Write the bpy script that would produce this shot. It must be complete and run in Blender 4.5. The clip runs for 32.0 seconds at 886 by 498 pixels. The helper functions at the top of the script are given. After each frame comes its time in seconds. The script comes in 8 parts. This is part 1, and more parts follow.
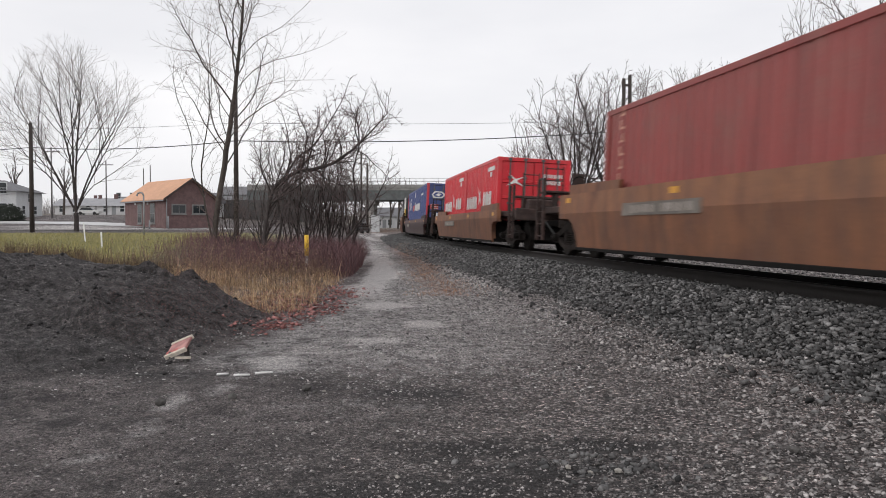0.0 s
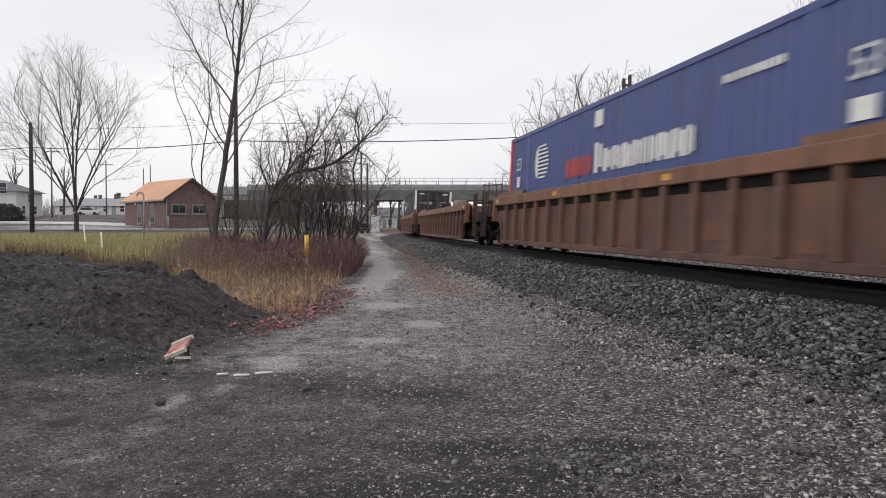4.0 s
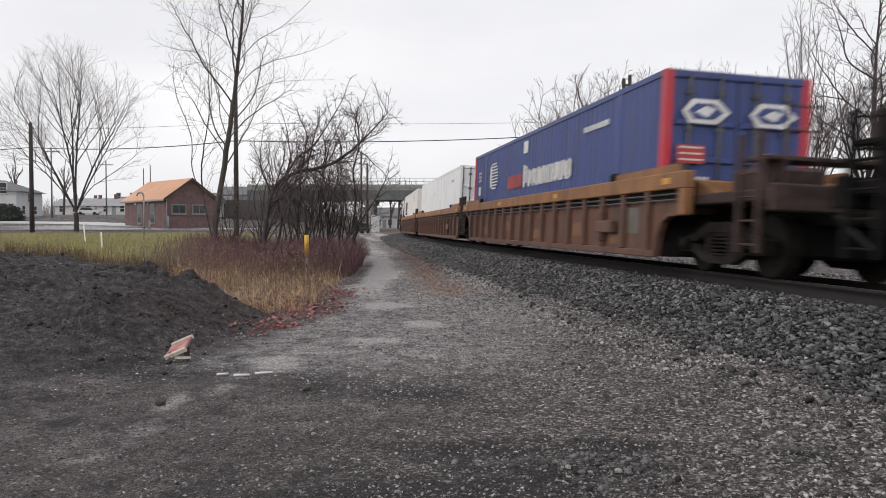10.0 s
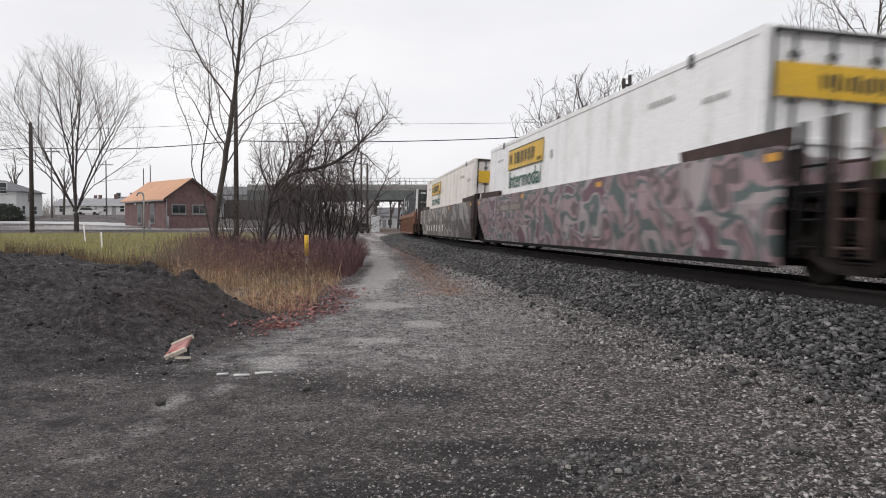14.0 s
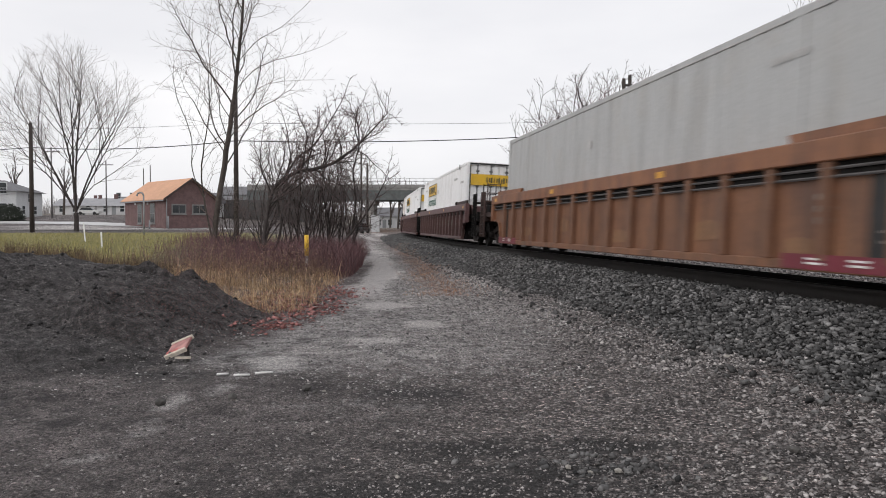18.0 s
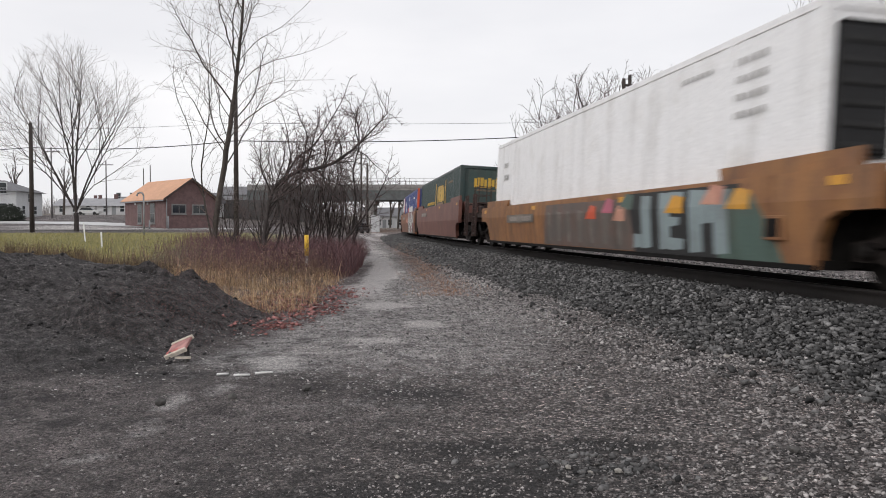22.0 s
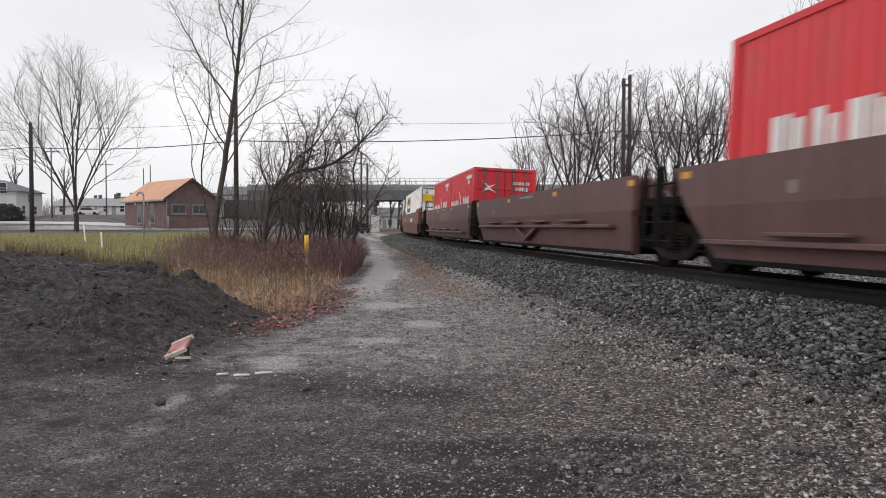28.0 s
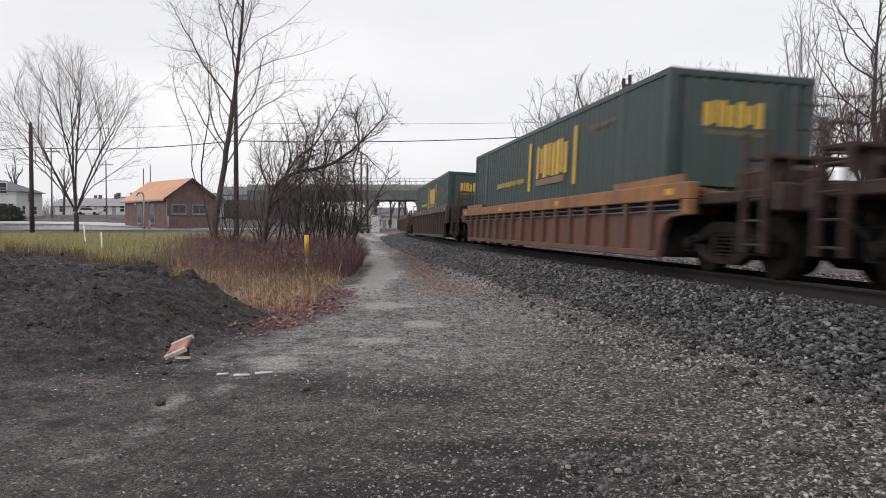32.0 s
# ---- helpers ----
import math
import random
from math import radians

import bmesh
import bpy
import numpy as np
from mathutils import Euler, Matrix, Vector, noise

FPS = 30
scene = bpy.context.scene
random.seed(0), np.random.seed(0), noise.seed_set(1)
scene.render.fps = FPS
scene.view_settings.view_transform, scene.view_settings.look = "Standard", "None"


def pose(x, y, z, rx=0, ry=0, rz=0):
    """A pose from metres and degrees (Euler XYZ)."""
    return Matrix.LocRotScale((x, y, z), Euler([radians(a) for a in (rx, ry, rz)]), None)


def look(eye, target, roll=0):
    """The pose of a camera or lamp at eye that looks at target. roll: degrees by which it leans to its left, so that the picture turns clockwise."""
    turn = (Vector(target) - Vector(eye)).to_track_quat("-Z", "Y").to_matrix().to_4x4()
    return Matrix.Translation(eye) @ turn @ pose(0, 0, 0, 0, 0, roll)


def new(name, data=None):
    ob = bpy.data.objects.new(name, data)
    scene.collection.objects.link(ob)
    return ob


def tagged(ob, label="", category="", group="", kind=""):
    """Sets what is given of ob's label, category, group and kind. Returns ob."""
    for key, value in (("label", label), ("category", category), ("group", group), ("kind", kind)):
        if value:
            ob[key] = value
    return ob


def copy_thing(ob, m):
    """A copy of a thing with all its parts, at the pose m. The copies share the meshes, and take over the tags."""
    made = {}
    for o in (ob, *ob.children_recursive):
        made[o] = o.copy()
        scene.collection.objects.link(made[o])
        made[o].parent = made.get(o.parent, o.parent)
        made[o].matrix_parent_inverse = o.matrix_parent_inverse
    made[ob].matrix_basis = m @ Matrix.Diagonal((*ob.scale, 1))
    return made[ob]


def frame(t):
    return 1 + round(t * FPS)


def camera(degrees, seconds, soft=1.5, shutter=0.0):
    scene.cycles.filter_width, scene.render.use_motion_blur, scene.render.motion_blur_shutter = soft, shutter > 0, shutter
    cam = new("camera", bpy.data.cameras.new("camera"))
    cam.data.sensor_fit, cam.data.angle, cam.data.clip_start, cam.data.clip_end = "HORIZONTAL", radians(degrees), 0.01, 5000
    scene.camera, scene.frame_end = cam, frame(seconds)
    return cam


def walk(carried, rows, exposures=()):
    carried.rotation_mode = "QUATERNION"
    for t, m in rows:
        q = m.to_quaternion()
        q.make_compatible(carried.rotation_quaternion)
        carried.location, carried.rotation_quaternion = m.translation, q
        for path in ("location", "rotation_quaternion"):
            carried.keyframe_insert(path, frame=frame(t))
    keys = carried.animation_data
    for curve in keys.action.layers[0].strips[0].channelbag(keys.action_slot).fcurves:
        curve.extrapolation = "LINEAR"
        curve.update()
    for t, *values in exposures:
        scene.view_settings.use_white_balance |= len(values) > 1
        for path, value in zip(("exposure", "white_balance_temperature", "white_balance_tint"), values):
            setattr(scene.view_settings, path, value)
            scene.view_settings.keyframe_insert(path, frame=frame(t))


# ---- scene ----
# camera: stands still on a tripod, 1.2 m above the path
cam = camera(60.61, 32.0, soft=0.95, shutter=0.3)
EYE = pose(0, 0, 1.2, 90 - 1.664, 0, 0)
walk(cam, [(0.0, EYE), (32.0, EYE)], [(0.0, 0.0, 6500, 11.5), (32.0, 0.0, 6500, 11.5)])

# ---- world: a bright overcast winter sky ----
world = bpy.data.worlds.new("overcast_sky")
scene.world = world
world.use_nodes = True
wn, wl = world.node_tree.nodes, world.node_tree.links
wn.clear()
w_out = wn.new("ShaderNodeOutputWorld")
w_bg = wn.new("ShaderNodeBackground")
w_sky = wn.new("ShaderNodeTexSky")
w_sky.sky_type = "NISHITA"
w_sky.sun_disc = False
w_sky.sun_elevation, w_sky.sun_rotation = radians(23), radians(225)
w_tc = wn.new("ShaderNodeTexCoord")
w_map = wn.new("ShaderNodeMapping")
w_map.inputs["Scale"].default_value = (1.2, 1.2, 4.0)
w_noise = wn.new("ShaderNodeTexNoise")
w_noise.inputs["Scale"].default_value = 1.6
w_noise.inputs["Detail"].default_value = 5
w_ramp = wn.new("ShaderNodeValToRGB")
w_ramp.color_ramp.elements[0].position, w_ramp.color_ramp.elements[0].color = 0.28, (0.82, 0.83, 0.86, 1)
w_ramp.color_ramp.elements[1].position, w_ramp.color_ramp.elements[1].color = 0.72, (1.04, 1.035, 1.04, 1)
w_dim = wn.new("ShaderNodeMixRGB")
w_dim.blend_type = "MULTIPLY"
w_dim.inputs["Fac"].default_value = 1
w_dim.inputs["Color2"].default_value = (0.1, 0.1, 0.1, 1)
w_mix = wn.new("ShaderNodeMixRGB")
w_mix.inputs["Fac"].default_value = 0.94
wl.new(w_tc.outputs["Generated"], w_map.inputs["Vector"])
wl.new(w_map.outputs["Vector"], w_noise.inputs["Vector"])
wl.new(w_noise.outputs["Fac"], w_ramp.inputs["Fac"])
wl.new(w_sky.outputs["Color"], w_dim.inputs["Color1"])
wl.new(w_dim.outputs["Color"], w_mix.inputs["Color1"])
wl.new(w_ramp.outputs["Color"], w_mix.inputs["Color2"])
wl.new(w_mix.outputs["Color"], w_bg.inputs["Color"])
w_bg.inputs["Strength"].default_value = 1.0
wl.new(w_bg.outputs["Background"], w_out.inputs["Surface"])

sun_data = bpy.data.lights.new("sun", "SUN")
sun_data.energy, sun_data.angle, sun_data.color = 0.9, radians(40), (1.0, 0.97, 0.93)
sun = new("sun", sun_data)
sun.matrix_world = look((-40, -40, 24), (0, 0, 0))


# ---- helpers for meshes ----
def box(bm, x0, x1, y0, y1, z0, z1):
    vs = [bm.verts.new((x, y, z)) for z in (z0, z1) for y in (y0, y1) for x in (x0, x1)]
    for f in ((0, 2, 3, 1), (4, 5, 7, 6), (0, 1, 5, 4), (1, 3, 7, 5), (3, 2, 6, 7), (2, 0, 4, 6)):
        bm.faces.new([vs[i] for i in f])
    return bm


def bevel_box(x0, x1, y0, y1, z0, z1, r=0.01):
    bm = box(bmesh.new(), x0, x1, y0, y1, z0, z1)
    bmesh.ops.bevel(bm, geom=bm.edges[:], offset=r, segments=1, affect="EDGES")
    return bm


def prism_x(bm, profile, x0, x1):
    """A (y, z) outline swept from x0 to x1."""
    a = [bm.verts.new((x0, y, z)) for y, z in profile]
    b = [bm.verts.new((x1, y, z)) for y, z in profile]
    n = len(profile)
    bm.faces.new(a[::-1])
    bm.faces.new(b)
    for i in range(n):
        bm.faces.new((a[i], a[(i + 1) % n], b[(i + 1) % n], b[i]))
    return bm


def prism_y(bm, profile, y0, y1):
    """An (x, z) outline swept from y0 to y1."""
    a = [bm.verts.new((x, y0, z)) for x, z in profile]
    b = [bm.verts.new((x, y1, z)) for x, z in profile]
    n = len(profile)
    bm.faces.new(a)
    bm.faces.new(b[::-1])
    for i in range(n):
        bm.faces.new((a[(i + 1) % n], a[i], b[i], b[(i + 1) % n]))
    return bm


def tube(bm, p, q, r0, r1=None, n=8):
    p, q = Vector(p), Vector(q)
    r1 = r0 if r1 is None else r1
    m = (q - p).to_track_quat("Z", "Y").to_matrix()
    ring = [(math.cos(2 * math.pi * i / n), math.sin(2 * math.pi * i / n)) for i in range(n)]
    a = [bm.verts.new(p + m @ Vector((r0 * c, r0 * s, 0))) for c, s in ring]
    b = [bm.verts.new(q + m @ Vector((r1 * c, r1 * s, 0))) for c, s in ring]
    for i in range(n):
        f = bm.faces.new((a[i], a[(i + 1) % n], b[(i + 1) % n], b[i]))
        f.smooth = n > 6
    bm.faces.new(a[::-1])
    bm.faces.new(b)
    return bm


def lathe_x(bm, profile, n=20, centre=(0, 0, 0)):
    """(x, r) rings turned round the x axis."""
    cx, cy, cz = centre
    rings = []
    for x, r in profile:
        rings.append([bm.verts.new((cx + x, cy + r * math.cos(2 * math.pi * i / n), cz + r * math.sin(2 * math.pi * i / n))) for i in range(n)])
    for a, b in zip(rings, rings[1:]):
        for i in range(n):
            bm.faces.new((a[i], b[i], b[(i + 1) % n], a[(i + 1) % n]))
    bm.faces.new(rings[0])
    bm.faces.new(rings[-1][::-1])
    return bm


def mesh_of(name, bm, material):
    bmesh.ops.recalc_face_normals(bm, faces=bm.faces[:])
    me = bpy.data.meshes.new(name)
    bm.to_mesh(me)
    bm.free()
    me.materials.append(material)
    return me


def part(name, bm, material, parent, label=""):
    """Links a bmesh, or a mesh that is shared, as one object under a thing or a part."""
    me = bm if isinstance(bm, bpy.types.Mesh) else mesh_of(name, bm, material)
    ob = new(name, me)
    ob.parent = parent
    return tagged(ob, label)


def placed(ob, m):
    ob.matrix_basis = m
    return ob


def thing(name, m, label, category, group="", kind=""):
    ob = new(name)
    ob.empty_display_size = 0.3
    ob.matrix_basis = m
    return tagged(ob, label, category, group, kind)


def array_mesh(name, verts, faces, material, smooth=False):
    """A mesh from numpy arrays: verts n x 3, faces m x k."""
    me = bpy.data.meshes.new(name)
    k = faces.shape[1]
    me.vertices.add(len(verts))
    me.vertices.foreach_set("co", np.ascontiguousarray(verts, dtype=np.float32).ravel())
    me.loops.add(faces.size)
    me.loops.foreach_set("vertex_index", np.ascontiguousarray(faces, dtype=np.int32).ravel())
    me.polygons.add(len(faces))
    me.polygons.foreach_set("loop_start", np.arange(0, faces.size, k, dtype=np.int32))
    if smooth:
        me.polygons.foreach_set("use_smooth", np.ones(len(faces), dtype=bool))
    me.update(calc_edges=True)
    me.validate()
    me.materials.append(material)
    return me


# ---- materials ----
def nodes_of(name):
    m = bpy.data.materials.new(name)
    m.use_nodes = True
    nt = m.node_tree
    return m, nt.nodes, nt.links, nt.nodes["Principled BSDF"]


def ramp(nodes, stops):
    r = nodes.new("ShaderNodeValToRGB")
    el = r.color_ramp.elements
    while len(el) < len(stops):
        el.new(0.5)
    for e, (p, c) in zip(el, stops):
        e.position, e.color = p, (*c, 1) if len(c) == 3 else c
    return r


def noise_node(nodes, links, scale, detail=4, rough=0.55, stretch=None, coords="Object"):
    tc = nodes.new("ShaderNodeTexCoord")
    n = nodes.new("ShaderNodeTexNoise")
    n.inputs["Scale"].default_value, n.inputs["Detail"].default_value, n.inputs["Roughness"].default_value = scale, detail, rough
    if stretch:
        mp = nodes.new("ShaderNodeMapping")
        mp.inputs["Scale"].default_value = stretch
        links.new(tc.outputs[coords], mp.inputs["Vector"])
        links.new(mp.outputs["Vector"], n.inputs["Vector"])
    else:
        links.new(tc.outputs[coords], n.inputs["Vector"])
    return n


def mix_rgb(nodes, links, fac, a, b, blend="MIX"):
    m = nodes.new("ShaderNodeMixRGB")
    m.blend_type = blend
    for socket, v in (("Fac", fac), ("Color1", a), ("Color2", b)):
        if hasattr(v, "links"):
            links.new(v, m.inputs[socket])
        elif isinstance(v, (int, float)):
            m.inputs[socket].default_value = v
        else:
            m.inputs[socket].default_value = (*v, 1)
    return m.outputs["Color"]


def bump(nodes, links, height, bsdf, strength=0.3, distance=0.01):
    b = nodes.new("ShaderNodeBump")
    b.inputs["Strength"].default_value, b.inputs["Distance"].default_value = strength, distance
    links.new(height, b.inputs["Height"])
    links.new(b.outputs["Normal"], bsdf.inputs["Normal"])


def paint(name, colour, worn=(0.11, 0.06, 0.04), wear=0.35, rough=0.5, streak=0.5, grime=(0.05, 0.045, 0.04)):
    """Weathered paint: rust or fading in patches, grime that runs down in streaks."""
    m, n, l, p = nodes_of(name)
    patches = noise_node(n, l, 1.3, 6, 0.65)
    pr = ramp(n, [(0.54 - 0.12 * wear, (0, 0, 0)), (0.80 - 0.10 * min(wear, 1), (1, 1, 1))])
    l.new(patches.outputs["Fac"], pr.inputs["Fac"])
    streaks = noise_node(n, l, 1.0, 5, 0.6, (5.0, 5.0, 0.35))
    sr = ramp(n, [(0.45, (0, 0, 0)), (0.8, (streak, streak, streak))])
    l.new(streaks.outputs["Fac"], sr.inputs["Fac"])
    fine = noise_node(n, l, 30, 3, 0.5)
    c1 = mix_rgb(n, l, pr.outputs["Color"], colour, tuple(0.35 * a + 0.65 * b for a, b in zip(colour, worn)))
    scuffs = noise_node(n, l, 7.0, 8, 0.75, (1.0, 0.6, 1.4))
    fr2 = ramp(n, [(0.6, (0, 0, 0)), (0.72, (0.55 * wear + 0.1,) * 3)])
    l.new(scuffs.outputs["Fac"], fr2.inputs["Fac"])
    c1 = mix_rgb(n, l, fr2.outputs["Color"], c1, worn)
    c2 = mix_rgb(n, l, sr.outputs["Color"], c1, grime)
    runs = noise_node(n, l, 1.0, 7, 0.7, (2.2, 2.2, 0.22))
    rr = ramp(n, [(0.5, (1.12, 1.12, 1.12)), (0.66, (1 - 0.38 * min(wear, 1), 1 - 0.42 * min(wear, 1), 1 - 0.45 * min(wear, 1)))])
    l.new(runs.outputs["Fac"], rr.inputs["Fac"])
    c2 = mix_rgb(n, l, 1.0, c2, rr.outputs["Color"], "MULTIPLY")
    fr = ramp(n, [(0.3, (0.86, 0.86, 0.86)), (0.7, (1.08, 1.08, 1.08))])
    l.new(fine.outputs["Fac"], fr.inputs["Fac"])
    c3 = mix_rgb(n, l, 1.0, c2, fr.outputs["Color"], "MULTIPLY")
    l.new(c3, p.inputs["Base Color"])
    p.inputs["Roughness"].default_value = rough
    bump(n, l, fine.outputs["Fac"], p, 0.08, 0.004)
    return m


def plain(name, colour, rough=0.6, metal=0.0, scale=12, spread=0.25, bumped=0.15, coords="Object"):
    m, n, l, p = nodes_of(name)
    a = noise_node(n, l, scale, 5, 0.6, coords=coords)
    b = noise_node(n, l, scale * 0.13, 3, 0.5, coords=coords)
    r = ramp(n, [(0.3, tuple(c * (1 - spread) for c in colour)), (0.7, tuple(min(1, c * (1 + spread)) for c in colour))])
    l.new(a.outputs["Fac"], r.inputs["Fac"])
    r2 = ramp(n, [(0.35, (1 - spread * 0.7,) * 3), (0.65, (1 + spread * 0.4,) * 3)])
    l.new(b.outputs["Fac"], r2.inputs["Fac"])
    l.new(mix_rgb(n, l, 1.0, r.outputs["Color"], r2.outputs["Color"], "MULTIPLY"), p.inputs["Base Color"])
    p.inputs["Roughness"].default_value, p.inputs["Metallic"].default_value = rough, metal
    bump(n, l, a.outputs["Fac"], p, bumped, 0.01)
    return m


M = {}
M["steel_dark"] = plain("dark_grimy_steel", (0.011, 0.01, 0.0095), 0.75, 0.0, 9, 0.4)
M["steel_truck"] = plain("rusty_black_cast_steel", (0.026, 0.021, 0.019), 0.8, 0.0, 7, 0.6, 0.3)
M["wheel"] = plain("worn_wheel_steel", (0.014, 0.012, 0.011), 0.6, 0.1, 10, 0.4)
for _k in ("steel_dark", "steel_truck", "wheel"):
    M[_k].node_tree.nodes["Principled BSDF"].inputs["Specular IOR Level"].default_value = 0.12
M["rust_steel"] = plain("rusty_brown_steel", (0.048, 0.028, 0.024), 0.8, 0.0, 6, 0.5, 0.3)
M["dull_mark"] = paint("dull_worn_stencil", (0.33, 0.29, 0.26), (0.15, 0.12, 0.1), 0.6, 0.6, 0.3)
M["white_mark"] = paint("white_marking_paint", (0.7, 0.7, 0.68), (0.3, 0.28, 0.25), 0.2, 0.5, 0.3)
M["yellow_patch"] = paint("yellow_reflective_patch", (0.62, 0.30, 0.03), (0.4, 0.25, 0.1), 0.3, 0.45, 0.3)
M["plate"] = paint("grey_stencil_plate", (0.12, 0.105, 0.09), (0.3, 0.27, 0.24), 0.5, 0.5, 0.2)
M["conduit"] = plain("grey_conduit_pipe", (0.09, 0.085, 0.085), 0.6, 0.1, 15, 0.3)
M["rail"] = plain("rail_steel", (0.017, 0.014, 0.013), 0.75, 0.0, 20, 0.3)
M["rail_head"] = plain("polished_rail_head", (0.38, 0.37, 0.36), 0.28, 0.9, 30, 0.15, 0.05)
M["tie"] = plain("creosoted_timber", (0.045, 0.035, 0.028), 0.85, 0, 14, 0.4, 0.4)


# ---- the railway's line: arc to the right, level, banked ----
TRACK_Z = 1.2 - 0.7274
TRACK_X0, TRACK_H0, BANK = 6.9215, radians(-10.0685), radians(2.68)
STEP = 0.25
LINE_S = np.arange(-760, 830 + STEP, STEP)


def heading(s):
    s = np.asarray(s, dtype=float)
    return TRACK_H0 + 0.0011846 * np.clip(s, -30, 65) + 0.003 * np.clip(s - 65, 0, 90)


_h = heading(LINE_S)
_i0 = int(np.argmin(abs(LINE_S)))
LINE_X = np.concatenate([[0], np.cumsum((np.sin(_h[1:]) + np.sin(_h[:-1])) / 2 * STEP)])
LINE_Y = np.concatenate([[0], np.cumsum((np.cos(_h[1:]) + np.cos(_h[:-1])) / 2 * STEP)])
LINE_X += TRACK_X0 - LINE_X[_i0]
LINE_Y -= LINE_Y[_i0]


def on_line(s):
    return np.interp(s, LINE_S, LINE_X), np.interp(s, LINE_S, LINE_Y)


def bank_at(s):
    return BANK * float(np.clip((s + 60) / 40, 0, 1)) * float(np.clip((170 - s) / 60, 0, 1))


def track_pose(s, half=7.0):
    """The pose of a car whose trucks stand half before and behind s: y away from the camera, z up."""
    x0, y0 = on_line(s - half)
    x1, y1 = on_line(s + half)
    h = math.atan2(x1 - x0, y1 - y0)
    return Matrix.Translation(((x0 + x1) / 2, (y0 + y1) / 2, TRACK_Z)) @ Matrix.Rotation(-h, 4, "Z") @ Matrix.Rotation(bank_at(s), 4, "Y")


def gone(t):
    """How far the train has come at t seconds."""
    f = lambda u: 339.2889 * u - 1.1847 * u * u - 0.1709 * u ** 3
    return f((t - 16) / 16) - f(-1.0)


def ride(ob, u, lift=0.0, half=7.0):
    rows = []
    for i in range(33):
        rows.append((float(i), track_pose(u - gone(i), half) @ Matrix.Translation((0, 0, lift))))
    walk(ob, rows)


RIDES = []
# ---- ground ----
def track_side(x, y):
    """Distance to the left of the track's centre line, for arrays."""
    s = np.interp(y, LINE_Y[(LINE_Y > -700) & (LINE_S < 300)], LINE_S[(LINE_Y > -700) & (LINE_S < 300)])
    cx, cy = on_line(s)
    return (cx - x) * np.cos(heading(s)) 


def smooth(a, b, v):
    t = np.clip((v - a) / (b - a), 0, 1)
    return t * t * (3 - 2 * t)


def vnoise(x, y, scale, seed=0.0):
    """Cheap smooth noise from sines, for arrays."""
    a, b = x / scale + seed * 1.7, y / scale - seed * 2.3
    return (np.sin(a * 1.3 + 1.7 * np.sin(b * 0.9 + seed)) + np.sin(b * 1.7 + 1.3 * np.sin(a * 1.1 - seed)) + np.sin((a + b) * 0.83 + seed * 5) + np.sin(2.3 * a - 1.9 * b + seed)) / 4


def edge_of_path(y):
    """x of the border between the gravel way and the weeds."""
    return np.interp(y, [-20, 0, 5, 7, 8.8, 10.9, 15, 23.6, 35, 57, 80, 120, 200], [-6, -5.0, -3.2, -2.5, -2.3, -1.9, -2.1, -2.6, -3.7, -6.0, -8.9, -14, -22])


def heap_d(x, y):
    """1 on the foot of the dirt heap, 0 on its crest: a long slope before it, a short one behind."""
    a = np.abs((x + 7.2 + 0.12 * vnoise(x, y, 0.8, 19)) / 4.95)
    b = np.where(y < 9.7, (9.7 - y) / 4.3, (y - 9.7) / 1.05)
    return np.maximum(0.0, (a ** 9 + np.abs(b) ** 2.2) ** 0.4545 + 0.04 * vnoise(x, y, 0.7, 11))


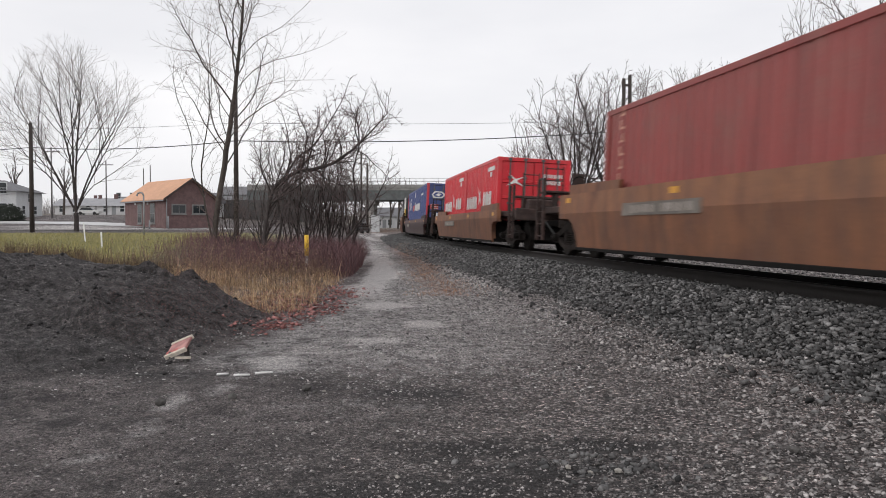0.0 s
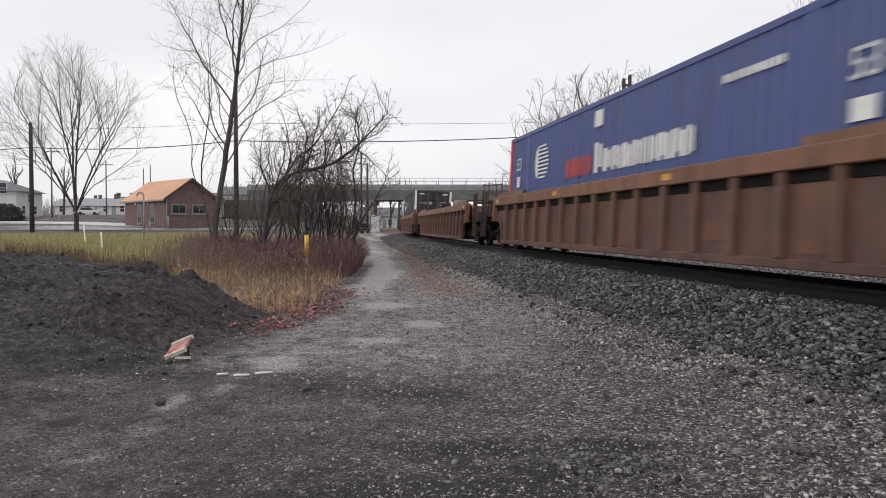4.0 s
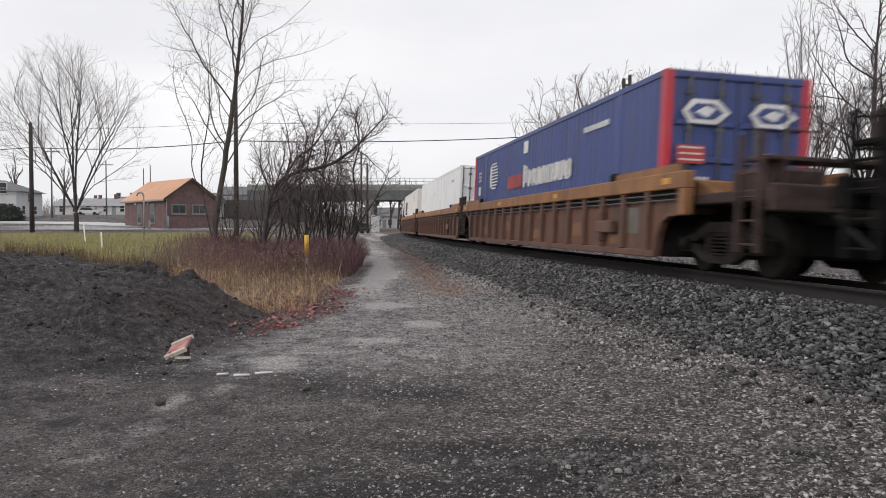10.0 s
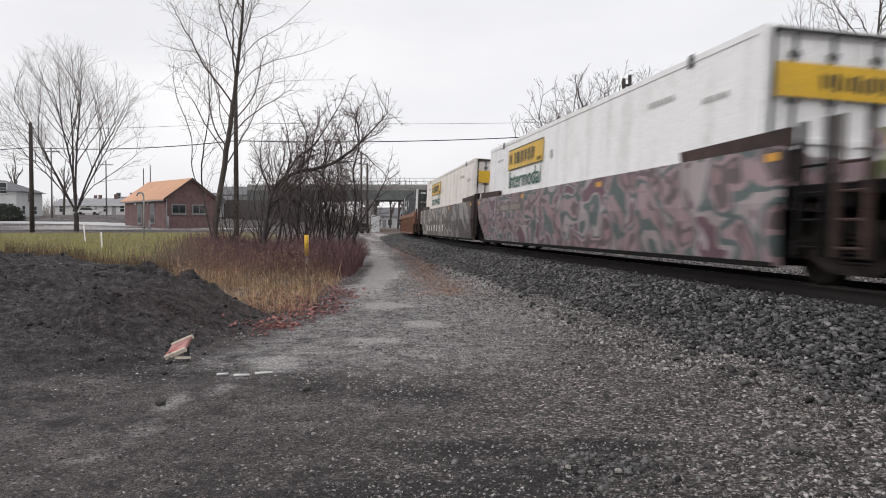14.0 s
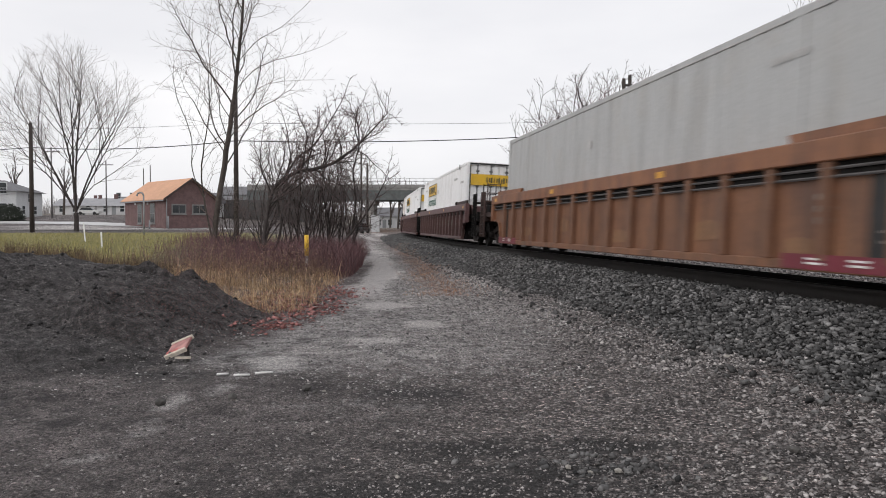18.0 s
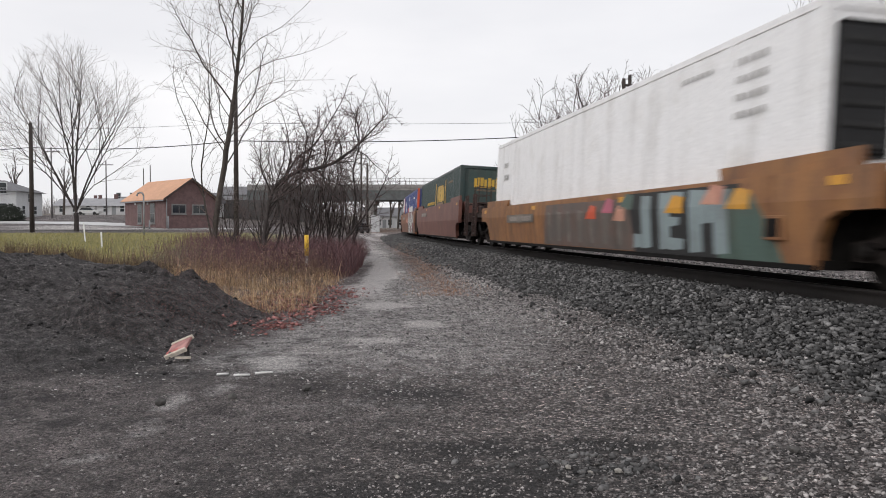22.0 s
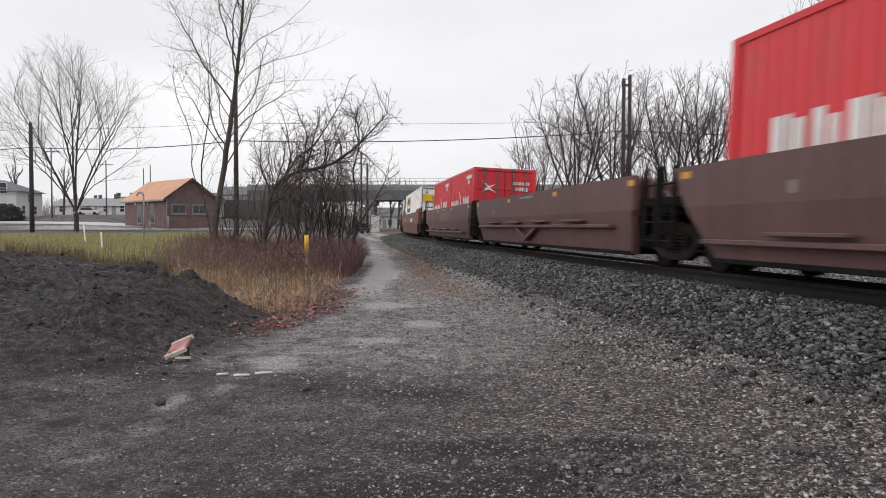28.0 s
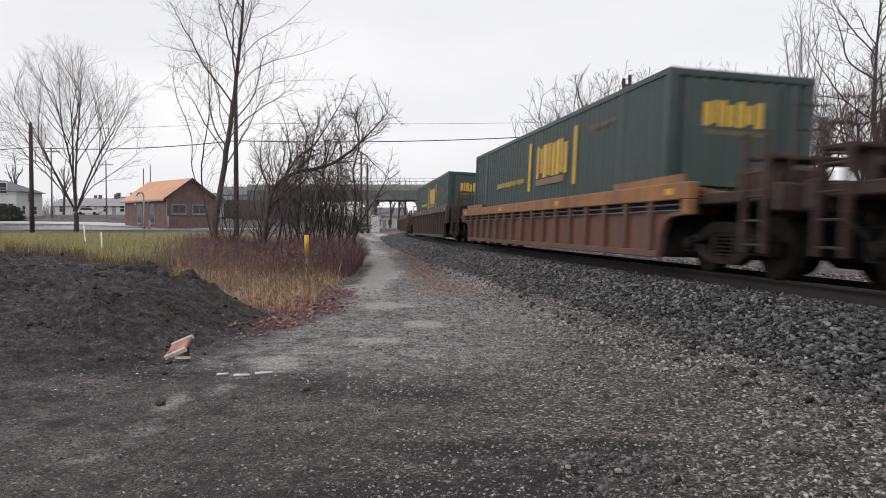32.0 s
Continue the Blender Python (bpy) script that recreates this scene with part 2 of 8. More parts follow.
def ground_z(x, y):
    x, y = np.asarray(x, dtype=float), np.asarray(y, dtype=float)
    q = track_side(x, y)
    z = 0.02 * vnoise(x, y, 2.1, 1) + 0.012 * vnoise(x, y, 0.6, 2) + 0.010 * vnoise(x, y, 0.23, 3) + 0.006 * vnoise(x, y, 0.12, 18)
    # ballast shoulder on both sides of the track, canted like it
    bed = TRACK_Z - 0.185 + 0.035 * np.clip(q, -1.6, 1.6)
    foot = 3.15 + 0.2 * vnoise(x, y, 3, 4)
    rise = 1 - smooth(1.5, foot, np.abs(q))
    z = z * (1 - rise) + bed * rise + 0.02 * rise * (np.abs(q) > 1.4) * vnoise(x, y, 0.35, 9)
    # the field and yard behind the weeds stand higher, and climb towards the town
    e = edge_of_path(y)
    t = smooth(0.0, 8.0, e - x)
    far_left = smooth(8.0, 30.0, e - x)
    z = z + t * np.interp(y, [3, 9, 14, 20, 30, 55, 72], [0.0, 0.25, 0.40, 0.48, 0.62, 0.78, 1.0])
    z = z + far_left * np.interp(y, [72, 90, 110, 200, 400], [0.0, 0.9, 1.9, 3.5, 6.0])
    z = z + (1 - t) * np.interp(y, [30, 110, 200], [0.0, 0.3, 1.2]) * (1 - rise) * (q > 0)
    # slope beside the bridge
    z = z + 3.0 * smooth(0, 1, 1 - np.hypot((x + 27) / 12, (y - 150) / 26))
    # dirt heap
    d = heap_d(x, y)
    heap = np.clip(1 - d ** 1.25, 0, 1)
    ridge = 1 - np.abs(vnoise(x + 0.2 * vnoise(x, y, 0.3, 4), y, 0.36, 6))
    lumps = 0.11 * ridge ** 4 + 0.07 * (1 - np.abs(vnoise(x, y, 0.15, 8))) ** 2 + 0.045 * vnoise(x, y, 0.09, 12)
    tail = smooth(-2.2, -3.3, x)
    z = z + heap * (0.66 + 0.07 * vnoise(x, y, 0.9, 5)) * (0.45 + 0.55 * tail) + np.sqrt(heap) * lumps * (0.5 + 0.5 * tail) * (0.22 + 0.95 * smooth(-0.05, 0.45, vnoise(x, y, 0.62, 23) + 0.5 * smooth(9.2, 9.7, y)))
    cleft = np.exp(-(vnoise(x + 0.15 * vnoise(x, y, 0.2, 31), 1.9 * y, 0.42, 33) / 0.13) ** 2) * smooth(0.0, 0.35, vnoise(x, y, 0.8, 35)) * smooth(0.05, 0.2, heap)
    z = z - 0.10 * cleft + 0.035 * smooth(0.02, 0.12, heap) * np.abs(vnoise(x, y, 0.13, 37))
    # clods and hollows of the dug-over ground before the heap
    dug = smooth(-1.6, -3.2, x) * smooth(3.0, 4.5, y) * (1 - smooth(9, 11, y))
    z = z + dug * (0.03 * (1 - np.abs(vnoise(x, y, 0.33, 15))) ** 2 + 0.018 * vnoise(x, y, 0.11, 16))
    z = z - 0.10 * np.exp(-(((x + 4.2) / 0.9) ** 2 + ((y - 7.0 - 0.25 * vnoise(x, y, 0.5, 3)) / 0.16) ** 2)) - 0.10 * np.exp(-(((x + 3.05) / 0.45) ** 2 + ((y - 7.05) / 0.2) ** 2))
    # low ground behind the track, then a wooded rise
    z = z + smooth(-6, -30, q) * 1.2
    # far hills under the haze
    r = np.hypot(x, y)
    z = z + smooth(250, 1500, r) * 10 * (1 + 0.5 * vnoise(x, y, 400, 7))
    return z


# pale damp patches along the way: x, y, half widths, strength
WET = [(-0.9, 11.6, 0.5, 0.6, 1.0), (-0.24, 9.3, 0.32, 0.5, 1.0), (-0.72, 7.9, 0.55, 0.32, 0.9), (-1.33, 19.0, 0.45, 2.6, 1.0), (-1.7, 15.0, 0.35, 1.2, 0.7), (-2.6, 30, 0.5, 6, 1.0), (-1.45, 6.6, 0.28, 0.45, 0.9), (-1.2, 7.2, 0.5, 0.3, 0.6), (-4.6, 52, 0.7, 16, 0.9),
       (-1.83, 5.06, 0.08, 0.2, 0.7), (-1.62, 5.5, 0.09, 0.22, 0.7), (-1.8, 4.5, 0.12, 0.3, 0.42), (-1.8, 3.9, 0.16, 0.14, 0.5), (-0.5, 5.0, 0.9, 0.5, 0.25), (0.1, 6.3, 0.9, 0.4, 0.3), (-31, 73, 12, 3.5, 0.9), (-19, 66, 6, 1.6, 0.7), (-38, 79, 10, 3, 0.9), (-0.3, 7.9, 0.8, 0.8, 0.5), (-0.1, 7.0, 0.9, 0.5, 0.35), (0.6, 9.4, 0.8, 1.4, 0.4), (-0.9, 9.6, 0.5, 0.8, 0.4)]


# darker oily or wet stains on the packed gravel
DARK = [(-2.9, 6.5, 0.9, 0.5, 0.9), (-2.2, 6.0, 0.6, 0.35, 0.7), (-1.9, 6.9, 0.5, 0.5, 0.7), (0.0, 3.0, 1.6, 0.8, 0.9), (0.5, 3.7, 0.9, 0.3, 0.7), (-0.15, 5.4, 0.5, 0.4, 0.8), (0.2, 4.05, 0.6, 0.28, 0.8), (0.88, 4.12, 0.4, 0.13, 1.0), (0.75, 8.7, 0.55, 0.55, 0.7), (0.3, 3.5, 0.8, 0.25, 0.7), (-0.9, 5.6, 0.35, 0.25, 0.6), (1.3, 7.6, 0.8, 0.5, 0.5), (1.9, 3.9, 0.22, 0.2, 0.8), (-2.9, 6.1, 1.2, 0.4, 0.6), (-2.2, 4.6, 0.9, 0.3, 0.5), (-1.1, 10.5, 0.3, 0.5, 0.5), (-3.2, 5.0, 1.6, 0.9, 0.45), (-4.0, 6.2, 1.4, 0.3, 0.6), (-32, 62, 9, 2.5, 0.8), (-22, 60, 6, 2.5, 0.7), (-42, 66, 7, 2, 0.7), (-27, 67, 5, 1.2, 0.6)]


def damp(x, y):
    """Strength of the pale damp patches at places on the ground."""
    out = np.zeros_like(x)
    for px, py, rx, ry, k in WET:
        out = np.maximum(out, k * np.exp(-(((x - px) / rx) ** 2 + ((y - py) / ry) ** 2) * (1 + 0.5 * vnoise(x, y, 0.35, 5)) ** 2))
    return out


def ground_sheet():
    a = np.concatenate([np.linspace(0, 10, 160), np.linspace(10.3, 30, 40), 30 * 1.1 ** np.arange(1, 47)])
    xs = np.concatenate([-a[:0:-1], a])
    b = np.concatenate([-(12 * 1.12 ** np.arange(46, 0, -1)), np.linspace(-12, 1.5, 28), np.linspace(1.6, 16, 215), np.linspace(16.2, 32, 60), 32 * 1.07 ** np.arange(1, 63)])
    X, Y = np.meshgrid(xs, b)
    Z = ground_z(X, Y)
    v = np.stack([X.ravel(), Y.ravel(), Z.ravel()], 1)
    nx, ny = len(xs), len(b)
    i = (np.arange(ny - 1)[:, None] * nx + np.arange(nx - 1)[None, :]).ravel()
    f = np.stack([i, i + 1, i + nx + 1, i + nx], 1)
    me = array_mesh("ground", v, f, M["ground"], True)
    q, e = track_side(X, Y), edge_of_path(Y)
    heap = smooth(0.0, 0.3, 1.15 - heap_d(X, Y))
    field = smooth(1.0, 4.0, e - X) * smooth(10.5, 13, Y) * (1 - heap)
    grass = field * smooth(14, 20, Y) * (1 - smooth(50, 56, Y + 3 * vnoise(X, Y, 9, 3))) * smooth(3, 7, e - X)
    dry = field * (1 - grass) * (1 - smooth(44, 52, Y))
    verge = np.exp(-((X - e - 2.0 - 0.3 * vnoise(X, Y, 2.0, 3)) / 0.42) ** 2) * smooth(13, 19, Y) * (1 - smooth(60, 90, Y))
    dry = np.maximum(dry, 0.7 * verge)
    dry = np.maximum(dry, np.exp(-(((X + 10.5) / 4.5) ** 2 + ((Y - 132) / 24) ** 2)))
    way = e + 1.15 + 0.2 * vnoise(Y * 0 + 3, Y, 5, 2)
    dust = 0.95 * np.exp(-((X - way + 0.45) / 0.24) ** 2) * smooth(12, 16, Y) + 0.44 * smooth(0, 0.6, X - e) * (1 - smooth(2.6, 5.0, X - e)) * smooth(4.8, 7.2, Y) + 0.45 * np.exp(-((X - way - 1.9) / 0.6) ** 2) * smooth(13, 18, Y)
    dust = np.maximum(dust, damp(X, Y))
    stain = np.zeros_like(X)
    for px, py, rx, ry, k in DARK:
        stain = np.maximum(stain, k * np.exp(-(((X - px) / rx) ** 2 + ((Y - py) / ry) ** 2)))
    # mask of the ballast bed, where shade between the stones is painted in
    bed = 1 - smooth(2.7, 3.2, np.abs(q) + 0.15 * vnoise(X, Y, 0.8, 3))
    far = smooth(100, 300, np.hypot(X, Y))
    stones = smooth(-0.4, 2.6, X - e - 2.0 + 0.8 * vnoise(X, Y, 1.5, 6)) * (1 - field)
    leaves = np.exp(-((X - e + 0.5) / 0.8) ** 2) * smooth(6.5, 8.5, Y)
    for nm, arr in (("grass", np.maximum(grass, far * 0.5)), ("dry", np.maximum(dry, far * 0.5)), ("dust", np.clip(dust, 0, 1)), ("stones", stones), ("heap", heap), ("leaves", leaves), ("stain", stain), ("bed", bed)):
        at = me.attributes.new(nm, "FLOAT", "POINT")
        at.data.foreach_set("value", np.ascontiguousarray(arr.ravel(), dtype=np.float32))
    return tagged(new("ground", me), "dark cinder and gravel ground with a worn vehicle track and grass field", "ground", kind="structure")


def ground_material():
    m, n, l, p = nodes_of("cinder_and_gravel_ground")

    def att(nm):
        a = n.new("ShaderNodeAttribute")
        a.attribute_name = nm
        return a.outputs["Fac"]

    big = noise_node(n, l, 0.55, 6, 0.6)
    mid = noise_node(n, l, 5, 6, 0.7)
    fine = noise_node(n, l, 45, 5, 0.7)
    tc = n.new("ShaderNodeTexCoord")

    def pebbles(scale, stretch):
        """Cells like flat pebbles: a random tone for each and a dark joint round it."""
        mp = n.new("ShaderNodeMapping")
        mp.inputs["Scale"].default_value = stretch
        l.new(tc.outputs["Object"], mp.inputs["Vector"])
        v = n.new("ShaderNodeTexVoronoi")
        v.inputs["Scale"].default_value = scale
        l.new(mp.outputs["Vector"], v.inputs["Vector"])
        return v

    grit, cobble = pebbles(95, (1, 1, 1)), pebbles(40, (0.75, 1.1, 1))
    base = ramp(n, [(0.3, (0.060, 0.055, 0.056)), (0.5, (0.128, 0.117, 0.118)), (0.7, (0.24, 0.222, 0.222))])
    l.new(big.outputs["Fac"], base.inputs["Fac"])
    midr = ramp(n, [(0.32, (0.45, 0.44, 0.44)), (0.68, (1.55, 1.52, 1.5))])
    l.new(mid.outputs["Fac"], midr.inputs["Fac"])
    c = mix_rgb(n, l, 1.0, base.outputs["Color"], midr.outputs["Color"], "MULTIPLY")
    gt = ramp(n, [(0.2, (0.55, 0.55, 0.55)), (0.8, (1.45, 1.43, 1.42))])
    l.new(grit.outputs["Color"], gt.inputs["Fac"])
    c = mix_rgb(n, l, 1.0, c, gt.outputs["Color"], "MULTIPLY")
    pale = ramp(n, [(0.12, (0.3, 0.3, 0.3)), (0.55, (0.9, 0.89, 0.88)), (0.9, (2.6, 2.55, 2.5))])
    l.new(cobble.outputs["Color"], pale.inputs["Fac"])
    joint = ramp(n, [(0.25, (1.1, 1.1, 1.1)), (0.62, (0.35, 0.34, 0.34))])
    l.new(cobble.outputs["Distance"], joint.inputs["Fac"])
    stony = mix_rgb(n, l, 1.0, (0.285, 0.268, 0.268), pale.outputs["Color"], "MULTIPLY")
    stony = mix_rgb(n, l, 1.0, stony, joint.outputs["Color"], "MULTIPLY")
    stony = mix_rgb(n, l, 1.0, stony, gt.outputs["Color"], "MULTIPLY")
    stony = mix_rgb(n, l, 1.0, stony, midr.outputs["Color"], "MULTIPLY")
    c = mix_rgb(n, l, att("stones"), c, stony)
    blot = noise_node(n, l, 4.5, 9, 0.75)

    def blotchy(nm, lo, hi):
        """The mask nm with a ragged, broken border."""
        a = n.new("ShaderNodeMath")
        a.operation = "MULTIPLY_ADD"
        l.new(att(nm), a.inputs[0])
        a.inputs[1].default_value = 0.62
        l.new(blot.outputs["Fac"], a.inputs[2])
        r = ramp(n, [(lo, (0, 0, 0)), (hi, (1, 1, 1))])
        l.new(a.outputs[0], r.inputs["Fac"])
        return r.outputs["Color"]

    c = mix_rgb(n, l, blotchy("stain", 0.64, 0.92), c, (0.036, 0.033, 0.034))
    c = mix_rgb(n, l, blotchy("dust", 0.64, 0.93), c, (0.54, 0.525, 0.52))
    # near-black ground colour stands for the shadowed gaps in the ballast
    c = mix_rgb(n, l, att("bed"), c, (0.028, 0.027, 0.028))
    heapr = ramp(n, [(0.36, (0.014, 0.013, 0.0135)), (0.5, (0.068, 0.063, 0.064)), (0.66, (0.185, 0.173, 0.175))])
    soil = noise_node(n, l, 11, 8, 0.78)
    l.new(soil.outputs["Fac"], heapr.inputs["Fac"])
    c = mix_rgb(n, l, att("heap"), c, heapr.outputs["Color"])
    dryr = ramp(n, [(0.3, (0.09, 0.056, 0.045)), (0.6, (0.19, 0.125, 0.095)), (0.8, (0.13, 0.075, 0.062))])
    l.new(fine.outputs["Fac"], dryr.inputs["Fac"])
    c = mix_rgb(n, l, att("dry"), c, dryr.outputs["Color"])
    grr = ramp(n, [(0.3, (0.17, 0.165, 0.06)), (0.7, (0.31, 0.285, 0.12))])
    l.new(mid.outputs["Fac"], grr.inputs["Fac"])
    c = mix_rgb(n, l, att("grass"), c, grr.outputs["Color"])
    lt = ramp(n, [(0.5, (0, 0, 0)), (0.62, (0.8, 0.8, 0.8))])
    l.new(fine.outputs["Fac"], lt.inputs["Fac"])
    mul2 = n.new("ShaderNodeMath")
    mul2.operation = "MULTIPLY"
    l.new(att("leaves"), mul2.inputs[0])
    l.new(lt.outputs["Color"], mul2.inputs[1])
    c = mix_rgb(n, l, mul2.outputs[0], c, (0.11, 0.045, 0.04))
    finer = ramp(n, [(0.32, (0.36, 0.35, 0.35)), (0.5, (1.0, 1.0, 1.0)), (0.68, (1.85, 1.82, 1.8))])
    l.new(fine.outputs["Fac"], finer.inputs["Fac"])
    c = mix_rgb(n, l, 1.0, c, finer.outputs["Color"], "MULTIPLY")
    sand = noise_node(n, l, 170, 3, 0.6)
    sandr = ramp(n, [(0.36, (0.38, 0.37, 0.37)), (0.64, (1.75, 1.72, 1.7))])
    l.new(sand.outputs["Fac"], sandr.inputs["Fac"])
    c = mix_rgb(n, l, 1.0, c, sandr.outputs["Color"], "MULTIPLY")
    l.new(c, p.inputs["Base Color"])
    p.inputs["Roughness"].default_value = 0.85
    add = n.new("ShaderNodeMath")
    l.new(fine.outputs["Fac"], add.inputs[0])
    l.new(mid.outputs["Fac"], add.inputs[1])
    add2 = n.new("ShaderNodeMath")
    add2.operation = "MULTIPLY_ADD"
    l.new(cobble.outputs["Distance"], add2.inputs[0])
    add2.inputs[1].default_value = -0.5
    l.new(add.outputs[0], add2.inputs[2])
    bump(n, l, add2.outputs[0], p, 1.0, 0.09)
    return m


M["ground"] = ground_material()
ground_sheet()


# ---- track ----
def swept(name, outline, s_values, material, parent, label="", zoff=0.0):
    """An outline (q to the right, z above the rail top) swept along the line with its bank."""
    k = len(outline)
    rings = []
    for s in s_values:
        x, y = on_line(s)
        h, b = float(heading(s)), bank_at(s)
        for q, z in outline:
            l, zz = q * math.cos(b) + z * math.sin(b), z * math.cos(b) - q * math.sin(b)
            rings.append((x + l * math.cos(h), y - l * math.sin(h), TRACK_Z + zz + zoff))
    v = np.array(rings)
    n = len(s_values)
    f = []
    for i in range(n - 1):
        for j in range(k):
            a, b2 = i * k + j, i * k + (j + 1) % k
            f.append((a, b2, b2 + k, a + k))
    return part(name, array_mesh(name, v, np.array(f), material), material, parent, label)


S_LINE = np.concatenate([np.linspace(-755, -40, 60), np.arange(-38, 160, 2.0), np.linspace(165, 825, 60)])
track = thing("railway_track", Matrix.Identity(4), "single railway track with dark rusty rails on grey ballast", "railway track", kind="structure")
FLAT = [(0.036, 0.0), (0.036, -0.04), (0.009, -0.055), (0.009, -0.15), (0.07, -0.168), (0.07, -0.18), (-0.07, -0.18), (-0.07, -0.168), (-0.009, -0.15), (-0.009, -0.055), (-0.036, -0.04), (-0.036, 0.0)]
for c in (-0.7535, 0.7535):
    rail = swept("rail", [(c + q, z) for q, z in FLAT], S_LINE, M["rail"], track)
    swept("rail_head", [(c + 0.03, 0.0015), (c + 0.03, -0.004), (c - 0.03, -0.004), (c - 0.03, 0.0015)], S_LINE, M["rail_head"], rail, "polished running surface")
tie_mesh = mesh_of("tie", bevel_box(-1.3, 1.3, -0.115, 0.115, -0.36, -0.178, 0.012), M["tie"])
for i in range(190):
    tie = part("tie", tie_mesh, M["tie"], track)
    tie.matrix_basis = track_pose(-17.7 + i * 0.53, 0.3) @ pose(random.uniform(-0.03, 0.03), 0, 0)
# ---- the train: containers ----
M["umax"] = paint("charcoal_container_paint", (0.022, 0.026, 0.031), (0.05, 0.05, 0.05), 0.2, 0.5, 0.3)
M["pacer"] = paint("blue_container_paint", (0.045, 0.068, 0.21), (0.08, 0.08, 0.12), 0.2, 0.5, 0.35)
M["white"] = paint("white_container_paint", (0.80, 0.80, 0.805), (0.6, 0.58, 0.55), 0.1, 0.45, 0.09, (0.5, 0.47, 0.44))
M["cream"] = paint("aged_white_container_paint", (0.76, 0.72, 0.685), (0.55, 0.48, 0.43), 0.2, 0.5, 0.22, (0.42, 0.33, 0.28))
M["greywhite"] = paint("grey_container_paint", (0.385, 0.39, 0.39), (0.38, 0.36, 0.33), 0.25, 0.5, 0.25, (0.25, 0.24, 0.23))
M["green"] = paint("dark_green_container_paint", (0.026, 0.05, 0.048), (0.07, 0.07, 0.06), 0.25, 0.5, 0.35)
M["green_dull"] = paint("faded_green_container_paint", (0.036, 0.062, 0.056), (0.08, 0.08, 0.07), 0.4, 0.55, 0.4)
M["red"] = paint("bright_red_container_paint", (0.60, 0.02, 0.032), (0.4, 0.08, 0.07), 0.2, 0.45, 0.2)
M["oxide"] = paint("oxide_red_container_paint", (0.25, 0.045, 0.04), (0.2, 0.09, 0.07), 0.3, 0.5, 0.3)
M["orange_post"] = paint("orange_red_corner_paint", (0.60, 0.09, 0.035), (0.3, 0.12, 0.08), 0.2, 0.5, 0.2)
M["red_post"] = paint("red_corner_paint", (0.5, 0.03, 0.05), (0.3, 0.1, 0.1), 0.2, 0.5, 0.2)
M["white_post"] = paint("white_corner_paint", (0.72, 0.72, 0.71), (0.4, 0.38, 0.36), 0.2, 0.5, 0.3, (0.25, 0.23, 0.2))
M["yellow"] = paint("yellow_sign_paint", (0.66, 0.40, 0.022), (0.4, 0.28, 0.08), 0.15, 0.45, 0.2)
M["ink"] = paint("black_lettering", (0.05, 0.045, 0.02), (0.1, 0.1, 0.08), 0.2, 0.5, 0.1)
M["dgreen"] = paint("green_lettering", (0.02, 0.10, 0.065), (0.1, 0.15, 0.12), 0.2, 0.5, 0.1)
M["navy"] = paint("navy_lettering", (0.02, 0.025, 0.075), (0.1, 0.1, 0.14), 0.2, 0.5, 0.1)
M["redmark"] = paint("red_lettering", (0.42, 0.05, 0.05), (0.3, 0.1, 0.1), 0.2, 0.5, 0.1)
M["gold"] = paint("gold_lettering", (0.55, 0.34, 0.04), (0.3, 0.2, 0.1), 0.3, 0.5, 0.2)
M["gold_dull"] = paint("dull_gold_paint", (0.2, 0.13, 0.07), (0.12, 0.07, 0.06), 0.4, 0.55, 0.3)
M["faint_mark"] = paint("worn_grey_stencil", (0.42, 0.41, 0.40), (0.6, 0.6, 0.6), 0.6, 0.5, 0.2)
M["peach_mark"] = paint("faded_peach_stencil", (0.55, 0.28, 0.2), (0.3, 0.1, 0.08), 0.5, 0.5, 0.2)
M["rod"] = plain("galvanised_lock_rod", (0.10, 0.10, 0.10), 0.55, 0.3, 15, 0.3)
M["rod_pale"] = plain("pale_galvanised_casting", (0.42, 0.42, 0.42), 0.55, 0.2, 15, 0.2)
M["rubber"] = plain("black_rubber", (0.02, 0.02, 0.02), 0.8, 0, 20, 0.3)
M["grille"] = plain("black_louvre", (0.012, 0.012, 0.013), 0.6, 0.2, 20, 0.3)


def wave_side(y0, y1, z0, z1, x, pitch, depth, flat=0.35):
    """A corrugated sheet facing -x (for x < 0) or +x."""
    out = -1 if x < 0 else 1
    n = max(1, round((y1 - y0) / pitch))
    p = (y1 - y0) / n
    ys, xs = [], []
    for i in range(n):
        a = y0 + i * p
        for fy, d in ((0.0, 0), (flat, 0), (flat + 0.15, 1), (0.85, 1)):
            ys.append(a + fy * p)
            xs.append(x - out * d * depth)
    ys.append(y1), xs.append(x)
    bm = bmesh.new()
    lo = [bm.verts.new((xx, yy, z0)) for xx, yy in zip(xs, ys)]
    hi = [bm.verts.new((xx, yy, z1)) for xx, yy in zip(xs, ys)]
    for i in range(len(ys) - 1):
        bm.faces.new((lo[i], lo[i + 1], hi[i + 1], hi[i]))
    back = x - out * (depth + 0.012)
    b = [bm.verts.new((back, yy, zz)) for yy, zz in ((y0, z0), (y1, z0), (y1, z1), (y0, z1))]
    bm.faces.new(b)
    return bm


def wave_end(x0, x1, z0, z1, y, pitch, depth):
    bm = wave_side(x0, x1, z0, z1, y, pitch, depth)
    for v in bm.verts:
        v.co.x, v.co.y = v.co.y, v.co.x
    return bm


def sticker(ob, name, x, y0, y1, z0, z1, material, label=""):
    """A flat mark on the side that faces -x."""
    return part(name, box(bmesh.new(), x - 0.006, x, y0, y1, z0, z1), material, ob, label)


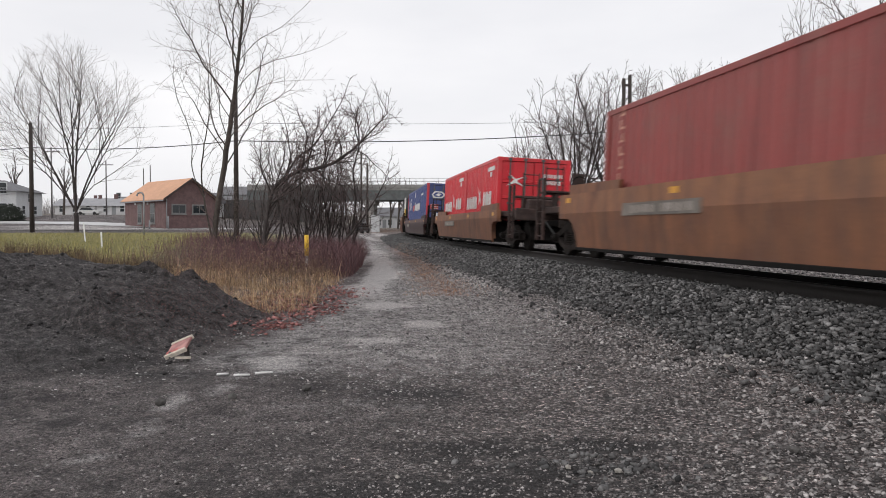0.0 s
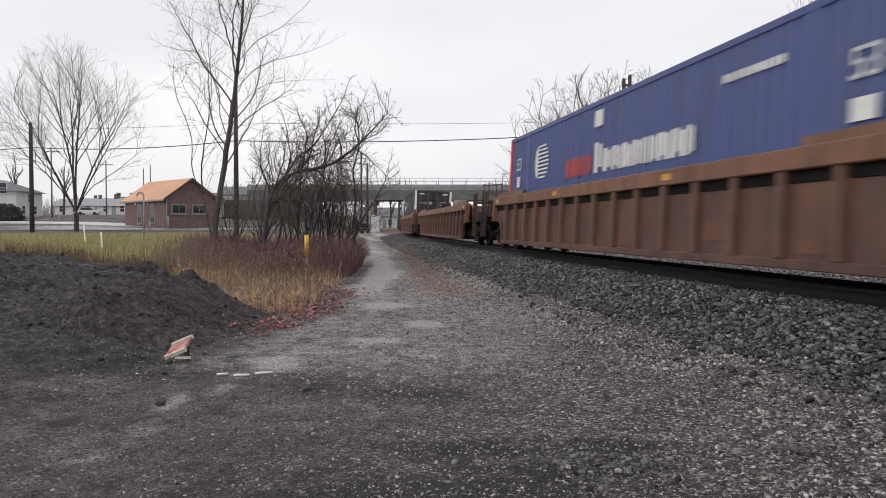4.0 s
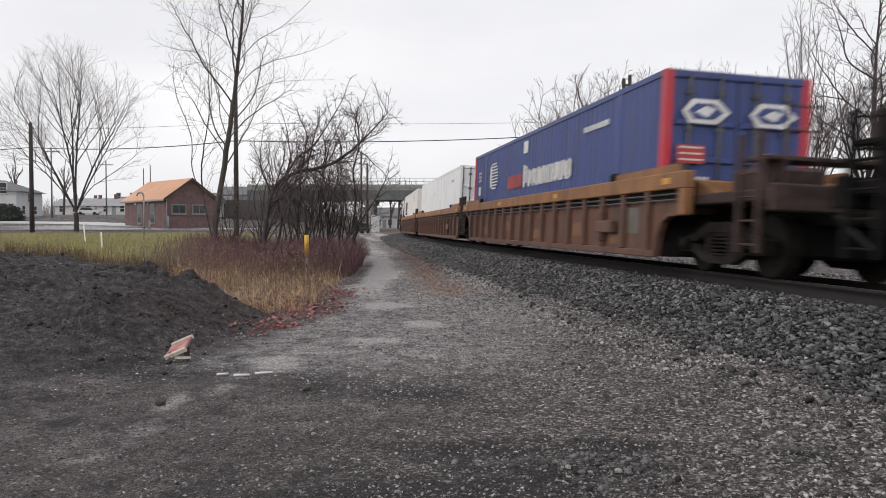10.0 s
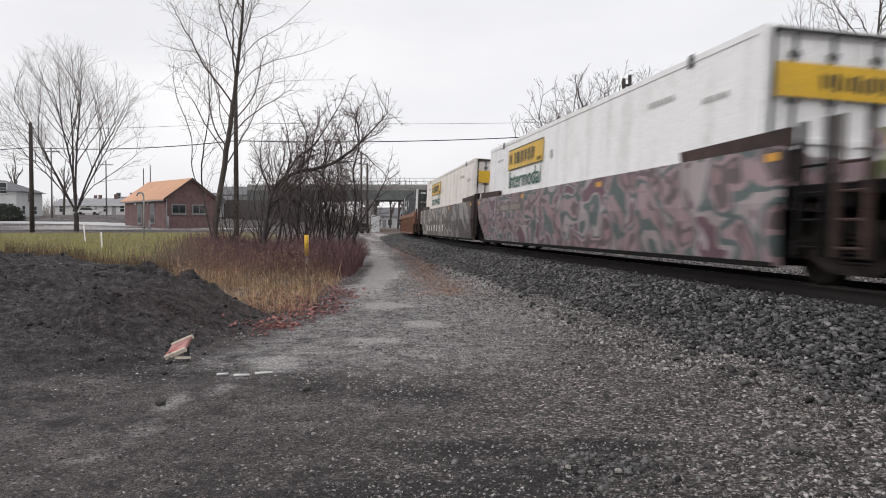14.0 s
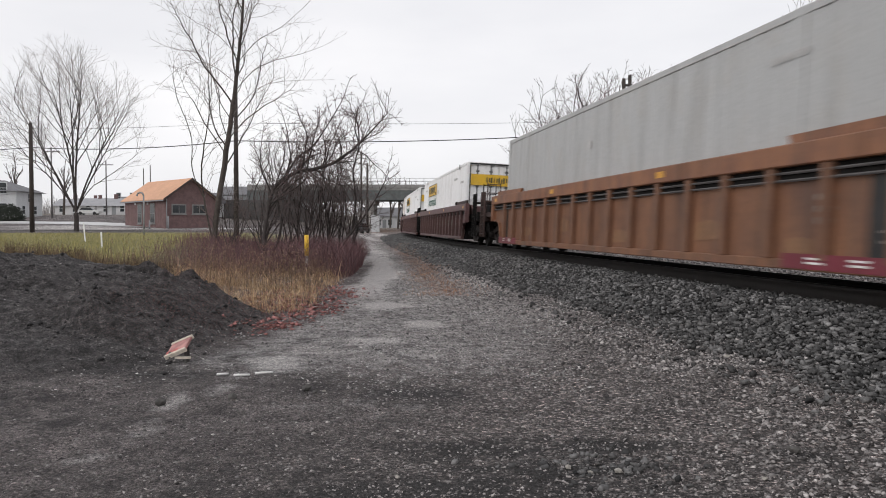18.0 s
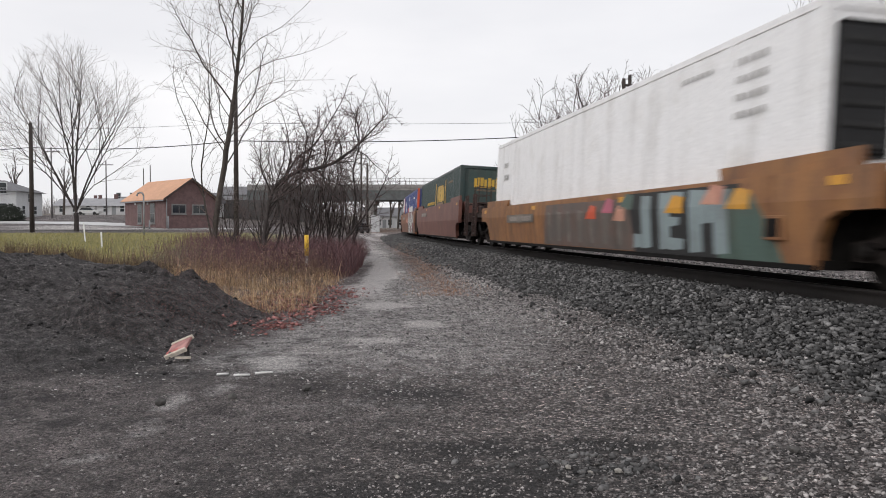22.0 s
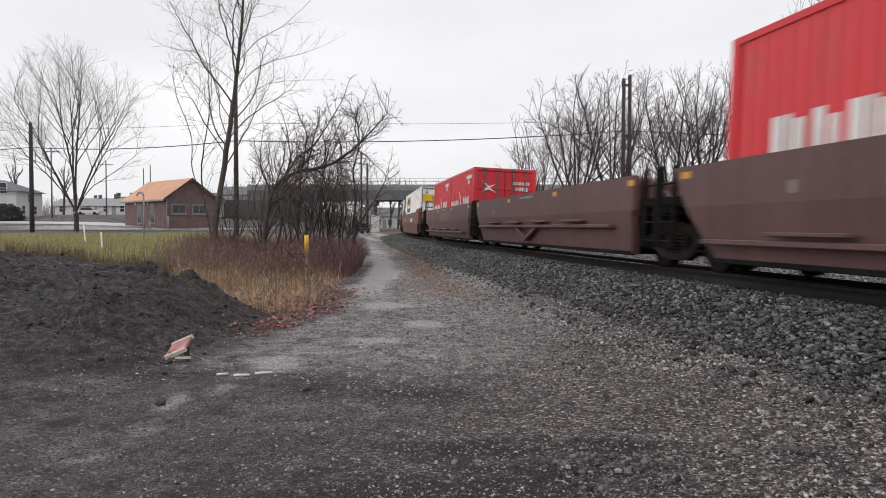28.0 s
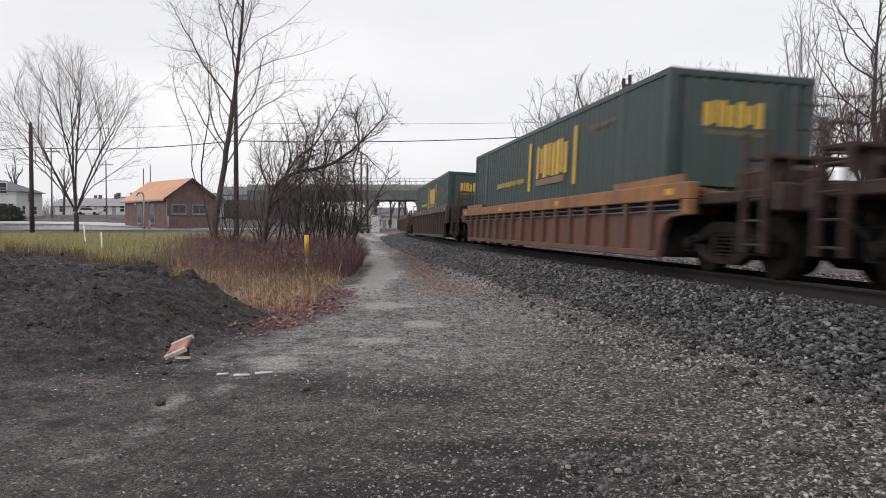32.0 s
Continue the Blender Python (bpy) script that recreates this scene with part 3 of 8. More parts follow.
def end_sticker(ob, name, y, x0, x1, z0, z1, material, label=""):
    return part(name, box(bmesh.new(), x0, x1, y - 0.006, y, z0, z1), material, ob, label)


def blocks(u0, u1, n, gap):
    """Uneven letter-like spans from u0 to u1."""
    r = random.Random(int(1000 * abs(u0)) + n)
    ws = [r.choice((0.7, 1.0, 1.0, 1.15, 1.3)) for _ in range(n)]
    total, a = sum(ws), u0
    spans = []
    for w in ws:
        b = a + (u1 - u0) * w / total
        g = gap * (u1 - u0) / n / 2
        spans.append((a + g, b - g))
        a = b
    return spans


def strokes(a, b, z0, z1, r):
    """Plain upright bars in place of one block of lettering: a broad one and a slimmer, shorter one."""
    w, h = b - a, z1 - z0
    if w > 0.9 * h:
        return [(b - 0.34 * w, b, z0, z1), (b - 0.62 * w, b - 0.42 * w, z0 + r.uniform(0, 0.25) * h, z1), (a, a + 0.3 * w, z0, z1 - r.uniform(0, 0.2) * h)]
    return [(b - 0.46 * w, b, z0, z1), (a, a + 0.36 * w, z0 + r.uniform(0, 0.2) * h, z1 - r.uniform(0, 0.2) * h)]


def bars(ob, name, x, y0, y1, z0, z1, n, material, label="", gap=0.25, slant=0.0):
    """A row of plain bars the size of lettering on the -x side, too small to pick apart."""
    bm = bmesh.new()
    r = random.Random(n + int(100 * abs(y0)))
    for a, b in blocks(y0, y1, n, gap):
        for c, e, z2, z3 in strokes(a, b, z0, z1, r):
            box(bm, x - 0.006, x, c, e, z2, z3)
    return tagged(part(name, bm, material, ob), label, kind="stuff")


def end_bars(ob, name, y, x0, x1, z0, z1, n, material, gap=0.25):
    bm = bmesh.new()
    r = random.Random(n + int(100 * abs(x0)))
    for a, b in blocks(x0, x1, n, gap):
        for c, e, z2, z3 in strokes(a, b, z0, z1, r):
            box(bm, c, e, y - 0.006, y, z2, z3)
    return tagged(part(name, bm, material, ob), kind="stuff")


def lettering(ob, name, text, size, material, m, squeeze=1.0, label=""):
    cu = bpy.data.curves.new(name, "FONT")
    cu.body, cu.size, cu.extrude, cu.align_x, cu.align_y = text, size, 0.003, "CENTER", "CENTER"
    tmp = bpy.data.objects.new("tmp", cu)
    me = bpy.data.meshes.new_from_object(tmp)
    bpy.data.objects.remove(tmp)
    me.transform(m @ Matrix.Diagonal((squeeze, 1, 1, 1)))
    me.materials.clear()
    me.materials.append(material)
    return part(name, me, material, ob, label)


# x to the right seen from the -x side is +y reversed: letters read from the far end to the near end
SIDE = lambda x, y, z: Matrix.Translation((x, y, z)) @ Matrix(((0, 0, -1, 0), (-1, 0, 0, 0), (0, 1, 0, 0), (0, 0, 0, 1)))
FRONT = lambda x, y, z: Matrix.Translation((x, y, z)) @ Matrix(((1, 0, 0, 0), (0, 0, -1, 0), (0, 1, 0, 0), (0, 0, 0, 1)))


def polygon(ob, name, pts, material, m, label=""):
    bm = bmesh.new()
    a = [bm.verts.new((u, v, 0)) for u, v in pts]
    b = [bm.verts.new((u, v, 0.006)) for u, v in pts]
    bm.faces.new(a[::-1])
    bm.faces.new(b)
    for i in range(len(pts)):
        bm.faces.new((a[i], a[(i + 1) % len(pts)], b[(i + 1) % len(pts)], b[i]))
    bm.transform(m)
    return part(name, bm, material, ob, label)


def container(label, length, body, post, pitch=0.28, depth=0.034, end="doors", height=2.9, width=2.59, group="containers on the train", posts48=True):
    ob = thing("shipping_container", Matrix.Identity(4), label, "container", group)
    w, L, hgt = width / 2, length / 2, height
    for sx in (-1, 1):
        part("side_panel", wave_side(-L + 0.12, L - 0.12, 0.16, hgt - 0.1, sx * (w - 0.012), pitch, depth), body, ob)
        part("top_rail", bevel_box(sx * w - 0.035 * (sx > 0) * 2, sx * w + 0.035 * (sx < 0) * 2, -L, L, hgt - 0.11, hgt - 0.004, 0.008), M["steel_dark"] if post in (M["white_post"],) else body, ob)
        part("bottom_rail", bevel_box(sx * w - 0.05 * (sx > 0) * 2, sx * w + 0.05 * (sx < 0) * 2, -L, L, 0.0, 0.17, 0.008), body, ob)
        for sy in (-1, 1):
            x0, x1 = sorted((sx * w, sx * (w - 0.14)))
            y0, y1 = sorted((sy * L, sy * (L - 0.16)))
            part("corner_post", bevel_box(x0 - 0.004, x1 + 0.004, y0 - 0.004, y1 + 0.004, 0, hgt, 0.012), post, ob)
            if posts48 and length > 14:
                yy = sy * (L - 2.0)
                lift = part("lift_post", bevel_box(x0 - 0.003, x1, yy - 0.09, yy + 0.09, 0.05, hgt + 0.005, 0.01), body, ob)
                if post is M["white_post"]:
                    part("corner_casting", bevel_box(x0 - 0.008, x1, yy - 0.1, yy + 0.1, hgt - 0.14, hgt + 0.012, 0.012), M["rod_pale"], lift, "pale lifting casting")
    roof = bmesh.new()
    n = int(length / 0.6)
    for i in range(n):
        y0 = -L + 0.1 + i * (length - 0.2) / n
        box(roof, -w + 0.06, w - 0.06, y0, y0 + (length - 0.2) / n - 0.12, hgt - 0.06, hgt - 0.015)
    box(roof, -w + 0.05, w - 0.05, -L + 0.05, L - 0.05, hgt - 0.08, hgt - 0.035)
    part("roof", roof, body, ob)
    part("floor", bevel_box(-w + 0.05, w - 0.05, -L + 0.05, L - 0.05, 0.05, 0.16, 0.01), M["steel_dark"], ob)
    part("far_end", wave_end(-w + 0.1, w - 0.1, 0.1, hgt - 0.05, L - 0.02, 0.26, 0.03), body, ob)
    part("end_header", bevel_box(-w + 0.1, w - 0.1, -L, -L + 0.12, hgt - 0.13, hgt - 0.005, 0.01), body, ob)
    part("end_sill", bevel_box(-w + 0.1, w - 0.1, -L, -L + 0.12, 0.0, 0.16, 0.01), body, ob)
    if end == "wall":
        part("near_end", wave_end(-w + 0.12, w - 0.12, 0.14, hgt - 0.12, -L + 0.02, 0.24, 0.035), body, ob)
    elif end == "doors":
        for sx in (-1, 1):
            x0, x1 = sorted((sx * 0.012, sx * (w - 0.13)))
            door = part("door", bevel_box(x0, x1, -L + 0.03, -L + 0.09, 0.16, hgt - 0.14, 0.01), body, ob)
            for k in range(4):
                z0 = 0.3 + k * (hgt - 0.5) / 4
                part("door_panel", bevel_box(x0 + 0.08, x1 - 0.08, -L + 0.05, -L + 0.1, z0, z0 + (hgt - 0.5) / 4 - 0.12, 0.008), body, door)
                part("door_rib", prism_x(bmesh.new(), [(-L + 0.04, z0 - 0.13), (-L - 0.018, z0 - 0.10), (-L - 0.018, z0 - 0.03), (-L + 0.04, z0)], x0 + 0.05, x1 - 0.05), body, door)
                if body is M["umax"]:
                    part("door_rib", prism_x(bmesh.new(), [(-L + 0.05, z0 + 0.1), (-L - 0.01, z0 + 0.14), (-L - 0.01, z0 + 0.24), (-L + 0.05, z0 + 0.28)], x0 + 0.05, x1 - 0.05), body, door)
            for fx in (0.25, 0.72):
                xx = x0 + fx * (x1 - x0)
                bm = tube(bmesh.new(), (xx, -L - 0.03, 0.1), (xx, -L - 0.03, hgt - 0.08), 0.026, None, 8)
                for zz in (0.35, 1.05, 1.9, 2.5):
                    box(bm, xx - 0.06, xx + 0.06, -L - 0.05, -L + 0.01, zz, zz + 0.07)
                part("lock_rod", bm, M["rod"], door, "galvanised locking rod")
    return ob


def umax(end):
    ob = container("charcoal grey ribbed container with white corner posts" if end == "wall" else "charcoal grey container with ribbed doors and white corner posts",
                   16.15, M["umax"], M["white_post"], 0.2, 0.02, end)
    x = -1.3
    k = 1 if end == "doors" else -1
    far = 5.65 if k > 0 else -2.7
    bars(ob, "wordmark", x, far - 1.5, far, 1.80, 2.08, 5, M["white_mark"], "white block lettering", 0.35)
    for dy, dz in ((0, 0.27), (0, -0.27), (0.27, 0), (-0.27, 0)):
        polygon(ob, "emblem", [(0.19, 0), (0, 0.21), (-0.19, 0), (-0.09, -0.10), (0, 0), (0.09, -0.10)], M["white_mark"], SIDE(x, far - 2.0 + dy, 1.95 + dz))
    bars(ob, "stencil", x, *((far - 1.3, far - 0.1, 2.40, 2.50) if k > 0 else (far - 3.0, far - 1.7, 2.42, 2.55)), 8, M["white_mark"], "", 0.4)
    if k > 0:
        polygon(ob, "placard", [(0.22, 0.02), (0, 0.34), (-0.26, 0), (0, -0.34)], M["white_mark"], SIDE(x, 0.9, 2.15), "white diamond placard")
    else:
        sticker(ob, "small_mark", x, -2.05, -1.8, 1.58, 1.72, M["faint_mark"])
    sticker(ob, "small_mark", x, 6.6, 6.8, 2.35, 2.55, M["white_mark"])
    sticker(ob, "small_mark", x, -6.85, -6.7, 2.32, 2.48, M["dull_mark"])
    y = -8.1
    end_bars(ob, "wordmark", y - 0.03, -1.0, -0.4, 1.97, 2.08, 4, M["dull_mark"])
    polygon(ob, "emblem", [(0.14, 0), (0, 0.15), (-0.14, 0), (0, -0.15)], M["dull_mark"], FRONT(-0.18, y - 0.03, 2.02))
    end_bars(ob, "stencil", y - 0.03, 0.4, 0.9, 2.07, 2.16, 4, M["dull_mark"])
    end_bars(ob, "stencil", y - 0.03, 0.4, 1.0, 1.86, 1.97, 6, M["dull_mark"])
    if end == "doors":
        end_sticker(ob, "small_mark", y - 0.02, -1.0, -0.65, 2.62, 2.7, M["white_mark"])
        end_sticker(ob, "small_mark", y - 0.02, 0.65, 1.0, 2.62, 2.7, M["white_mark"])
    else:
        for sx in (-1, 1):
            end_sticker(ob, "warning_patch", y - 0.02, sx * 1.22 - 0.05, sx * 1.22 + 0.05, 1.3, 1.9, M["yellow"])
    return ob


def pacer(end):
    post = {"doors": M["red_post"], "wall": M["red_post"], "orange": M["orange_post"]}[end]
    ob = container("blue ribbed container with white side mark and " + ("orange" if end == "orange" else "red") + " corner posts",
                   16.15, M["pacer"], post, 0.29, 0.036, "wall" if end == "orange" else end)
    x = -1.3
    far = 1
    # half-globe of white lines
    bm = bmesh.new()
    for k in range(9):
        z = 1.55 + k * 0.1
        wdt = 0.5 * math.sqrt(max(0.05, 1 - ((k - 4) / 4.6) ** 2))
        box(bm, x - 0.006, x, 4.9 - wdt - 0.25, 4.9 + wdt * 0.3, z, z + 0.045)
    tagged(part("emblem", bm, M["white_mark"], ob), "striped white emblem", kind="stuff")
    polygon(ob, "emblem", [(0.0, 0.42), (-0.2, 0.3), (-0.28, 0), (-0.2, -0.3), (0, -0.42)], M["white_mark"], SIDE(x - 0.004, 5.05, 1.97))
    bars(ob, "wordmark", x, 1.05, 2.75, 1.40, 1.82, 5, M["redmark"], "red block lettering", 0.2)
    bars(ob, "wordmark", x, -3.4, 0.4, 1.40, 1.86, 9, M["white_mark"], "white block lettering", 0.16)
    bars(ob, "wordmark", x, 0.45, 0.9, 1.40, 2.02, 1, M["white_mark"], "white block lettering", 0.1)
    sticker(ob, "notice", x, 0.5, 0.95, 2.35, 2.68, M["white_mark"], "white notice panel")
    bars(ob, "stencil", x, -5.6, -4.1, 2.3, 2.42, 9, M["white_mark"])
    lettering(ob, "number", "53", 0.5, M["white_mark"], SIDE(x - 0.002, 7.0, 2.05))
    sticker(ob, "notice", x, 6.85, 7.15, 1.42, 1.72, M["white_mark"])
    y = -8.1
    if end == "doors":
        for cx in (-0.6, 0.6):
            polygon(ob, "emblem", [(-0.42, 0.0), (-0.25, 0.2), (0.2, 0.2), (0.42, 0), (0.2, -0.2), (-0.3, -0.2)], M["white_mark"], FRONT(cx, y - 0.03, 2.22), "white six-sided emblem")
            polygon(ob, "emblem", [(-0.32, 0.0), (-0.18, 0.13), (0.13, 0.13), (0.3, 0), (0.13, -0.13), (-0.2, -0.13)], M["pacer"], FRONT(cx, y - 0.037, 2.22), "blue field in the emblem")
            polygon(ob, "emblem", [(-0.2, -0.02), (-0.02, 0.09), (0.16, 0.05), (0.02, -0.1)], M["white_mark"], FRONT(cx, y - 0.044, 2.22))
        end_sticker(ob, "notice", y - 0.03, -1.08, -0.6, 1.36, 1.66, M["redmark"], "red notice with pale lines")
        for zz in (1.42, 1.52, 1.62):
            end_sticker(ob, "notice_line", y - 0.037, -1.05, -0.63, zz - 0.012, zz + 0.012, M["white_mark"])
        for cx in (-0.6, 0.6):
            end_sticker(ob, "small_mark", y - 0.03, cx - 0.2, cx + 0.2, 1.06, 1.1, M["faint_mark"])
        end_bars(ob, "stencil", y - 0.03, -1.0, -0.5, 0.95, 1.15, 4, M["white_mark"])
        end_bars(ob, "stencil", y - 0.03, 0.45, 0.9, 1.5, 1.6, 5, M["white_mark"])
    else:
        lettering(ob, "number", "53", 0.55, M["white_mark"], FRONT(-0.1, y - 0.02, 2.0))
        lettering(ob, "number", "53", 0.5, M["white_mark"], SIDE(x - 0.002, -7.0, 2.0))
        end_bars(ob, "stencil", y - 0.02, -0.35, 0.15, 1.45, 1.65, 4, M["white_mark"])
        sticker(ob, "notice", x, -7.2, -6.8, 1.4, 1.65, M["white_mark"])
        end_sticker(ob, "small_mark", y - 0.02, 0.62, 0.7, 1.5, 2.2, M["white_mark"])
    return ob


def hauler(body, aged=False):
    """White box with a yellow panel at its far part and a yellow band over the doors."""
    ob = container("white ribbed container with yellow side panel and door band" if not aged else "dull cream ribbed container with yellow panel and door band",
                   16.15, body, body, 0.21 if not aged else 0.29, 0.012 if not aged else 0.03, "doors")
    x = -1.302
    panel = sticker(ob, "sign_panel", x, 1.75, 5.45, 1.98, 2.6, M["yellow"], "yellow panel with dark blocks")
    part("panel_border", box(box(bmesh.new(), x - 0.009, x - 0.006, 1.75, 5.45, 2.565, 2.6), x - 0.009, x - 0.006, 1.75, 5.45, 1.98, 2.015), M["ink"], panel)
    bars(panel, "wordmark", x - 0.007, 2.5, 4.75, 2.12, 2.47, 6, M["ink"], "dark block lettering", 0.3)
    bars(panel, "stencil", x - 0.007, 4.95, 5.3, 2.15, 2.45, 2, M["ink"], "", 0.4)
    bars(panel, "stencil", x - 0.007, 1.9, 2.3, 2.05, 2.15, 4, M["ink"], "", 0.4)
    lettering(ob, "lettering", "Intermodal", 0.70, M["dgreen"], SIDE(x - 0.002, 3.6, 1.66), 1.12, "dark green word on the side")
    bars(ob, "stencil", x, -5.6, -4.6, 2.32, 2.42, 7, M["faint_mark"], "", 0.4)
    bars(ob, "stencil", x, -7.3, -6.5, 2.1, 2.19, 5, M["faint_mark"], "", 0.4)
    bars(ob, "stencil", x, 6.1, 6.9, 2.35, 2.43, 6, M["faint_mark"], "", 0.4)
    sticker(ob, "small_mark", x, 1.0, 1.12, 2.0, 2.2, M["faint_mark"])
    sticker(ob, "fitting", x - 0.01, 6.05, 6.2, 2.72, 2.92, M["rubber"])
    sticker(ob, "fitting", x - 0.01, -6.2, -6.05, 2.72, 2.92, M["rubber"])
    y = -8.1
    band = end_sticker(ob, "sign_panel", y - 0.036, -1.14, 1.14, 1.98, 2.42, M["yellow"], "yellow band across the doors")
    end_bars(band, "wordmark", y - 0.043, -0.55, 0.6, 2.08, 2.30, 7, M["ink"], 0.3)
    bm = bmesh.new()
    for sx in (-1, 1):
        box(bm, sx * 1.17 - 0.018, sx * 1.17 + 0.018, y - 0.02, y, 0.2, 2.8)
    box(bm, -1.19, 1.19, y - 0.02, y, 2.8, 2.86)
    part("door_seal", bm, M["rubber"], ob, "black door surround")
    return ob


def plainbox(body, label):
    ob = container(label, 16.15, body, body, 0.4, 0.012, "doors")
    x = -1.302
    bars(ob, "stencil", x, -6.3, -5.5, 2.3, 2.4, 6, M["faint_mark"], "", 0.4)
    sticker(ob, "small_mark", x, 0.9, 1.05, 1.95, 2.1, M["faint_mark"])
    y = -8.1
    bm = bmesh.new()
    for sx in (-1.24, 1.24):
        box(bm, sx * 0.95 - 0.02, sx * 0.95 + 0.02, y - 0.02, y, 0.2, 2.85)
    part("door_seal", bm, M["rod"], ob, "grey door surround")
    return ob


def railbox_white():
    ob = container("cream white ribbed container with bold navy block lettering", 16.15, M["cream"], M["cream"], 0.29, 0.036, "doors")
    x = -1.3
    bars(ob, "wordmark", x, 3.3, 5.6, 1.55, 2.35, 3, M["navy"], "navy block lettering", 0.12)
    bars(ob, "stencil", x, 3.4, 5.7, 1.3, 1.5, 6, M["navy"], "", 0.3)
    bars(ob, "stencil", x, -5.75, -4.95, 2.12, 2.22, 5, M["faint_mark"], "", 0.4)
    bars(ob, "stencil", x, -5.6, -5.1, 2.32, 2.5, 2, M["faint_mark"], "", 0.4)
    sticker(ob, "small_mark", x, 7.0, 7.3, 1.6, 2.1, M["navy"])
    end_bars(ob, "wordmark", -8.165, -0.85, 0.6, 1.98, 2.4, 3, M["navy"], 0.15)
    return ob


def railbox_green():
    ob = container("dark green ribbed container with yellow block lettering", 16.15, M["green"], M["green"], 0.29, 0.036, "wall")
    x = -1.3
    bars(ob, "wordmark", x, -2.95, -0.3, 1.55, 2.38, 3, M["gold"], "yellow block lettering", 0.08)
    sticker(ob, "stripe", x, -2.7, -0.3, 1.36, 1.52, M["gold_dull"], "dull yellow underline")
    for yy in (-3.45, 0.35):
        sticker(ob, "stripe", x, yy - 0.12, yy + 0.12, 1.25, 2.55, M["gold"], "yellow upright stripe")
    bars(ob, "stencil", x, 0.9, 4.3, 1.5, 1.66, 22, M["gold"], "", 0.45)
    bars(ob, "stencil", x, -5.9, -4.3, 2.3, 2.41, 9, M["gold_dull"], "", 0.5)
    y = -8.1
    end_sticker(ob, "door_panel", y - 0.004, -0.95, 0.62, 1.0, 2.72, M["green_dull"], "faded green square on the end")
    end_bars(ob, "wordmark", y - 0.012, -0.72, 0.36, 1.98, 2.4, 3, M["gold"], 0.08)
    end_bars(ob, "stencil", y - 0.012, -0.7, 0.36, 1.84, 1.92, 8, M["gold_dull"], 0.3)
    return ob


def reefer():
    ob = container("white smooth-sided container with a black-grilled cooling unit", 16.15, M["white"], M["white"], 0.5, 0.006, "none", 2.9)
    x = -1.302
    y = -8.075
    part("near_end", bevel_box(-1.2, 1.2, y + 0.02, y + 0.1, 0.15, 2.8, 0.02), M["white"], ob)
    for x0, x1, nm in ((-1.15, -0.45, "grille"), (0.5, 1.15, "grille")):
        g = part(nm, bevel_box(x0, x1, y - 0.03, y + 0.02, 1.1, 2.65, 0.06), M["grille"], ob, "black louvred grille")
        for k in range(6):
            part("louvre", bevel_box(x0 + 0.05, x1 - 0.05, y - 0.055, y - 0.03, 1.2 + k * 0.24, 1.26 + k * 0.24, 0.005), M["rubber"], g)
    part("cover", bevel_box(-0.42, 0.47, y - 0.05, y + 0.02, 0.5, 2.6, 0.05), M["white"], ob)
    end_sticker(ob, "badge", y - 0.051, -0.2, 0.25, 1.75, 2.15, M["ink"], "black badge")
    for k in range(4):
        bars(ob, "stencil", x, -7.0, -6.2, 1.75 + k * 0.24, 1.85 + k * 0.24, 5, M["faint_mark"], "", 0.45)
    bars(ob, "stencil", x, -5.6, -4.6, 2.5, 2.58, 7, M["faint_mark"], "", 0.45)
    bars(ob, "stencil", x, 6.5, 7.1, 1.7, 1.9, 3, M["faint_mark"], "", 0.4)
    bars(ob, "stencil", x, 6.6, 7.1, 2.1, 2.25, 3, M["faint_mark"], "", 0.4)
    return ob


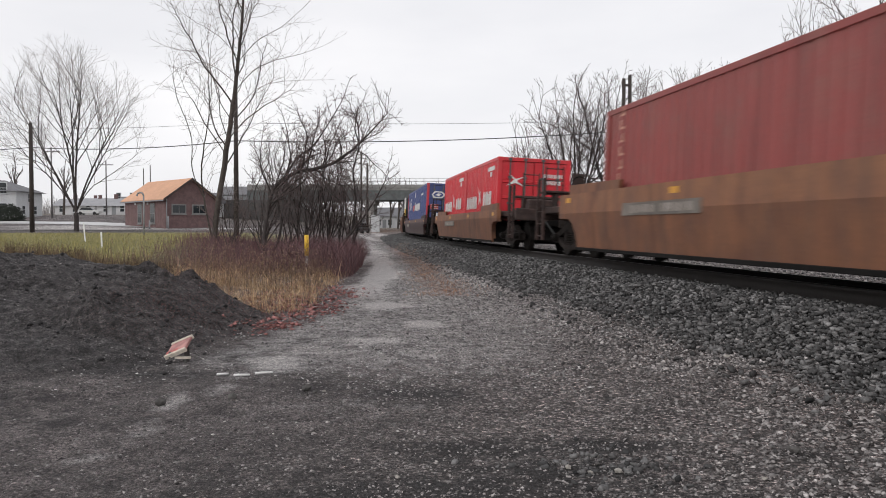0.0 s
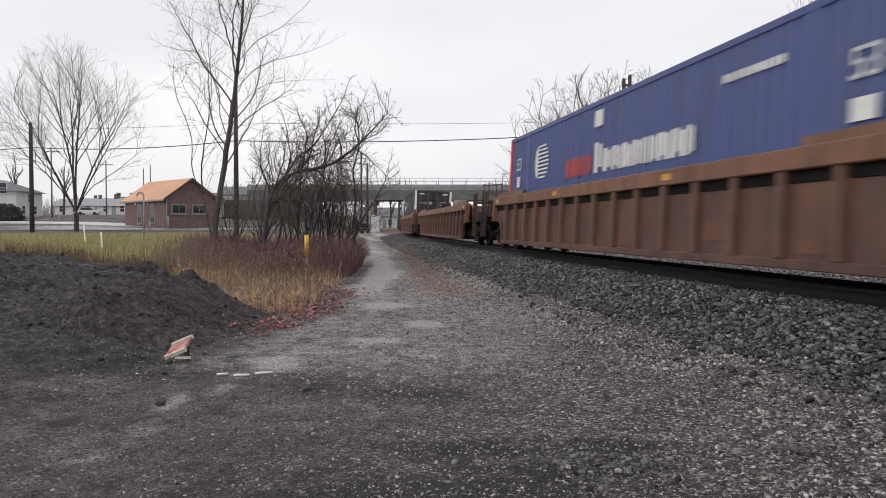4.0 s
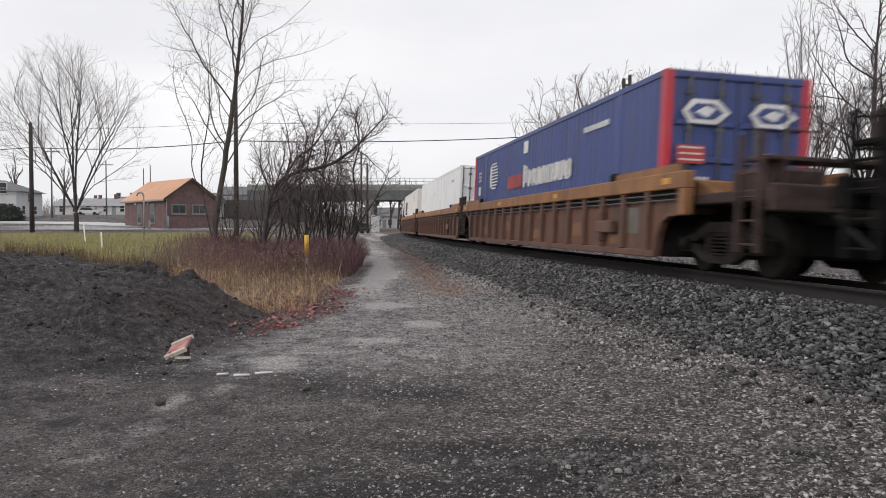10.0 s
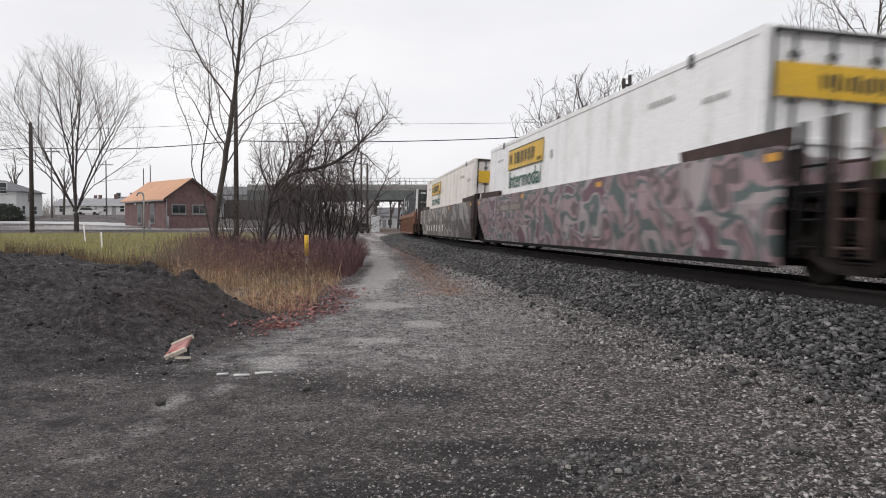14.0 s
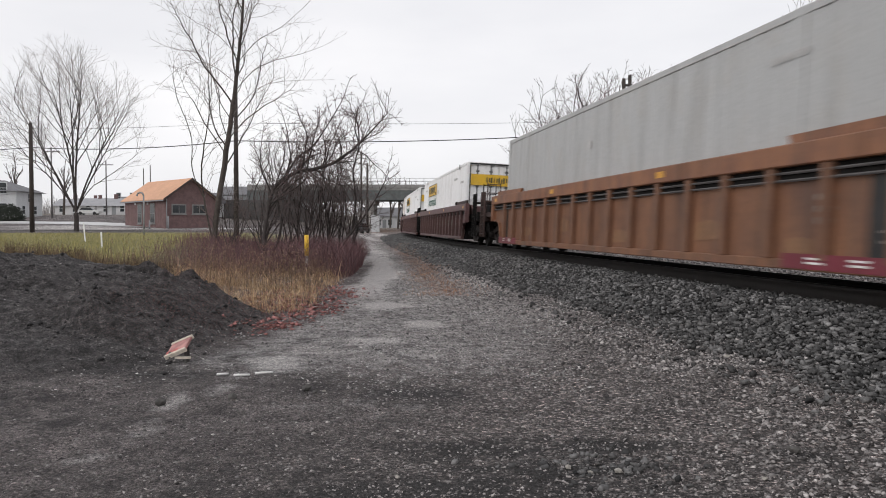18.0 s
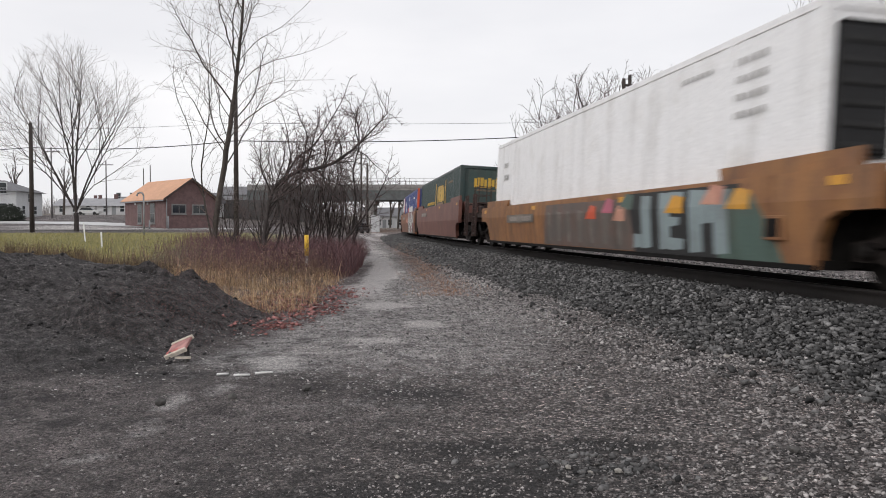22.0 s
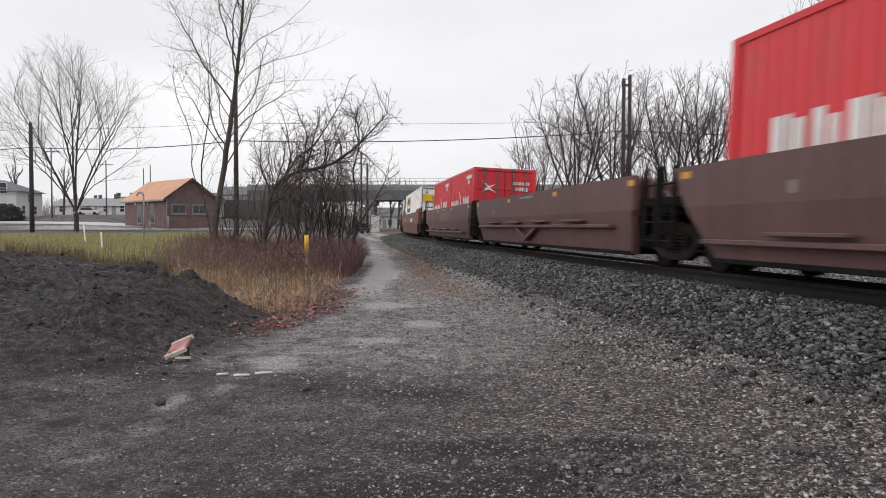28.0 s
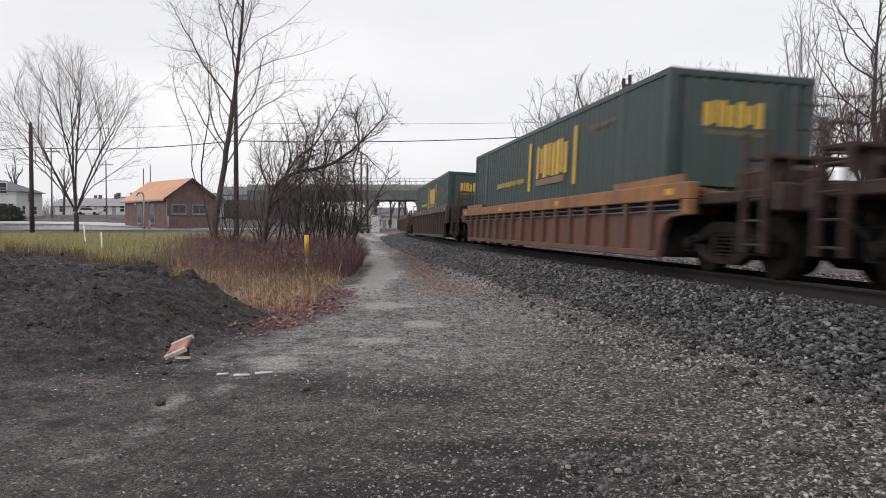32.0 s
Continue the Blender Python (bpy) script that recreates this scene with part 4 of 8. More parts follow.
def redbox(length, marks, tall=2.9):
    ob = container("bright red ribbed container with white lettering" if marks else "oxide red ribbed container with plain ends", length,
                   M["red"] if marks else M["oxide"], M["red"] if marks else M["oxide"], 0.28, 0.036, "doors" if marks else "wall", tall if length > 7 else 2.6, 2.44, posts48=False)
    x = -1.226
    k = length / 12.19
    L = length / 2
    zb = 0.98 if length < 7 else 1.12
    if marks:
        bars(ob, "wordmark", x, 0.07 * length, 0.42 * length, zb, zb + 0.55 * min(1, k + 0.35), 7, M["white_mark"], "white block lettering", 0.25)
        bars(ob, "wordmark", x, -0.36 * length, -0.12 * length, zb + 0.06, zb + 0.06 + 0.6 * min(1, k + 0.3), 3, M["white_mark"], "white block lettering", 0.2)
        r = 0.6 * (k + 0.3)
        polygon(ob, "emblem", [(-r, 0.8 * r), (0.0, 0.15 * r), (r * 0.35, 0.45 * r), (0.1 * r, -0.05 * r), (0.55 * r, -0.55 * r), (0.0, -0.3 * r), (-0.5 * r, -0.6 * r), (-0.2 * r, 0.05 * r)], M["white_mark"], SIDE(x, -0.02 * length, zb + 0.42), "white bird-like emblem")
        if length < 7:
            sticker(ob, "stencil", x, -L + 0.5, -L + 1.6, 2.2, 2.34, M["white_mark"])
            sticker(ob, "stencil", x, -L + 0.9, -L + 1.2, 2.0, 2.16, M["white_mark"])
        else:
            sticker(ob, "stencil", x, -L + 1.15, -L + 1.35, 1.2, 2.5, M["white_mark"])
            sticker(ob, "stencil", x, -L + 0.7, -L + 0.85, 1.9, 2.4, M["white_mark"])
        r = 0.3
        h = 2.9 if length > 7 else 2.6
        polygon(ob, "emblem", [(-r, 0.8 * r), (0.0, 0.15 * r), (r, 0.45 * r), (0.1 * r, -0.05 * r), (r, -0.7 * r), (0.0, -0.3 * r), (-r, -0.6 * r), (-0.2 * r, 0.05 * r)], M["white_mark"], FRONT(-0.62, -L - 0.03, h - 0.75))
        end_bars(ob, "stencil", -L - 0.03, 0.25, 0.95, h - 0.62, h - 0.5, 6, M["white_mark"])
        end_bars(ob, "stencil", -L - 0.03, 0.4, 0.9, h - 0.85, h - 0.7, 4, M["white_mark"])
    else:
        bm = bmesh.new()
        for kz in range(6):
            box(bm, x - 0.006, x, L - 0.95, L - 0.75, 1.15 + kz * 0.25, 1.19 + kz * 0.25)
            box(bm, x - 0.006, x, L - 0.80 - 0.1 * (kz % 2), L - 0.75 - 0.1 * (kz % 2), 1.19 + kz * 0.25, 1.32 + kz * 0.25)
        tagged(part("stencil", bm, M["peach_mark"], ob), "white letters in a column", kind="stuff")
        end_sticker(ob, "warning_patch", -L - 0.0, -0.9, -0.75, 2.2, 2.4, M["yellow"])
    return ob


# ---- the train: well cars ----
CARS = {
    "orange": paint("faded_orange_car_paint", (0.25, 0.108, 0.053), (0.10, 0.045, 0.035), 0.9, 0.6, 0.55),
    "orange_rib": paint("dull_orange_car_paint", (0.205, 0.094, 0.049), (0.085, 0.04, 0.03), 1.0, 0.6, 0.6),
    # darker copies for the inward-leaning lower sides hold their shade in the paint
    "orange_shaded": paint("faded_orange_car_paint_shaded", (0.20, 0.084, 0.042), (0.08, 0.037, 0.032), 0.9, 0.6, 0.6),
    "amber": paint("amber_car_paint", (0.30, 0.14, 0.052), (0.12, 0.05, 0.035), 0.9, 0.6, 0.6),
    "redbrown": paint("red_brown_car_paint", (0.15, 0.057, 0.042), (0.24, 0.12, 0.085), 0.6, 0.55, 0.5),
    "brown": paint("brown_car_paint", (0.088, 0.040, 0.032), (0.19, 0.08, 0.042), 0.9, 0.6, 0.6),
    "tan": paint("tan_brown_car_paint", (0.15, 0.071, 0.046), (0.06, 0.028, 0.026), 1.1, 0.6, 0.65),
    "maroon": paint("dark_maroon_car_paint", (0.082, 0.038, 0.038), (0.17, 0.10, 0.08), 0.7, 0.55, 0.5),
    "maroon_shaded": paint("dark_maroon_car_paint_shaded", (0.042, 0.019, 0.019), (0.09, 0.07, 0.06), 0.5, 0.55, 0.5),
    "mineral": paint("mineral_brown_car_paint", (0.105, 0.05, 0.05), (0.14, 0.08, 0.07), 0.4, 0.55, 0.3),
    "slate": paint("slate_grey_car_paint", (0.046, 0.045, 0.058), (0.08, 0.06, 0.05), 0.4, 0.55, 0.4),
    "slate_shaded": paint("dark_grey_car_paint_shaded", (0.031, 0.031, 0.033), (0.06, 0.045, 0.04), 0.5, 0.55, 0.4),
    "rib_rust": paint("rusty_tan_rib_paint", (0.155, 0.076, 0.052), (0.08, 0.036, 0.03), 1.0, 0.65, 0.5),
    "grey": paint("pale_grey_car_paint", (0.17, 0.16, 0.155), (0.14, 0.08, 0.06), 0.5, 0.55, 0.4),
    "dusk": paint("dark_brown_car_paint", (0.06, 0.04, 0.034), (0.08, 0.05, 0.04), 0.5, 0.6, 0.5),
}


def sprayed(name, base, colours, scale=1.0, cover=0.5, bare=None):
    """Spray-painted steel: bands and blots of several colours over the base."""
    m, n, l, p = nodes_of(name)
    tc = n.new("ShaderNodeTexCoord")
    mp = n.new("ShaderNodeMapping")
    mp.inputs["Scale"].default_value = (0.0, scale, scale * 1.2)
    mp.inputs["Rotation"].default_value = (radians(18), 0, 0)
    l.new(tc.outputs["Object"], mp.inputs["Vector"])
    nz = n.new("ShaderNodeTexNoise")
    nz.inputs["Scale"].default_value, nz.inputs["Detail"].default_value, nz.inputs["Distortion"].default_value = 1.1, 1.0, 0.9
    l.new(mp.outputs["Vector"], nz.inputs["Vector"])
    stops, k = [], len(colours)
    for i, c in enumerate(colours):
        stops.append((0.30 + 0.4 * i / k, c))
    r = ramp(n, stops)
    r.color_ramp.interpolation = "CONSTANT"
    l.new(nz.outputs["Fac"], r.inputs["Fac"])
    wv = n.new("ShaderNodeTexNoise")
    wv.inputs["Scale"].default_value, wv.inputs["Detail"].default_value = 0.35, 2
    l.new(mp.outputs["Vector"], wv.inputs["Vector"])
    cr = ramp(n, [(0.5 - 0.25 * cover, (0, 0, 0)), (0.56 - 0.2 * cover, (1, 1, 1))])
    l.new(wv.outputs["Fac"], cr.inputs["Fac"])
    c = mix_rgb(n, l, cr.outputs["Color"], base, r.outputs["Color"])
    if bare:
        # the near third of the side was never sprayed over
        sp = n.new("ShaderNodeSeparateXYZ")
        l.new(tc.outputs["Object"], sp.inputs[0])
        wob = n.new("ShaderNodeMath")
        wob.operation = "MULTIPLY_ADD"
        l.new(wv.outputs["Fac"], wob.inputs[0])
        wob.inputs[1].default_value = 4.0
        l.new(sp.outputs["Y"], wob.inputs[2])
        mr = n.new("ShaderNodeMapRange")
        l.new(wob.outputs[0], mr.inputs["Value"])
        mr.inputs["From Min"].default_value, mr.inputs["From Max"].default_value = -1.9, -1.6
        c = mix_rgb(n, l, mr.outputs["Result"], bare, c)
    dirt = noise_node(n, l, 1.0, 5, 0.6, (4, 4, 0.4))
    dr = ramp(n, [(0.4, (1.05, 1.05, 1.05)), (0.8, (0.6, 0.58, 0.55))])
    l.new(dirt.outputs["Fac"], dr.inputs["Fac"])
    l.new(mix_rgb(n, l, 1.0, c, dr.outputs["Color"], "MULTIPLY"), p.inputs["Base Color"])
    p.inputs["Roughness"].default_value = 0.55
    return m


CARS["spray_grey"] = sprayed("sprayed_grey_side", (0.17, 0.15, 0.14), [(0.27, 0.24, 0.23), (0.11, 0.085, 0.075), (0.32, 0.28, 0.26), (0.17, 0.18, 0.08), (0.24, 0.19, 0.20)], 0.7, 0.9, (0.13, 0.075, 0.06))
CARS["spray_pink"] = sprayed("sprayed_pink_side", (0.13, 0.12, 0.12), [(0.29, 0.19, 0.205), (0.12, 0.095, 0.10), (0.33, 0.24, 0.26), (0.10, 0.13, 0.13), (0.36, 0.31, 0.32), (0.14, 0.08, 0.10)], 1.0, 1.0)
CARS["spray_white"] = sprayed("sprayed_brown_grey_side", (0.10, 0.085, 0.08), [(0.12, 0.10, 0.095), (0.34, 0.32, 0.31), (0.10, 0.085, 0.08), (0.14, 0.10, 0.09)], 0.8, 0.7)
WHEEL_ME = None


def truck(parent, y):
    """A two-axle truck whose pivot stands at y."""
    global WHEEL_ME
    bm = bmesh.new()
    box(bm, -0.55, 0.55, -0.28, 0.28, 0.42, 0.72)
    prism_x(bm, [(-0.2, 0.7), (0.2, 0.7), (0.14, 0.95), (-0.14, 0.95)], -0.4, 0.4)
    for yy in (-0.89, 0.89):
        tube(bm, (-0.95, yy, 0.42), (0.95, yy, 0.42), 0.07, None, 8)
    tr = part("truck", bm, M["steel_truck"], parent, "dark two-axle truck with solid steel wheels")
    tr.matrix_basis = Matrix.Translation((0, y, 0))
    upper = [(-1.18, 0.5), (-1.15, 0.42), (-0.62, 0.47), (-0.3, 0.6), (0.3, 0.6), (0.62, 0.47), (1.15, 0.42), (1.18, 0.5), (0.75, 0.58), (0.32, 0.75), (-0.32, 0.75), (-0.75, 0.58)]
    lower = [(-1.15, 0.3), (-0.7, 0.3), (-0.35, 0.15), (0.35, 0.15), (0.7, 0.3), (1.15, 0.3), (1.16, 0.43), (0.95, 0.45), (0.64, 0.42), (0.32, 0.26), (-0.32, 0.26), (-0.64, 0.42), (-0.95, 0.45), (-1.16, 0.43)]
    for sx in (-1, 1):
        x0, x1 = sorted((sx * 0.93, sx * 1.1))
        bm = prism_x(prism_x(bmesh.new(), upper, x0, x1), lower, x0, x1)
        for yy in (-0.31, 0.31):
            box(bm, x0 + 0.01, x1 - 0.01, yy - 0.07, yy + 0.07, 0.2, 0.68)
        part("side_frame", bm, M["steel_truck"], tr)
        bm = bmesh.new()
        for yy in (-0.15, 0.0, 0.15):
            for k in range(5):
                tube(bm, (sx * 1.03, yy, 0.265 + 0.055 * k), (sx * 1.03, yy, 0.30 + 0.055 * k), 0.068, None, 8)
        tagged(part("spring_nest", bm, M["steel_truck"], tr), kind="stuff")
        part("bolster_end", bevel_box(x0 + 0.02, x1 + 0.01, -0.22, 0.22, 0.53, 0.64, 0.02), M["steel_truck"], tr)
        for yy in (-0.89, 0.89):
            part("bearing_cap", lathe_x(bmesh.new(), [(0.0, 0.1), (0.1, 0.1), (0.14, 0.06)] if sx > 0 else [(-0.14, 0.06), (-0.1, 0.1), (0, 0.1)], 12, (sx * 1.1, yy, 0.42)), M["wheel"], tr)
            if WHEEL_ME is None:
                WHEEL_ME = mesh_of("wheel", lathe_x(bmesh.new(), [(-0.075, 0.18), (-0.07, 0.33), (-0.075, 0.4), (-0.07, 0.42), (0.05, 0.425), (0.058, 0.455), (0.075, 0.45), (0.07, 0.34), (0.03, 0.3), (0.03, 0.16), (0.075, 0.14)], 24), M["wheel"])
            wheel = part("wheel", WHEEL_ME, M["wheel"], tr)
            wheel.matrix_basis = Matrix.Translation((sx * 0.76, yy, 0.425)) @ (Matrix.Identity(4) if sx < 0 else Matrix.Rotation(math.pi, 4, "Z"))
    return tr


def ladder(parent, x, y, z0, z1, material, wide=0.42, n=6):
    """Two long uprights with rungs between their lower halves."""
    a, b = y - wide / 2, y + wide / 2
    lad = part("ladder", box(bmesh.new(), x - 0.035, x + 0.035, a - 0.03, a + 0.03, z0, z1), material, parent, "steel grab ladder")
    part("ladder_post", box(bmesh.new(), x - 0.035, x + 0.035, b - 0.03, b + 0.03, z0, z1), material, lad)
    for i in range(n):
        z = z0 + 0.1 + i * 0.3
        if z < min(z1, 1.5):
            part("rung", tube(bmesh.new(), (x, a, z), (x, b, z), 0.018, None, 6), material, lad)
    return lad


def well_car(label, length, style, paint_side, paint_top=None, top=1.72, near="own", far="own", bottom=0.19, paint_end=None, hood=0.28):
    """style smooth or ribbed; near / far: own (a truck and coupler), shared (the truck of a joint) or none (the neighbour's truck)."""
    top_paint = paint_top or paint_side
    end_paint = paint_end or top_paint
    car = thing("well_car", Matrix.Identity(4), label, "rail car", "well cars of the train")
    W = length / 2 + 0.22
    reach = {"own": 3.15, "shared": 1.35, "none": 1.35}
    ends = {-1: reach[near], 1: reach[far]}
    y0, y1 = -W - ends[-1], W + ends[1]
    lip = {-1: W + (1.0 if near == "own" else 0.5), 1: W + (1.0 if far == "own" else 0.5)}
    clutter = M["steel_dark"] if any(k in label for k in ("slate", "maroon", "pink", "mineral")) else M["rust_steel"]
    guide = M["steel_dark"] if "slate" in label else M["rust_steel"] if any(k in label for k in ("maroon", "grey", "pink")) else end_paint
    # the wells end upright at a near joint, slanting at a far joint, slanting at a free end
    n0, n1 = (-W + 0.1, -W - 0.42) if near == "own" else (-W - 0.36, -W - 0.44)
    f0, f1 = (W - 0.1, W + 0.42) if far == "own" else (W - 0.42, W + 0.3)
    chord = {-1: W + (1.02 if near == "own" else 0.95), 1: W + (1.02 if far == "own" else 0.95)}
    arch = lambda sy: [(sy * (W - 0.04), bottom), (sy * (W + 0.02), 0.5), (sy * (W + 0.18), 0.74), (sy * (W + 0.42), 0.83), (sy * (W + 1.0), 0.84)]
    for sx in (-1, 1):
        xo, xi = sx * 1.49, sx * 1.36
        if style == "smooth":
            # upper part upright, lower part leaning in under a crease
            mid = min(0.95, top - 0.22)
            bm = prism_x(bmesh.new(), [(-lip[-1], mid), (lip[1] if far == "own" else W + 0.38, mid), (lip[1] if far == "own" else W + 0.8, top), (-lip[-1], top)], *sorted((xo, xi)))
            wall = part("side_wall", bm, paint_side, car)
            bm = bmesh.new()
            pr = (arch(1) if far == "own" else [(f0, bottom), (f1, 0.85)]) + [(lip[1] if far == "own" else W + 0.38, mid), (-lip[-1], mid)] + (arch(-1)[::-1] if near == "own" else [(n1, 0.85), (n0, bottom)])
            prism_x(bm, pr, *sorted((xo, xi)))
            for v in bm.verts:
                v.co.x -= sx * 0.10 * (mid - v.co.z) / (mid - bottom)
            # orange, maroon and slate cars have shade painted into this lower face
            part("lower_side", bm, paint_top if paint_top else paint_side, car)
            part("sill", bevel_box(*sorted((sx * 1.42, sx * 1.3)), -W + 0.04 if near == "own" else n0, W - 0.04 if far == "own" else f0, bottom - 0.02, bottom + 0.05, 0.01), M["steel_dark"], car)
        else:
            prof2 = (arch(1) if far == "own" else [(f0, bottom), (f1, 0.95), (lip[1], 1.15)]) + [(lip[1], top - 0.05), (-lip[-1], top - 0.05)] + (arch(-1)[::-1] if near == "own" else [(-lip[-1], 0.98), (n1, 0.85), (n0, bottom)])
            wall = part("side_wall", prism_x(bmesh.new(), prof2, *sorted((sx * 1.38, sx * 1.33))), paint_side, car)
            part("top_chord", bevel_box(*sorted((sx * 1.5, sx * 1.33)), -chord[-1], chord[1], top - 0.26, top, 0.015), top_paint, car)
            # raised near-black strip draws the shade below the chord
            part("chord_shade", bevel_box(*sorted((sx * 1.40, sx * 1.381)), -lip[-1], lip[1], top - 0.40, top - 0.26, 0.004), M["steel_dark"], car, "dark strip standing in for shade under the chord")
            for zz in (0.33, 0.42) if any(k in label for k in ("amber", "orange")) else ():
                part("conduit", tube(bmesh.new(), (sx * 1.43, -lip[-1] + 0.1, top - zz), (sx * 1.43, lip[1] - 0.1, top - zz), 0.018, None, 6), M["conduit"], car, "thin grey conduit")
            for sy, kind in ((-1, near), (1, far)):
                if kind == "own":
                    part("end_post", bevel_box(*sorted((sx * 1.5, sx * 1.34)), *sorted((sy * (W + 0.82), sy * (W + 1.015))), 0.84, top - 0.26, 0.012), top_paint, car)
                    part("arch_rim", prism_x(bmesh.new(), arch(sy) + [(sy * (W + 1.0), 0.9), (sy * (W + 0.40), 0.89), (sy * (W + 0.12), 0.79), (sy * (W - 0.06), 0.53), (sy * (W - 0.12), bottom)], *sorted((sx * 1.44, sx * 1.382))), paint_side, car)
            part("side_sill", bevel_box(*sorted((sx * 1.46, sx * 1.33)), -W + 0.04 if near == "own" else n0, W - 0.04 if far == "own" else f0, bottom - 0.02, bottom + 0.1, 0.012), paint_side, car)
            rib_paint = CARS["rib_rust"] if "brown" in label and "dark" not in label else paint_side
            n = max(8, round(2 * W / 1.12))
            rib = mesh_of("rib", bevel_box(*sorted((sx * 1.485, sx * 1.375)), -0.06, 0.06, bottom + 0.1, top - 0.26, 0.01), rib_paint)
            for i in range(n + 1):
                yy = -W + 0.35 + i * (2 * W - 0.95) / n
                r = part("rib", rib, rib_paint, car)
                r.matrix_basis = Matrix.Translation((0, yy, 0))
        for sy in (-1, 1) if "mineral" not in label else ():
            # raised guide over the last stretch of the side
            yi, yo = W - 2.2, W + 0.6
            pr = [(sy * (yi + 0.06), top), (sy * yo, top), (sy * yo, top + hood * 0.72), (sy * yi, top + hood * 0.6)]
            part("guide_plate", prism_x(bmesh.new(), pr, *sorted((sx * 1.40, sx * 1.33))), guide, car)
            if any(k in label for k in ("slate", "amber rib", "maroon rib")):
                part("guide_block", bevel_box(*sorted((sx * 1.44, sx * 1.32)), *sorted((sy * yi, sy * (yi + 0.25))), top, top + hood * 0.8, 0.04), M["steel_dark"], car)
    bm = bmesh.new()
    for i in range(5):
        yy = -W + 0.6 + i * (2 * W - 1.2) / 4
        box(bm, -1.34, 1.34, yy - 0.2, yy + 0.2, bottom, 0.37)
    box(bm, -1.34, -1.0, -W, W, bottom, 0.3)
    box(bm, 1.0, 1.34, -W, W, bottom, 0.3)
    part("well_floor", bm, M["steel_dark"], car)
    for sy, kind, e in ((-1, near, ends[-1]), (1, far, ends[1])):
        a, b = sorted((sy * (W + 0.02), sy * (W + e)))
        part("bulkhead", bevel_box(-1.3, 1.3, *sorted((sy * (W + 0.02), sy * (W + 0.14))), 0.9, top - 0.05, 0.02), end_paint, car)
        part("end_plate", bevel_box(-1.3, 1.3, *sorted((sy * (W - 0.1), sy * (W - 0.04))), bottom + 0.03, 0.9, 0.01), M["steel_dark"], car)
        # added dark block closes the view under the deck, in place of shade
        part("under_deck_filler", bevel_box(-0.6, 0.6, *sorted((sy * (W + 0.05), sy * (W + min(e, 2.6)))), 0.28, 0.74, 0.05), M["steel_dark"], car)
        part("end_deck", bevel_box(-1.25, 1.25, a, b, 1.0, 1.16, 0.02), clutter if kind == "own" else M["steel_dark"], car)
        part("bolster", bevel_box(-0.5, 0.5, a, b, 0.72, 1.0, 0.03), M["steel_dark"], car)
        part("end_sill", bevel_box(-1.4, 1.4, *sorted((sy * (W + e - 0.14), sy * (W + e))), 0.86, 1.2 if kind == "own" else 1.1, 0.02), clutter if kind == "own" else M["steel_dark"], car)
        for sx in (-1, 1):
            # braces from the deck up to the side walls
            pr = [(sy * (W + 0.14), 1.16), (sy * (W + min(e, 1.5)), 1.16), (sy * (W + 0.5), top - 0.02), (sy * (W + 0.14), top - 0.02)]
            part("brace", prism_x(bmesh.new(), pr, *sorted((sx * 1.22, sx * 1.16))), end_paint, car)
            ladder(car, sx * 1.42, sy * (W + min(e, 2.9) - 0.25), 0.34, 1.5 if sx > 0 else 1.62 if "mineral" in label else 1.85, clutter, 0.46)
        if kind == "own":
            truck(car, sy * (W + 1.35))
            bm = box(bmesh.new(), -0.12, 0.12, *sorted((sy * (W + e), sy * (W + e + 0.38))), 0.72, 0.98)
            box(bm, -0.22, 0.18, *sorted((sy * (W + e + 0.2), sy * (W + e + 0.42))), 0.7, 1.02)
            part("coupler", bm, M["steel_truck"], car, "rusty knuckle coupler")
            bm = tube(bmesh.new(), (-0.55, sy * (W + e - 0.1), 0.9), (-0.3, sy * (W + e + 0.3), 0.45), 0.03, None, 6)
            part("air_hose", bm, M["rubber"], car)
            bm = tube(bmesh.new(), (0.55, sy * (W + e - 0.5), 1.16), (0.55, sy * (W + e - 0.5), 2.0), 0.03, None, 6)
            bm2 = bm
            for i in range(14):
                a0, a1 = 2 * math.pi * i / 14, 2 * math.pi * (i + 1) / 14
                yy = sy * (W + e - 0.42)
                tube(bm2, (0.55 + 0.26 * math.cos(a0), yy, 1.95 + 0.26 * math.sin(a0)), (0.55 + 0.26 * math.cos(a1), yy, 1.95 + 0.26 * math.sin(a1)), 0.018, None, 5)
            part("brake_wheel", bm2, M["steel_dark"], car, "round hand brake wheel")
            for sx in (-1, 1):
                bm = bmesh.new()
                for zz in (1.5, 1.85, 2.15):
                    tube(bm, (sx * 1.2, sy * (W + e - 0.1), zz), (sx * 0.75, sy * (W + e - 0.1), zz), 0.016, None, 5)
                for xx in (1.2, 0.75):
                    tube(bm, (sx * xx, sy * (W + e - 0.1), 1.16), (sx * xx, sy * (W + e - 0.1), 2.2), 0.02, None, 6)
                part("end_rail", bm, clutter, car, "tubular end railing")
            part("brake_gear", bevel_box(-0.7, 0.2, *sorted((sy * (W + 0.9), sy * (W + 1.9))), 1.16, 1.55, 0.06), clutter, car)
            part("end_walkway", bevel_box(-1.36, 1.36, *sorted((sy * (W + e - 0.75), sy * (W + e - 0.2))), 1.5, 1.56, 0.012), clutter, car, "steel crosswalk grating")
            for sx in (-1, 1):
                part("walkway_bracket", prism_x(bmesh.new(), [(sy * (W + e - 0.7), 1.16), (sy * (W + e - 0.5), 1.16), (sy * (W + e - 0.25), 1.5), (sy * (W + e - 0.7), 1.5)], *sorted((sx * 1.1, sx * 1.04))), clutter, car)
